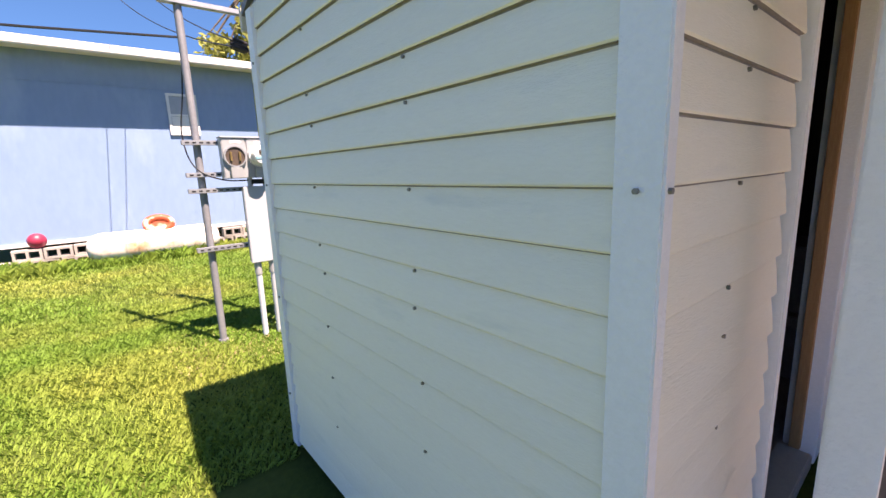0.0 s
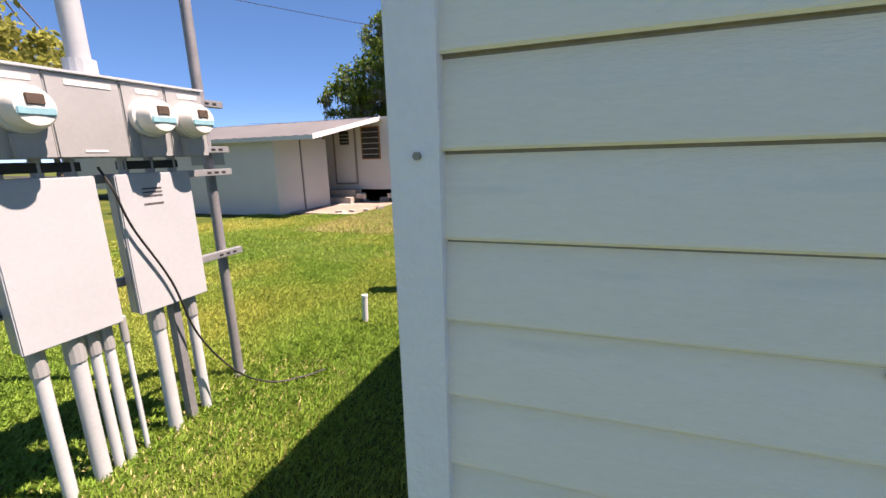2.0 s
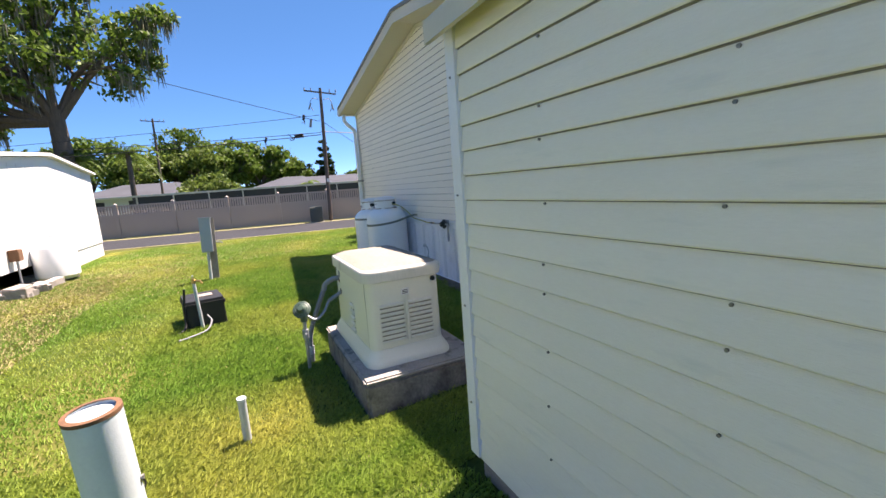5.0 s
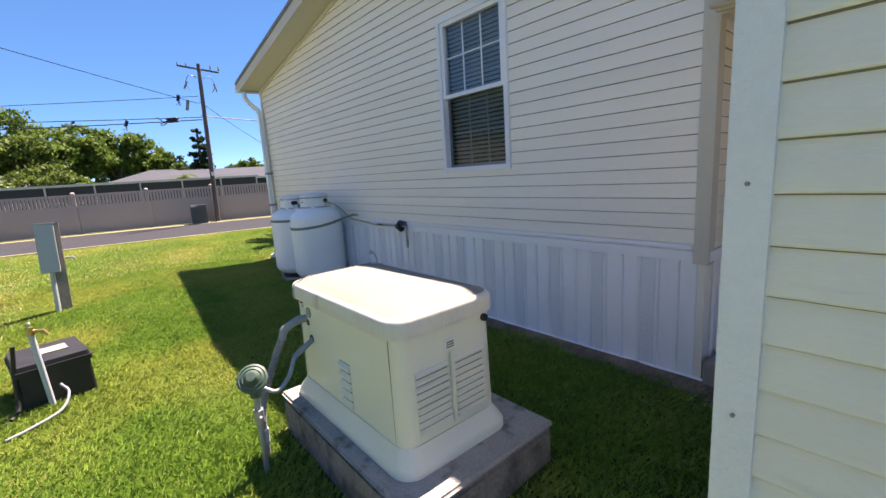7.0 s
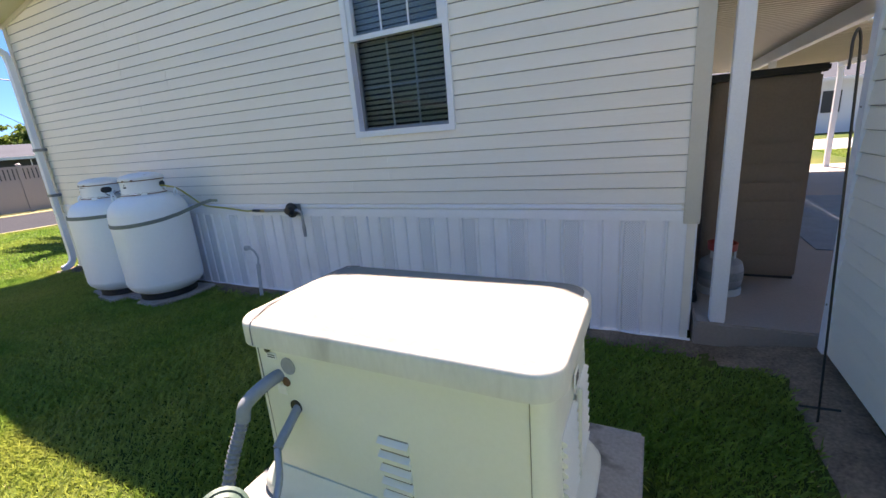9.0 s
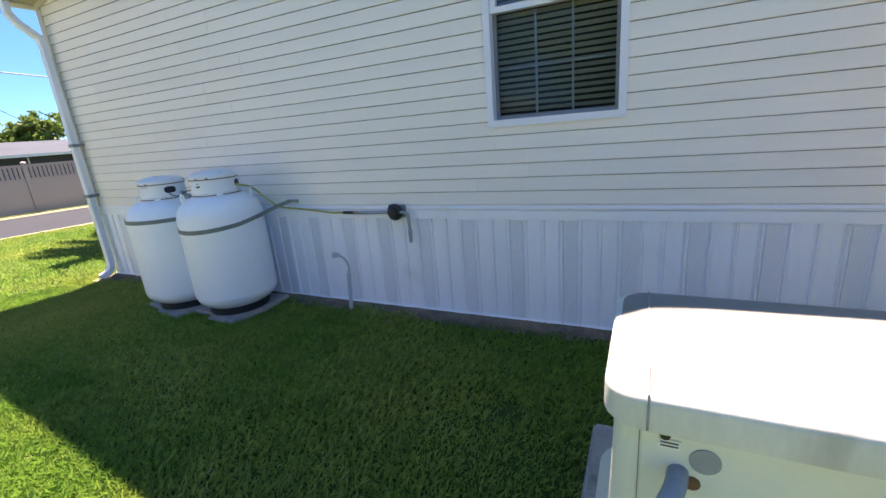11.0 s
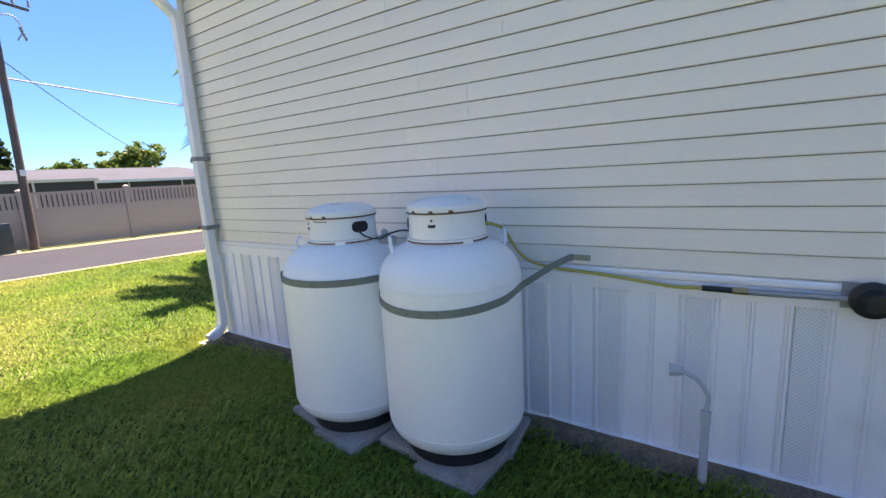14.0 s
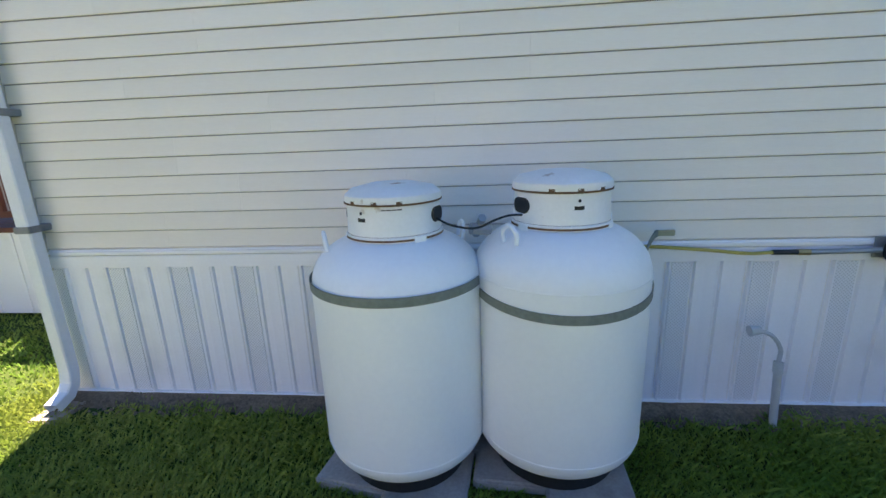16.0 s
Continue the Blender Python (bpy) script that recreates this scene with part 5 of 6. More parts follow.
for a, b, lab in ((0.93, 1.31, 0), (1.40, 1.78, 1)):
    pn = part("panel_box", B((a, 4.03, 0.72), (b, RY - 0.08, 1.40), 0.006), "meter_grey", rack, "grey panel enclosure")
    part("panel_door", B((a - 0.004, 4.007, 0.716), (b + 0.004, 4.029, 1.404), 0.005), "panel_grey", pn, "light grey panel door")
    part("latch", B((a - 0.012, 4.035, 1.06), (a - 0.003, 4.02, 1.11), 0.002), "galv", pn)
    part("hinge", T([(b + 0.007, 4.03, 0.86), (b + 0.007, 4.03, 0.93)], 0.007, 8), "galv", pn)
    part("hinge", T([(b + 0.007, 4.03, 1.22), (b + 0.007, 4.03, 1.29)], 0.007, 8), "galv", pn)
    if lab:
        for i, (dz, wd) in enumerate(((0, .1), (0.018, .1), (0.036, .1), (0.075, .1))):
            part("slot", B((a + 0.11, 4.0055, 1.325 - dz), (a + 0.21, 4.0075, 1.333 - dz)), "ink", pn)
    for x in (a + 0.07, a + 0.2, b - 0.06):
        part("nipple", T([(x, 4.05, 1.40), (x, 4.05, 1.485)], 0.022, 10), "galv", rack)
part("wireway", B((1.0, 4.03, 1.425), (1.28, 4.085, 1.465)), "black", rack)
part("wireway", B((1.46, 4.03, 1.425), (1.74, 4.085, 1.465)), "black", rack)
for x, r in ((0.985, 0.027), (1.12, 0.034), (1.195, 0.022), (1.255, 0.022), (1.335, 0.012), (1.50, 0.034), (1.70, 0.028)):
    cd = part("conduit", T([(x, 4.06, -0.1), (x, 4.06, 0.42), (x + 0.002, 4.06, 0.73)], r, 12), "pvc_grey", rack, "pale grey pvc conduit", smooth=True)
    part("coupling", T([(x, 4.06, 0.60), (x, 4.06, 0.725)], r + 0.005, 12), "meter_grey", cd)
part("u_channel", B((1.585, 4.04, -0.05), (1.625, 4.09, 0.73)), "dark_galv", rack)
part("riser", T([(1.385, 4.07, 1.83), (1.385, 4.07, 4.8)], 0.044, 16), "panel_grey", rack, "white mast riser", smooth=True)
part("riser_hub", T([(1.385, 4.07, 1.83), (1.385, 4.07, 1.90)], 0.062, 16), "panel_grey", rack)
cab1 = thing("loose_cable", "thin black cable hanging from the meter panels to grass", "cable")
part("cable", T(curve((1.36, 4.05, 1.44), (1.37, 3.99, 1.33), (1.42, 3.985, 1.15), (1.56, 3.985, 0.85), (1.66, 3.98, 0.5), (1.80, 3.90, 0.22), (1.98, 3.82, 0.06), (2.16, 3.70, 0.025), (2.27, 3.62, 0.03), n=8), 0.006, 6), "black", cab1, smooth=True)
cab2 = thing("loose_cable", "thin black cable looping down from the rack post", "cable")
part("cable", T(curve((0.64, 4.205, 2.6), (0.60, 4.23, 2.2), (0.55, 4.22, 1.85), (0.60, 4.12, 1.58), (0.80, 4.05, 1.47), (1.10, 4.04, 1.462), n=8), 0.006, 6), "black", cab2, smooth=True)

# ---- yard stubs ----
vent = thing("vent_pipe", "pale blue-grey round pipe with rusty rim in grass", "pipe", Matrix.Translation((4.13, 3.82, 0)) @ pose(0, 0, 0, -1.5, -3, 0))
part("pipe", lathe(bmesh.new(), [(0.098, -0.15), (0.105, -0.15), (0.105, 0.665), (0.092, 0.665), (0.092, -0.15)], 32), "pipe_pale", vent, smooth=True)
part("rim", lathe(bmesh.new(), [(0.092, 0.655), (0.107, 0.655), (0.107, 0.672), (0.085, 0.674)], 32), "rust", vent, "rusty rim")
part("cap", lathe(bmesh.new(), [(0.0, 0.64), (0.091, 0.64), (0.091, 0.655), (0, 0.655)], 32), "pipe_pale", vent, "pale recessed cap")
part("wire", T(curve((0.0, -0.11, 0.30), (0.06, -0.10, 0.22), (0.10, -0.06, 0.12), (0.07, -0.09, 0.0), n=5), 0.005, 6), "black", vent)
part("bolt", T([(0.0, -0.10, 0.30), (0, -0.118, 0.30)], 0.012, 8), "screw", vent)
for (x, y, h, lean) in ((3.20, 3.84, 0.225, 4), (4.82, 3.31, 0.235, -3)):
    st = thing("pvc_stub", "short pale pvc pipe standing in the lawn", "pipe", Matrix.Translation((x, y, 0)) @ pose(0, 0, 0, 0, lean, 0), "pvc stubs in the lawn")
    part("pipe", lathe(bmesh.new(), [(0.02, -0.1), (0.026, -0.1), (0.026, h), (0.021, h), (0.020, -0.1)], 16), "pvc_grey", st, smooth=True)
    part("cap", lathe(bmesh.new(), [(0.0, h - 0.005), (0.029, h - 0.005), (0.029, h + 0.012), (0, h + 0.014)], 16), "pipe_pale", st)

vb = thing("valve_box", "black plastic box with hose tap on the lawn", "utility box", Matrix.Translation((7.92, 3.72, 0)) @ pose(0, 0, 0, 0, 0, 10))
part("body", loft(bmesh.new(), [(0.27, 0.22, -0.1), (0.26, 0.21, 0.26), (0.275, 0.225, 0.262), (0.275, 0.225, 0.30)], 0.03), "black", vb)
part("lid", loft(bmesh.new(), [(0.265, 0.215, 0.301), (0.26, 0.21, 0.335)], 0.03), "black", vb, "black lid")
part("paper", B((-0.06, -0.12, 0.337), (0.10, 0.04, 0.341)), "grey_wood", vb)
part("paper", B((0.05, -0.228, 0.10), (0.17, -0.222, 0.28), m=pose(0, 0, 0, 0, 8, 0)), "label", vb)
tap = thing("hose_tap", "grey standpipe with brass hose tap beside black box", "tap", (7.60, 3.72, 0))
part("pipe", T([(0, 0, -0.1), (0.0, 0.03, 0.56)], 0.019, 12), "pvc_grey", tap)
part("tap_body", T([(0, 0.03, 0.56), (0, 0.03, 0.62)], 0.022, 10), "brass", tap)
part("spout", T([(0.0, 0.03, 0.59), (-0.03, -0.04, 0.585), (-0.03, -0.06, 0.55)], 0.013, 8), "brass", tap)
part("handle", T([(-0.03, 0.03, 0.645), (0.03, 0.03, 0.645)], 0.009, 8), "galv", tap)
part("hose", T(curve((0.03, 0.14, 0.50), (0.03, 0.17, 0.25), (-0.02, 0.18, 0.05), (-0.15, 0.24, 0.02), n=6), 0.014, 8), "black", tap, smooth=True)
part("hose", T(curve((-0.02, -0.06, 0.16), (-0.08, -0.10, 0.10), (-0.20, -0.05, 0.03), (-0.34, 0.10, 0.02), (-0.42, 0.22, 0.02), n=6), 0.010, 8), "dark_galv", tap, smooth=True)

ped = thing("power_pedestal", "grey electric pedestal on a wooden post in lawn", "pedestal", Matrix.Translation((10.95, 3.75, 0)) @ pose(0, 0, 0, 2, 3, 0))
part("post", B((0.02, -0.10, -0.1), (0.07, 0.03, 1.20), 0.004), "grey_wood", ped)
part("box", B((-0.10, -0.05, 0.55), (0.018, 0.14, 1.18), 0.008), "panel_grey", ped, "grey metal box")
part("lid", B((-0.115, -0.06, 1.181), (0.02, 0.15, 1.20), 0.004), "panel_grey", ped)
part("conduit", T([(-0.04, 0.04, -0.1), (-0.04, 0.04, 0.55)], 0.028, 10), "pvc_grey", ped)
part("tap", T([(0.05, -0.11, 0.72), (0.05, -0.19, 0.72), (0.05, -0.21, 0.70)], 0.014, 8), "dark_galv", ped)

# ---- white mobile home ----
wm = thing("white_mobile_home", "old white flat-roofed mobile home on blocks", "house")
AX, AY, AXE = 12.25, 7.2, 18.9
AYN = 24.0
part("wall", B((AX, AY, 0.42), (AXE, AY + 0.1, 2.55)), "white_paint", wm)
part("wall", B((AX, AY + 0.1, 0.42), (AX + 0.1, AYN, 2.6)), "white_paint", wm)
part("wall", B((AXE - 0.1, AY + 0.1, 0.0), (AXE, AYN, 2.55)), "white_paint", wm)
part("wall", B((AX + 0.1, AYN - 0.1, 0.42), (AXE - 0.1, AYN, 2.6)), "white_paint", wm)
part("floor", B((AX + 0.11, AY + 0.11, 0.42), (AXE - 0.11, AYN - 0.11, 0.5)), "far_dark", wm)
bm = poly_prism(bmesh.new(), [(AX - 0.12, 2.56), ((AX + AXE) / 2, 2.86), (AXE + 0.12, 2.56), (AXE + 0.12, 2.62), ((AX + AXE) / 2, 2.93), (AX - 0.12, 2.64)], 1, AY - 0.12, AYN + 0.1)
part("roof", bm, "white_paint", wm, "white low-pitched metal roof")
part("gable", poly_prism(bmesh.new(), [(AX, 2.55), (AXE, 2.55), ((AX + AXE) / 2, 2.85)], 1, AY + 0.005, AY + 0.09), "white_paint", wm)
part("skirt", B((AX + 1.9, AY + 0.02, 0.0), (AXE, AY + 0.08, 0.419)), "white_paint", wm)
for x in np.arange(AX + 0.4, AXE - 0.1, 0.405):
    part("batten", B((x, AY - 0.006, 0.43), (x + 0.02, AY - 0.0005, 2.54)), "white_paint", wm)
for y in np.arange(AY + 0.3, AY + 2.0, 0.405):
    part("batten", B((AX - 0.006, y, 0.43), (AX - 0.0005, y + 0.02, 2.54)), "white_paint", wm)
part("corner_strip", B((AX - 0.012, AY - 0.012, 0.42), (AX + 0.03, AY - 0.0015, 2.56)), "white_paint", wm)
# jalousie window and door on its west side
wd = part("window", B((AX - 0.03, 8.42, 1.40), (AX - 0.001, 9.02, 2.35)), "far_dark", wm, "dark louvred window")
part("window_frame", ring(8.39, 1.37, 9.05, 2.38, 0.035, -0.045, -0.002), "wood", wd, "brown window frame",
     at=Matrix(((0, 1, 0, AX), (1, 0, 0, 0), (0, 0, 1, 0), (0, 0, 0, 1))))
for k in range(5):
    part("louvre", B((AX - 0.05, 8.43, 1.52 + k * 0.17), (AX - 0.032, 9.01, 1.535 + k * 0.17)), "white_paint", wd)
dr = part("door", B((AX - 0.03, 9.32, 0.66), (AX - 0.001, 10.02, 2.38)), "white_paint", wm, "white entrance door with small louvred window")
part("door_window", B((AX - 0.036, 9.50, 1.85), (AX - 0.0305, 9.85, 2.28)), "far_dark", dr)
part("door_frame", ring(9.24, 0.58, 10.10, 2.46, 0.06, -0.05, -0.032), "grey_wood", dr, at=Matrix(((0, 1, 0, AX), (1, 0, 0, 0), (0, 0, 1, 0), (0, 0, 0, 1))))
for k in range(3):
    part("louvre", B((AX - 0.044, 9.50, 1.93 + k * 0.11), (AX - 0.0365, 9.85, 1.945 + k * 0.11)), "white_paint", dr)
steps = thing("entrance_steps", "grey concrete block steps below the door", "steps", (AX, 9.65, 0))
part("step", B((-0.75, -0.5, -0.05), (-0.42, 0.45, 0.22), 0.01), "block", steps)
part("step", B((-0.415, -0.5, -0.05), (-0.04, 0.45, 0.44), 0.01), "block", steps)
# lean-to with a corrugated roof
lt = thing("lean_to", "white block lean-to with grey corrugated roof", "shed")
LX, LY0 = 9.0, 9.75
part("wall", B((LX, LY0, 0), (11.3, LY0 + 0.12, 2.0)), "white_paint", lt)
part("wall", B((LX, LY0 + 0.12, 0), (LX + 0.12, 14.5, 2.0)), "white_paint", lt)
part("wall", B((11.18, LY0 + 0.12, 0), (11.3, 14.5, 2.3)), "white_paint", lt)
part("door_edge", B((10.05, LY0 - 0.02, 0.0), (10.1, LY0 - 0.001, 1.98)), "dark_galv", lt, "dark downpipe on lean-to wall")
wn_ = part("window", B((LX - 0.012, 11.4, 1.35), (LX - 0.001, 12.6, 1.85)), "galv", lt, "grey window")
bm = bmesh.new()
nn = 42
rows = []
for i in range(nn + 1):
    y = 8.35 + i * (14.9 - 8.35) / nn
    dz = 0.022 if i % 2 else 0.0
    rows.append([bm.verts.new((x, y, z + dz + e)) for x, z in ((8.75, 1.98), (AX - 0.001, 2.62)) for e in (0, 0.014)])
for a, b in zip(rows, rows[1:]):
    bm.faces.new((a[0], a[2], b[2], b[0]))
    bm.faces.new((a[1], b[1], b[3], a[3]))
    bm.faces.new((a[0], b[0], b[1], a[1]))
part("roof", bm, "metal_roof", lt)
part("fascia", B((8.735, 8.34, 1.90), (8.765, 14.9, 2.0)), "white_paint", lt)
bm = poly_prism(bmesh.new(), [(8.74, 1.90), (AX - 0.01, 2.54), (AX - 0.01, 2.66), (8.74, 2.02)], 1, 8.31, 8.345)
part("fascia", bm, "white_paint", lt)
tagged(part("patio_slab", B((9.35, 7.7, -0.08), (AX + 0.2, 9.75, 0.03), 0.02), mat("patio", (0.27, 0.215, 0.175), (0.18, 0.14, 0.115), 0.9, scale=1.5, bump=0.4, stain=(0.38, 0.35, 0.32), stain_at=(0.52, 0.62), stain_scale=0.8)), "worn brownish patio slab by the mobile home", "slab", kind="structure")
random.seed(4)
blk = finish(B((-0.2, -0.1, 0), (0.2, 0.1, 0.19), 0.008), "block", "block")
for k in range(30):
    x = AX + random.uniform(-0.35, 1.9)
    y = AY + random.uniform(-0.55, 0.3)
    if k > 18:
        x, y = AX + random.uniform(-0.5, 0.1), AY + random.uniform(0.2, 2.0)
    z = 0.02 if k < 24 else 0.19
    ob = new("concrete_block", blk)
    ob.matrix_world = pose(x, y, z - 0.02, random.uniform(-6, 6), random.uniform(-6, 6), random.uniform(0, 180)) @ Matrix.Diagonal((random.uniform(.5, 1), random.uniform(.7, 1.1), random.uniform(.5, 1), 1))
    tagged(ob, "grey concrete block lying by the mobile home", "block", "rubble of concrete blocks")
for (x, y) in ((9.75, 8.0), (10.0, 7.75), (10.5, 7.6), (10.75, 7.7), (9.55, 8.3)):
    ob = new("brick", blk)
    ob.matrix_world = pose(x, y, 0.02, 0, 0, random.uniform(0, 180)) @ Matrix.Diagonal((.45, .6, .35, 1))
    tagged(ob, "broken brick lying at the edge of the patio", "brick", "loose bricks")
lp = thing("propane_cylinder", "small white upright propane tank beside mobile home", "propane tank", (13.75, 6.85, 0.02))
part("shell", lathe(bmesh.new(), [(0, 0.02), (0.30, 0.04), (0.38, 0.12), (0.38, 0.72), (0.33, 0.82), (0.2, 0.88), (0.2, 1.0), (0, 1.02)], 28), "tank_white", lp, smooth=True)
part("foot_ring", lathe(bmesh.new(), [(0.26, 0.0), (0.28, 0.0), (0.28, 0.06), (0.26, 0.06)], 24), "black", lp)
gm = thing("gas_meter", "rusty brown meter on the mobile home corner", "meter", (12.75, AY - 0.09, 0.62))
part("box", B((-0.1, -0.08, 0), (0.1, 0.08, 0.22), 0.01), "rust", gm)
part("pipe", T([(0, 0, -0.62), (0, 0, 0)], 0.02, 8), "galv", gm)

# ---- blue mobile home ----
bh = thing("blue_mobile_home", "pale blue mobile home with white eave and block footing", "house")
BX0, BX1, BY, BZ = -1.55, 3.12, 10.8, 3.85
wall_b = part("wall", B((BX0, BY, 0.42), (BX1, BY + 0.12, BZ)), "blue_wall", bh)
for x in np.arange(BX0 + 0.3, BX1, 0.405):
    part("batten", B((x, BY - 0.003, 0.43), (x + 0.012, BY - 0.0005, BZ - 0.02)), "blue_wall", wall_b)
part("seam", B((BX0, BY - 0.014, 3.32), (BX1, BY - 0.0075, 3.36)), "blue_wall", wall_b)
part("wall", B((BX1 - 0.12, BY + 0.12, 0.42), (BX1, BY + 14, BZ)), "blue_wall", bh)
part("wall", B((BX0, BY + 0.12, 0.42), (BX0 + 0.12, BY + 14, BZ)), "blue_wall", bh)
part("roof", B((BX0 - 0.25, BY - 0.50, BZ + 0.001), (BX1 + 0.35, BY + 14.2, BZ + 0.09), 0.01), "white_paint", bh, "white overhanging roof edge")
part("gutter", B((BX0 - 0.25, BY - 0.60, BZ - 0.06), (BX1 + 0.38, BY - 0.501, BZ + 0.10), 0.02), "white_paint", bh)
wnd = part("window", B((1.38, BY - 0.02, 2.45), (1.86, BY - 0.0075, 3.22)), "galv", bh, "small white-framed window")
part("window_frame", ring(1.34, 2.41, 1.90, 3.26, 0.05, BY - 0.04, BY - 0.021), "white_paint", wnd)
part("window_rail", B((1.39, BY - 0.035, 2.80), (1.85, BY - 0.0205, 2.84)), "white_paint", wnd)
part("sash_panel", B((1.40, BY - 0.033, 2.47), (1.84, BY - 0.0205, 2.79)), "white_paint", wnd)
part("beam", B((BX0 + 0.2, BY + 0.2, 0.28), (BX1 - 0.2, BY + 13, 0.419)), "far_dark", bh)
part("sill", B((BX0, BY - 0.03, 0.36), (BX1, BY - 0.001, 0.43), 0.004), "white_paint", bh, "white bottom rail")


def hollow_block():
    bm = bmesh.new()
    for x0, x1 in ((-0.195, -0.155), (-0.02, 0.02), (0.155, 0.195)):
        box(bm, (x0, -0.095, 0.0), (x1, 0.095, 0.19))
    for z0, z1 in ((0, 0.035), (0.155, 0.19)):
        for x0, x1 in ((-0.155, -0.02), (0.02, 0.155)):
            box(bm, (x0, -0.095, z0), (x1, 0.095, z1))
    return finish(bm, "cinder_block", "block")


hb = hollow_block()
for x0, cols, nr, yy in ((-1.35, 4, 2, 10.25), (2.0, 4, 2, 10.45), (3.0, 3, 3, 10.6)):
    for r in range(nr):
        for c in range(cols):
            ob = new("cinder_block", hb)
            ob.matrix_world = pose(x0 + c * 0.41 + (0.2 if r % 2 else 0), yy + random.uniform(-0.04, 0.04), r * 0.192 - 0.01, 0, 0, random.uniform(-4, 4))
            tagged(ob, "grey hollow concrete block stacked by the blue home", "block", "blocks by the blue home")
lpg = thing("horizontal_propane_tank", "old white horizontal propane tank with rust streaks", "propane tank", Matrix.Translation((0.72, 9.75, 0.30)) @ pose(0, 0, 0, 0, 90, 0))
part("shell", lathe(bmesh.new(), [(0, -1.08), (0.15, -1.05), (0.24, -0.97), (0.28, -0.85), (0.28, 0.85), (0.24, 0.97), (0.15, 1.05), (0, 1.08)], 28), "old_tank", lpg, smooth=True)
for s in (-0.7, 0.7):
    part("foot", B((0.05, -0.2, s - 0.05), (0.32, 0.2, s + 0.05), 0.01), "block", lpg)
fl = thing("life_ring", "faded red and white ring lying on the propane tank", "ring", Matrix.Translation((0.78, 9.72, 0.66)) @ pose(0, 0, 0, 78, 0, 0))
part("ring", T([(0.20 * math.cos(a), 0.12 * math.sin(a), 0) for a in np.linspace(0, 2 * math.pi, 25)], 0.07, 10), "float_red", fl, smooth=True)
part("centre", B((-0.16, -0.08, -0.03), (0.16, 0.08, 0.03), 0.02), "float_red", fl)
bl = thing("ball", "dark pink ball resting on the concrete blocks", "ball", (-1.0, 10.25, 0.374 + 0.135))
part("sphere", lathe(bmesh.new(), [(0.135 * math.sin(a), -0.135 * math.cos(a)) for a in np.linspace(0, math.pi, 15)], 24), "ball", bl, smooth=True)
bl2 = thing("ball", "dark pink ball resting on the concrete blocks", "ball", (3.25, 10.6, 0.566 + 0.15))
part("sphere", lathe(bmesh.new(), [(0.15 * math.sin(a), -0.15 * math.cos(a)) for a in np.linspace(0, math.pi, 15)], 24), "ball", bl2, smooth=True)

# ---- vinyl fence along the far side of the street ----
fence = tagged(thing("fence", "tan vinyl privacy fence with slatted top", "fence", ROAD @ Matrix.Translation((5.75, 0, 0))), kind="structure")
post_me = finish(B((-0.065, -0.065, -0.1), (0.065, 0.065, 1.62), 0.01), "post", "fence")
cap_me = finish(lathe(bmesh.new(), [(0, 1.66), (0.05, 1.645), (0.085, 1.622), (0.085, 1.60), (0, 1.60)], 4), "post_cap", "fence")
panel_me = finish(B((-0.02, 0.07, 0.05), (0.02, 2.33, 1.05)), "panel", "fence")
rail_me = finish(B((-0.035, 0.066, -0.04), (0.035, 2.334, 0.04), 0.005), "rail", "fence")
slat2 = finish(B((-0.012, -0.028, 1.12), (0.012, 0.028, 1.50)), "slat", "fence")
for k in range(-16, 18):
    y = k * 2.4
    for me_, nm, z in ((post_me, "post", 0), (cap_me, "post_cap", 0), (panel_me, "panel", 0), (rail_me, "rail", 0.06), (rail_me, "rail", 1.08), (rail_me, "rail", 1.52)):
        ob = new(nm, me_)
        ob.parent = fence
        ob.matrix_local = Matrix.Translation((0, y, z))
bm = bmesh.new()
for k in range(-16, 18):
    for j in range(20):
        box(bm, (-0.012, k * 2.4 + 0.13 + j * 0.112 - 0.04, 1.12), (0.012, k * 2.4 + 0.13 + j * 0.112 + 0.04, 1.49))
tagged(part("slats", bm, "fence", fence), kind="stuff")
gbx = thing("transformer_box", "dark green pad-mounted transformer beside the street", "transformer", ROAD @ Matrix.Translation((5.13, 0.60, 0)))
part("body", loft(bmesh.new(), [(0.24, 0.30, 0), (0.24, 0.30, 0.72), (0.20, 0.29, 0.80)], 0.02), "green_box", gbx)
part("pad", B((-0.3, -0.38, -0.05), (0.3, 0.38, 0.03), 0.01), "concrete", gbx)

# ---- utility poles and wires ----
PX, PY = 24.15, -1.1


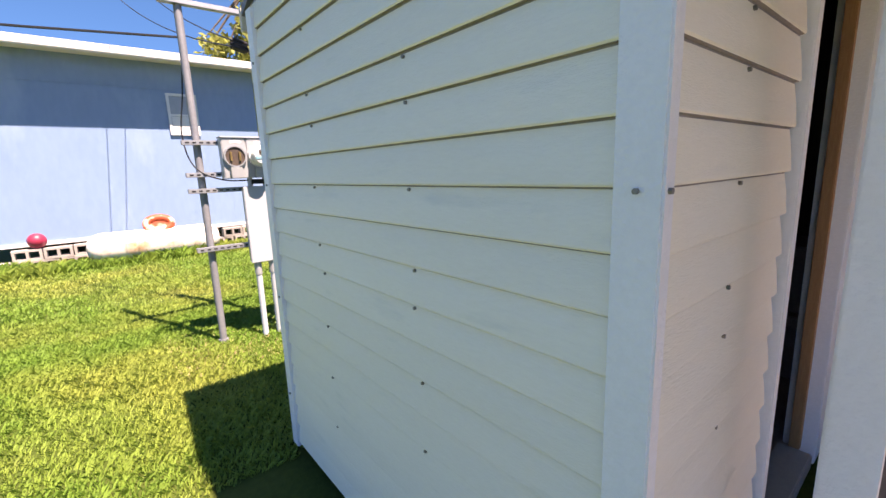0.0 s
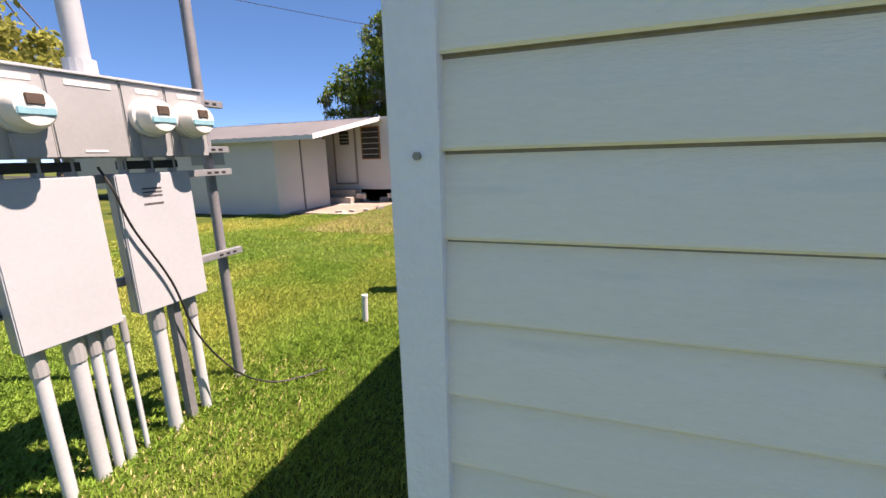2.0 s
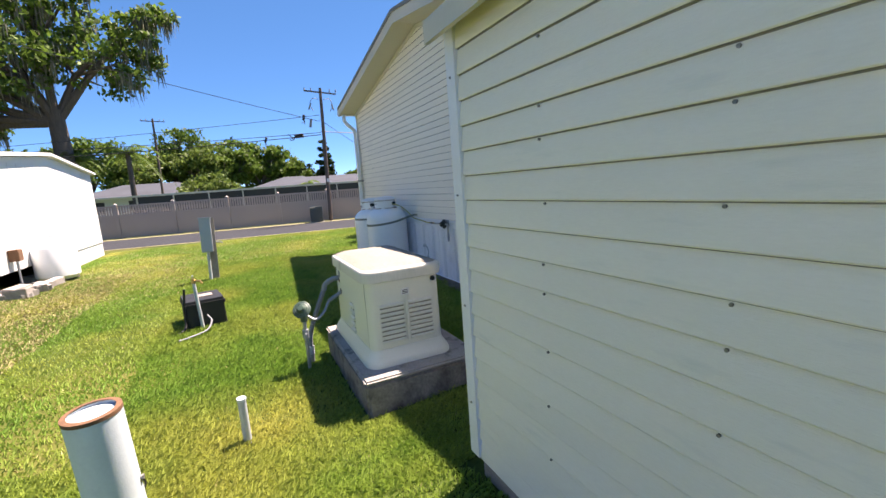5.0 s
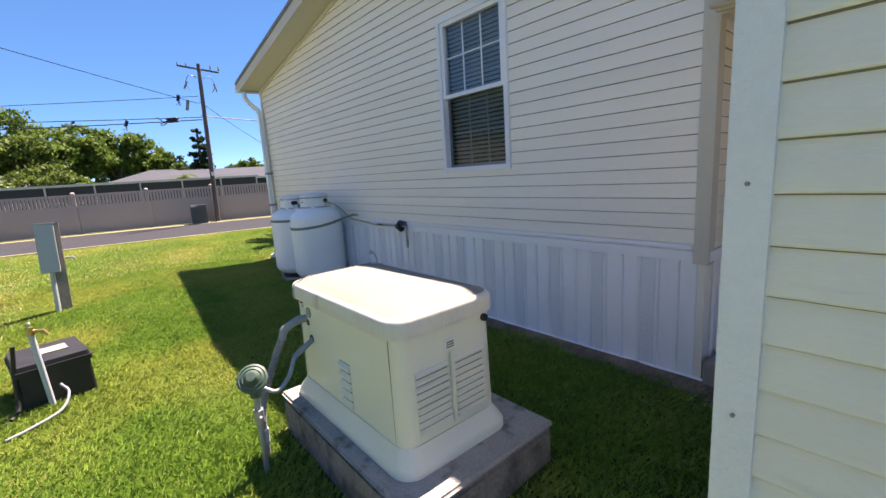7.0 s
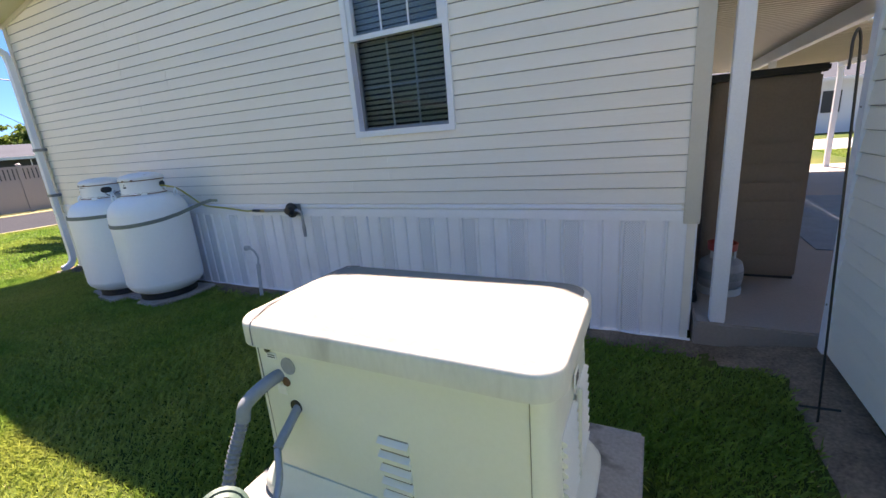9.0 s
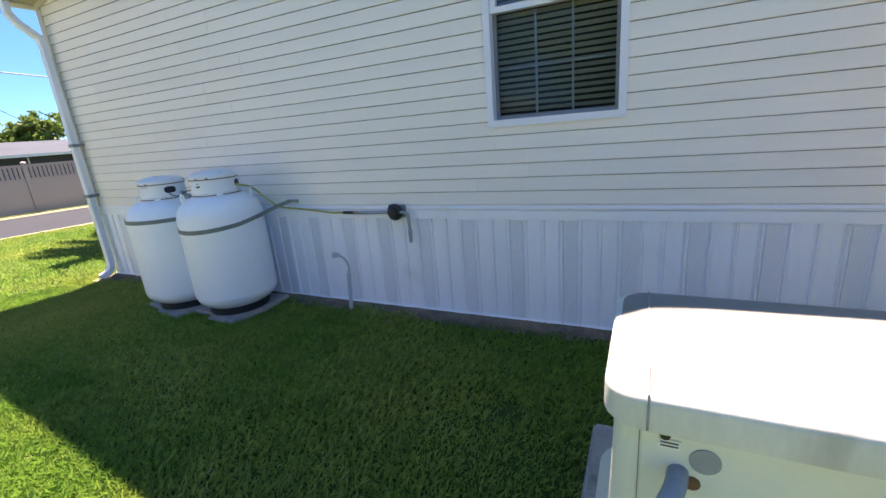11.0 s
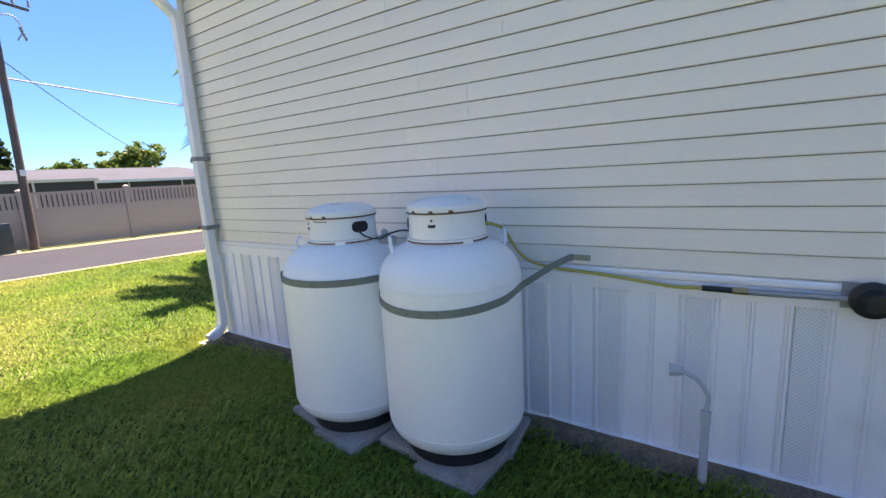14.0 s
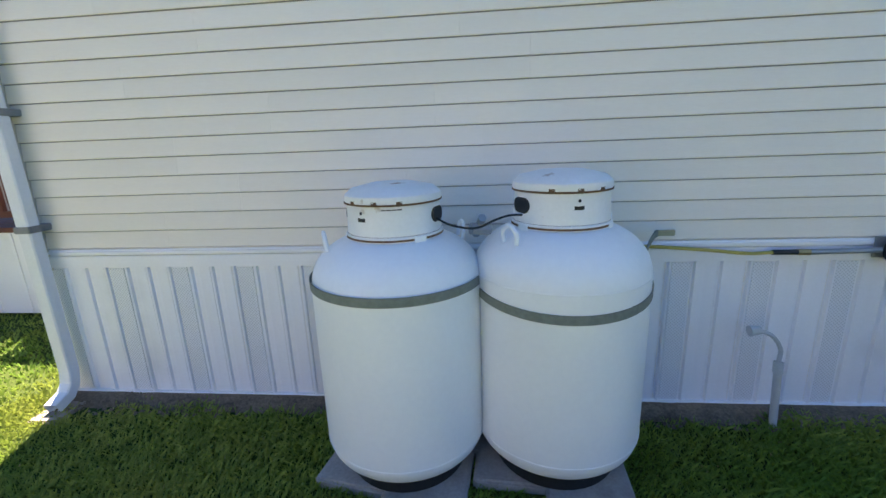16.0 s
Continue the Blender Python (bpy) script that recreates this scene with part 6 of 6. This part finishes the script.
def utility_pole(at, h, lean, big=True):
    up = thing("utility_pole", "dark weathered wooden utility pole with crossarm and insulators", "utility pole", Matrix.Translation(at) @ pose(0, 0, 0, *lean))
    part("pole", T([(0, 0, -0.5), (0, 0, h * 0.5), (0, 0, h)], [0.10, 0.09, 0.07], 12), "pole_wood", up, smooth=True)
    part("crossarm", B((-0.035, -0.82, h - 0.24), (0.035, 0.82, h - 0.18), 0.005, m=pose(0, 0, 0, 0, 0, 14)), "pole_wood", up)
    for s in (-0.76, -0.45, 0.45, 0.76):
        part("insulator", T([(0, s, h - 0.18), (0, s, h - 0.02)], [0.04, 0.025], 8), "galv", up)
    if big:
        for s in (-1, 1):
            part("cutout", T([(0, s * 0.5, h - 0.75), (0.05, s * 0.62, h - 1.05)], 0.035, 8), "dark_galv", up)
            part("bracket", T(curve((0, s * 0.12, h - 0.55), (0, s * 0.4, h - 0.5), (0, s * 0.55, h - 0.8), (0, s * 0.42, h - 1.1), n=4), 0.016, 6), "dark_galv", up)
        part("fuse", T([(0, 0.55, h - 1.5), (0.02, 0.62, h - 1.9)], 0.06, 8), "dark_galv", up)
        part("sign", B((-0.15, -0.06, 2.0), (-0.14, 0.06, 2.16)), "label", up)
    return up


utility_pole((PX, PY, 0), 6.6, (1.6, 0, 0))
utility_pole((43, 8.5, 0), 8.2, (1.5, 0, 0), False)


def wire(a, b, sag, r=0.012, name="overhead_wire"):
    th = thing(name, "thin dark overhead wire", "wire")
    a, b = Vector(a), Vector(b)
    part("wire", T([a.lerp(b, t) - Vector((0, 0, sag * 4 * t * (1 - t))) for t in np.linspace(0, 1, 17)], r, 5), "black", th)


wire((PX, PY, 5.0), (10, 22, 8.8), 0.3)
wire((PX, PY, 4.45), (40, 40, 5.6), 0.5, 0.015)
wire((PX, PY, 4.35), (36, 24, 4.6), 0.3, 0.02)
wire((PX, PY, 5.3), (38, 30, 4.9), 0.3, 0.012)
wire((PX, PY, 4.5), (27, -40, 4.6), 0.5, 0.02)
wire((PX, PY, 5.1), (34, -9, 2.9), 0.2, 0.012)
wire((1.385, 4.07, 4.75), (-9, 16, 7.5), 0.4, 0.014)
wire((0.64, 4.17, 2.62), (-14, 8.5, 3.9), 0.35, 0.010)
wire((1.385, 4.07, 4.6), (-6, 18, 7.0), 0.5, 0.014)
wire((1.10, 4.30, 2.64), (0.3, 14.0, 7.18), 0.5, 0.007)
wire((1.12, 4.30, 2.68), (0.88, 14.0, 7.65), 0.45, 0.007)


def splice(at, turn, tilt, n, size, label):
    """A clump of taped wire connectors hanging on the line."""
    rs = random.Random(n)
    sp = thing("wire_splice", label, "connector", Matrix.Translation(at) @ pose(0, 0, 0, 0, tilt, turn))
    for k in range(n):
        y, z = (k % 2 - 0.5) * size * 0.5, (k // 2) * size * 0.42
        part("connector", T([(-size, y, z), (-size * 0.8, y, z + 0.003), (size * 0.8, y, z + 0.003), (size, y, z)],
                            [size * 0.12, size * 0.24, size * 0.22, size * 0.1], 10), "black", sp)
    for k in range(3):
        part("tail", T(curve((size * 0.6, 0, size * 0.3), (size * 1.5, rs.uniform(-1, 1) * size, size * rs.uniform(-0.4, 0.5)), (size * 2.2, rs.uniform(-1, 1) * size, size * rs.uniform(-0.8, 1.2)), n=5), size * 0.09, 6), "black", sp, smooth=True)


splice((1.11, 4.30, 2.62), 20, 8, 6, 0.075, "black taped connectors on the service wires by the rack")
splice((1.30, 4.34, 2.66), 50, -15, 4, 0.07, "black taped connectors on the service wires by the rack")


def on_wire(a, b, sag, t):
    return Vector(a).lerp(Vector(b), t) - Vector((0, 0, sag * 4 * t * (1 - t)))


splice(on_wire((PX, PY, 4.35), (36, 24, 4.6), 0.3, 0.10), 90, 70, 4, 0.13, "dark tangle of wire connectors hanging on the line")
splice(on_wire((PX, PY, 4.35), (36, 24, 4.6), 0.3, 0.04), 65, 4, 4, 0.22, "long dark splice case on the overhead cable")
splice(on_wire((PX, PY, 5.0), (10, 22, 8.8), 0.3, 0.035), 90, 80, 4, 0.13, "dark tangle of wire connectors hanging on the line")
part("rail", B((0.50, 4.12, 2.86), (1.75, 4.18, 2.90), 0.004), "galv", rack, "grey steel cross rail")

# ---- houses beyond the fence ----
def far_house(at, turn, length, depth, wallh, roofh, wall, lanai=False):
    h = thing("far_house", "low single-storey house with grey roof beyond fence", "house", Matrix.Translation(at) @ pose(0, 0, 0, 0, 0, turn))
    part("wall", B((0, -length / 2, 0), (depth, length / 2, wallh)), wall, h)
    bm = bmesh.new()
    o = 0.5
    e = [bm.verts.new(v) for v in ((-o, -length / 2 - o, wallh), (depth + o, -length / 2 - o, wallh), (depth + o, length / 2 + o, wallh), (-o, length / 2 + o, wallh))]
    r = [bm.verts.new(v) for v in ((depth / 2, -length / 2 + depth / 3, wallh + roofh), (depth / 2, length / 2 - depth / 3, wallh + roofh))]
    bm.faces.new(e[::-1])
    bm.faces.new((e[0], e[1], r[0]))
    bm.faces.new((e[1], e[2], r[1], r[0]))
    bm.faces.new((e[2], e[3], r[1]))
    bm.faces.new((e[3], e[0], r[0], r[1]))
    part("roof", bm, "far_roof", h)
    part("fascia", B((-o - 0.03, -length / 2 - o, wallh - 0.12), (-o, length / 2 + o, wallh + 0.03)), "white_paint", h)
    n = int(length // 2.6)
    for k in range(n):
        y = -length / 2 + (k + 0.5) * length / n
        w_ = part("window", B((-0.04, y - 0.75, 0.95), (-0.005, y + 0.75, 1.95)), "far_dark", h)
        part("frame", B((-0.05, y - 0.03, 0.95), (-0.041, y + 0.03, 1.95)), "white_paint", w_)
    return h


far_house((38, -7.5, 0), -8, 17, 9, 2.1, 0.9, "far_dark")
far_house((42, -1.6, 0), -8, 7, 8, 2.1, 1.1, "far_wall")
far_house((48, 11, 0), -8, 10, 8, 2.3, 1.2, "far_wall")
lan = thing("screen_enclosure", "dark screened pool enclosure with pale frame", "screen room", Matrix.Translation((33, 0.0, 0)) @ pose(0, 0, 0, 0, 0, -9))
part("screen", B((0.05, -5.5, 0), (0.08, 9.0, 2.0)), "far_dark", lan)
part("roof_rail", B((-0.04, -5.6, 2.0), (0.12, 9.1, 2.12)), "soffit", lan)
for k in range(8):
    part("post", B((-0.04, -5.5 + k * 2.05, 0), (0.04, -5.43 + k * 2.05, 2.0)), "soffit", lan)

# far side of the carport: street, house
sh_ = far_house((0.5, -24, 0), -90, 14, 8, 2.5, 1.5, "white_paint")
tagged(part("road", B((-40, -19.5, -0.1), (30, -14.5, 0.012)), mat("pale_asphalt", (0.34, 0.33, 0.32), (0.28, 0.27, 0.265), 0.9, scale=0.8)), "pale street beyond the carport", "road", kind="structure")
pt = thing("potted_plant", "spiky green plant in dark pot on lawn", "plant", (0.55, -8.0, 0.1))
part("pot", lathe(bmesh.new(), [(0, 0), (0.16, 0), (0.22, 0.32), (0.19, 0.32), (0, 0.28)], 16), "black", pt)
pv, pf = [], []
rng = np.random.default_rng(3)
for k in range(60):
    a, el = rng.uniform(0, 6.28), rng.uniform(0.4, 1.4)
    d = np.array([math.cos(a) * math.cos(el), math.sin(a) * math.cos(el), math.sin(el)])
    s = np.array([-math.sin(a), math.cos(a), 0]) * 0.025
    b0 = np.array([0, 0, 0.3])
    i = len(pv)
    pv += [b0 - s, b0 + s, b0 + d * 0.5]
    pf.append((i, i + 1, i + 2))
soup("leaves", pv, pf, "leaf_light", pt)


# ---- trees ----
def tree(name, label, at, h, trunk_r, crowns, leaf, n, leafmat, trunk_h=0.45, seed=1, moss=0, droop=0.0, flat=0.75, clump=0.9):
    """Tapered trunk, limbs to each crown lobe, and many small leaves in uneven clumps."""
    rng = np.random.default_rng(seed)
    tr = thing(name, label, "tree", at)
    bm = bmesh.new()
    top = Vector((0, 0, h * trunk_h))
    tube(bm, [(0, 0, -0.3), (trunk_r * 0.3, 0, h * trunk_h * 0.5), top], [trunk_r * 1.25, trunk_r * 0.9, trunk_r * 0.75], 12)
    for (cx, cy, cz, r) in crowns:
        mid_ = top.lerp(Vector((cx, cy, cz)), 0.5) + Vector((0, 0, r * 0.15))
        tube(bm, [top - Vector((0, 0, h * 0.05)), mid_, (cx, cy, cz)], [trunk_r * 0.5, trunk_r * 0.3, trunk_r * 0.1], 8)
        for k in range(4):
            d = Vector(rng.normal(size=3)).normalized() * r * 0.8
            tube(bm, [mid_, mid_.lerp(Vector((cx, cy, cz)) + d, 0.6), Vector((cx, cy, cz)) + d], [trunk_r * 0.2, trunk_r * 0.12, trunk_r * 0.04], 6)
    part("trunk", bm, "bark", tr, smooth=True)
    vol = np.array([c[3] ** 2 for c in crowns])
    V, hang = [], []
    for (cx, cy, cz, r), cnt in zip(crowns, (n * vol / vol.sum()).astype(int)):
        nc = max(6, int(cnt / 45))
        u = rng.normal(size=(nc, 3))
        u /= np.linalg.norm(u, axis=1)[:, None]
        rad = r * (0.45 + 0.6 * rng.random(nc) ** 0.6)
        cen = u * rad[:, None] * np.array([1, 1, flat]) + np.array([cx, cy, cz])
        pick = rng.integers(0, nc, cnt)
        p = cen[pick] + rng.normal(size=(cnt, 3)) * np.array([1, 1, 0.55]) * r * 0.16 * clump
        p[:, 2] -= droop * rng.random(cnt) ** 2
        a = rng.normal(size=(cnt, 3))
        a /= np.linalg.norm(a, axis=1)[:, None]
        b = np.cross(a, rng.normal(size=(cnt, 3)))
        b /= np.linalg.norm(b, axis=1)[:, None]
        s = leaf * (0.6 + 0.8 * rng.random(cnt))[:, None]
        V.append(np.stack([p - a * s, p + b * s * 0.5, p + a * s, p - b * s * 0.5], 1).reshape(-1, 3))
        if moss:
            hang.append(cen[rng.integers(0, nc, int(moss))])
    V = np.concatenate(V)
    soup("crown", V, np.arange(len(V)).reshape(-1, 4), leafmat, tr)
    if moss:
        H_ = np.concatenate(hang)
        P_ = np.repeat(H_, 14, 0) + rng.normal(size=(len(H_) * 14, 3)) * np.array([0.22, 0.22, 0.15])
        L_ = (0.5 + 1.0 * rng.random(len(P_)))[:, None]
        a = rng.uniform(0, 6.28, len(P_))
        s = np.stack([np.cos(a), np.sin(a), 0 * a], 1) * 0.05
        dn = np.array([0, 0, -1.0]) + rng.normal(size=(len(P_), 3)) * 0.08
        W = np.stack([P_ - s, P_ + s, P_ + dn * L_], 1).reshape(-1, 3)
        soup("moss", W, np.arange(len(W)).reshape(-1, 3), "moss", tr)
    return tr


tree("oak_tree", "large live oak hung with grey moss beyond the street", (35.5, 12.2, 0), 15, 0.55,
     [(0, -2.6, 10.6, 2.8), (-1.5, 1.9, 10.0, 3.4), (-0.5, 5.4, 8.6, 3.6), (0, 8.9, 7.800000000000001, 3.2), (-1, 2.9, 12.9, 3.0), (0, -5.0, 12.200000000000001, 2.2), (1, 6.9, 11.4, 2.8), (0, 11.4, 6.2, 2.6), (-1, -0.1, 13.9, 2.6), (1, 4.9, 5.6000000000000005, 2.2), (1, 8.9, 5.0, 2.2)],
     0.18, 26000, "leaf_oak", 0.5, seed=5, moss=30, clump=0.75)
for k, (x, y, h, r, m_, sd) in enumerate(((68, 19, 10.5, 4.2, "leaf_oak", 1), (70, 14.5, 9.5, 4.0, "leaf_light", 2), (69, 10, 11.5, 4.4, "leaf_oak", 3), (72, 5.5, 10.5, 4.2, "leaf_light", 4),
                                         (70, 1.5, 11, 4.2, "leaf_oak", 6), (74, -2.5, 9, 3.6, "leaf_light", 7), (76, -6, 7, 3.0, "leaf_dark", 8), (72, -16.5, 6.0, 2.6, "leaf_oak", 9), (66, -20.5, 7.5, 3.0, "leaf_light", 10),
                                         (66, 7.5, 8.5, 3.4, "leaf_light", 20), (67, 3.5, 8, 3.2, "leaf_oak", 21), (70, -0.5, 9.5, 3.4, "leaf_oak", 22), (73, -4.5, 7.5, 3.0, "leaf_oak", 23), (66, 12.5, 8, 3.4, "leaf_light", 24), (75, 25, 9, 4.2, "leaf_oak", 17), (80, 32, 9, 4.4, "leaf_light", 18), (82, -12, 5.5, 2.6, "leaf_oak", 19))):
    rr = random.Random(sd)
    tree("background_tree", "leafy green tree beyond the far houses", (x, y, 0), h, 0.3,
         [(rr.uniform(-1, 1), rr.uniform(-2.2, 2.2), h * rr.uniform(0.42, 0.78), r * rr.uniform(0.5, 0.8)) for _ in range(6)], 0.24, 5200, m_, 0.35, seed=sd)
tree("shrub", "rounded yellow-green shrub behind the fence", (36, 4.6, 0), 3.6, 0.12, [(0, 0, 2.2, 1.4), (0.3, 1.1, 2.0, 1.2), (0, -1.1, 1.9, 1.1)], 0.12, 6000, "leaf_light", 0.3, seed=12)
tree("conifer_tree", "dark narrow conifer beyond the far houses", (68, -9.6, 0), 9.5, 0.2, [(0, 0, 2.6 + k * 1.05, 1.7 - k * 0.2) for k in range(7)], 0.25, 5000, "leaf_dark", 0.9, seed=13, flat=0.5)
tree("cypress_tree", "tall feathery cypress behind the blue home", (7.8, 21.5, 0), 14, 0.35,
     [(0, 0, 3.5 + k * 1.05, 2.6 - k * 0.16) for k in range(11)] + [(2.2, 0, 5.5, 1.6), (-2.2, 0, 7, 1.6), (1.6, 0, 9, 1.4)], 0.15, 19000, "leaf_cypress", 0.9, seed=14, flat=0.45, droop=0.5)
tree("background_tree", "leafy green tree beyond the far houses", (10, 62, 0), 8, 0.3, [(0, 0, 5, 3), (3, 0, 4.5, 2.5), (-3, 0, 4.5, 2.6)], 0.25, 5000, "leaf_oak", 0.35, seed=15)
tree("background_tree", "leafy green tree beyond the far houses", (26, 50, 0), 6.5, 0.3, [(0, 0, 4.4, 2.2), (2, 1, 4.0, 1.9)], 0.25, 4000, "leaf_dark", 0.35, seed=16)


def palm(at, h, n, spread, seed, leaflets=24):
    rng = np.random.default_rng(seed)
    pm = thing("palm_tree", "palm tree with drooping fronds behind the fence", "palm", at)
    part("trunk", T([(0, 0, -0.2), (0.1, 0.05, h * 0.5), (0, 0, h)], [0.2, 0.16, 0.14], 10), "bark", pm, smooth=True)
    V = []
    for k in range(n):
        a = 2 * math.pi * k / n + rng.uniform(-0.2, 0.2)
        el = rng.uniform(-0.2, 1.2)
        for j in range(leaflets):
            t = j / (leaflets - 1)
            o = np.array([math.cos(a), math.sin(a), 0]) * spread * t * math.cos(el * 0.6) + np.array([0, 0, spread * (t * math.sin(el) - 0.9 * t * t) + h])
            sd = np.array([-math.sin(a), math.cos(a), -0.5])
            for s in (-1, 1):
                tip = o + sd * s * 0.35 * (1 - 0.6 * t) + np.array([math.cos(a), math.sin(a), 0]) * 0.25
                if s < 0:
                    tip[2] = o[2] - 0.18
                V += [o, o + np.array([math.cos(a), math.sin(a), 0]) * 0.05, tip]
    soup("fronds", np.array(V), np.arange(len(V)).reshape(-1, 3), "leaf_oak", pm)


palm((36.5, 9.18, 0), 5.0, 22, 2.0, 1, 40)
palm((36.0, 11.94, 0), 4.6, 24, 1.9, 2, 34)
palm((15.4, -3.5, 0), 4.4, 44, 2.15, 5, 60)
palm((35.5, -1.8, 0), 2.2, 14, 1.1, 3)
palm((34.5, 3.6, 0), 2.0, 12, 1.0, 4)

# ---- grass ----
rng = np.random.default_rng(11)


def lawn_ok(x, y):
    ok = ~((x > SX0 - 0.02) & (x < SX1 + 0.02) & (y > SY0 - 0.3) & (y < SY1 + 0.01))
    edge = HY + 0.12 + 0.14 * rng.random(len(x)) + 0.05 * np.sin(x * 5.1) + 0.04 * np.sin(x * 13.0 + 1)
    ok &= ~((x > HX0 - 0.6) & (x < HX1 + 0.05) & (y < edge))
    ok &= ~((x > 4.70) & (x < 6.24) & (y > 1.54) & (y < 2.54))
    ok &= ~((x > 3.7) & (x < np.where(y < 0.5, 4.4, 4.0) + 0.1 * rng.random(len(x))) & (y < 1.6))
    ok &= ~((x > 3.7) & (x < 3.92) & (y < 2.2))
    ok &= ~(((x - TBX) ** 2 + (y - TBY) ** 2 < 0.32 ** 2) | ((x - TAX) ** 2 + (y - TAY) ** 2 < 0.32 ** 2))
    ok &= ~((x < 4.5) & (y < 0.22) & (x > 0.2))
    ok &= ~((x > 9.35) & (x < 12.4) & (y > 7.75) & (y < 9.7))
    ok &= ~((x > 12.2) & (y > 7.1))
    ok &= ~((x > 19.0 + 0.2 * y - 0.25) & (x > 15))
    ok &= (x - 6.71) ** 2 / 0.012 + (y - 1.36) ** 2 / 0.016 > rng.random(len(x)) * 1.4
    return ok


def blades(name, x0, x1, y0, y1, n, lo, hi, width, material="blade", label="mown green lawn grass blades"):
    x, y = rng.uniform(x0, x1, n), rng.uniform(y0, y1, n)
    k = lawn_ok(x, y)
    x, y = x[k], y[k]
    n = len(x)
    z = ground_z(x, y) - 0.012
    patch = 0.95 + 0.22 * np.sin(x * 2.3 + np.sin(y * 3.1)) * np.sin(y * 2.7 + 0.6 * np.sin(x * 1.9))
    h = rng.uniform(lo, hi, n) * patch
    a = rng.uniform(0, 2 * np.pi, n)
    lean = rng.uniform(0.25, 1.1, n) * h
    sx, sy = -np.sin(a) * width * 0.5, np.cos(a) * width * 0.5
    b0 = np.stack([x - sx, y - sy, z], 1)
    b1 = np.stack([x + sx, y + sy, z], 1)
    m0 = np.stack([x + np.cos(a) * lean * 0.4 + sx * 0.8, y + np.sin(a) * lean * 0.4 + sy * 0.8, z + h * 0.7], 1)
    tp = np.stack([x + np.cos(a) * lean, y + np.sin(a) * lean, z + h], 1)
    V = np.stack([b0, b1, m0, tp], 1).reshape(-1, 3)
    ob = soup(name, V, np.arange(len(V)).reshape(-1, 4), material)
    tagged(ob, label, "grass", kind="stuff")
    return ob


blades("grass", -2.5, 5.0, 2.1, 6.0, 190000, 0.03, 0.062, 0.0075)
blades("grass", 3.9, 13.2, 0.2, 4.2, 330000, 0.03, 0.062, 0.0075)
blades("grass", -5.0, 13.0, 4.2, 8.2, 170000, 0.03, 0.06, 0.011)
blades("grass", -5.0, 9.0, 8.2, 10.6, 60000, 0.03, 0.065, 0.013)
blades("grass", 13.0, 19.2, -7.0, 7.2, 130000, 0.03, 0.06, 0.018)
blades("grass", 9.0, 20.4, 7.2, 9.0, 24000, 0.03, 0.06, 0.018)
blades("grass", -3.0, 4.4, -14.4, -9.6, 24000, 0.03, 0.06, 0.02)
blades("grass", -12.0, -5.0, 2.0, 12.0, 20000, 0.03, 0.06, 0.03)
blades("tall_grass", -1.6, 3.6, 9.3, 10.2, 5000, 0.10, 0.24, 0.014)
blades("dry_grass", 7.0, 13.4, 5.4, 7.7, 40000, 0.03, 0.06, 0.012, "dry_blade", "dry straw-coloured grass near the patio")
blades("dry_grass", 11.0, 14.5, 4.4, 6.6, 16000, 0.02, 0.05, 0.012, "dry_blade", "dry straw-coloured grass near the patio")
blades("dry_grass", 10.0, 18.5, 1.5, 6.8, 30000, 0.02, 0.05, 0.014, "dry_blade", "dry straw-coloured grass towards the street")
blades("dry_grass", 0.2, 2.4, 3.5, 4.6, 5000, 0.02, 0.045, 0.007, "dry_blade", "dry straw-coloured grass round the meter rack")
blades("dry_grass", 3.8, 13.0, 0.3, 5.0, 9000, 0.02, 0.04, 0.006, "dry_blade", "scattered dry grass blades in the lawn")
blades("dry_grass", 6.58, 6.84, 1.22, 1.50, 600, 0.01, 0.03, 0.006, "dry_blade", "small patch of dead brown grass")
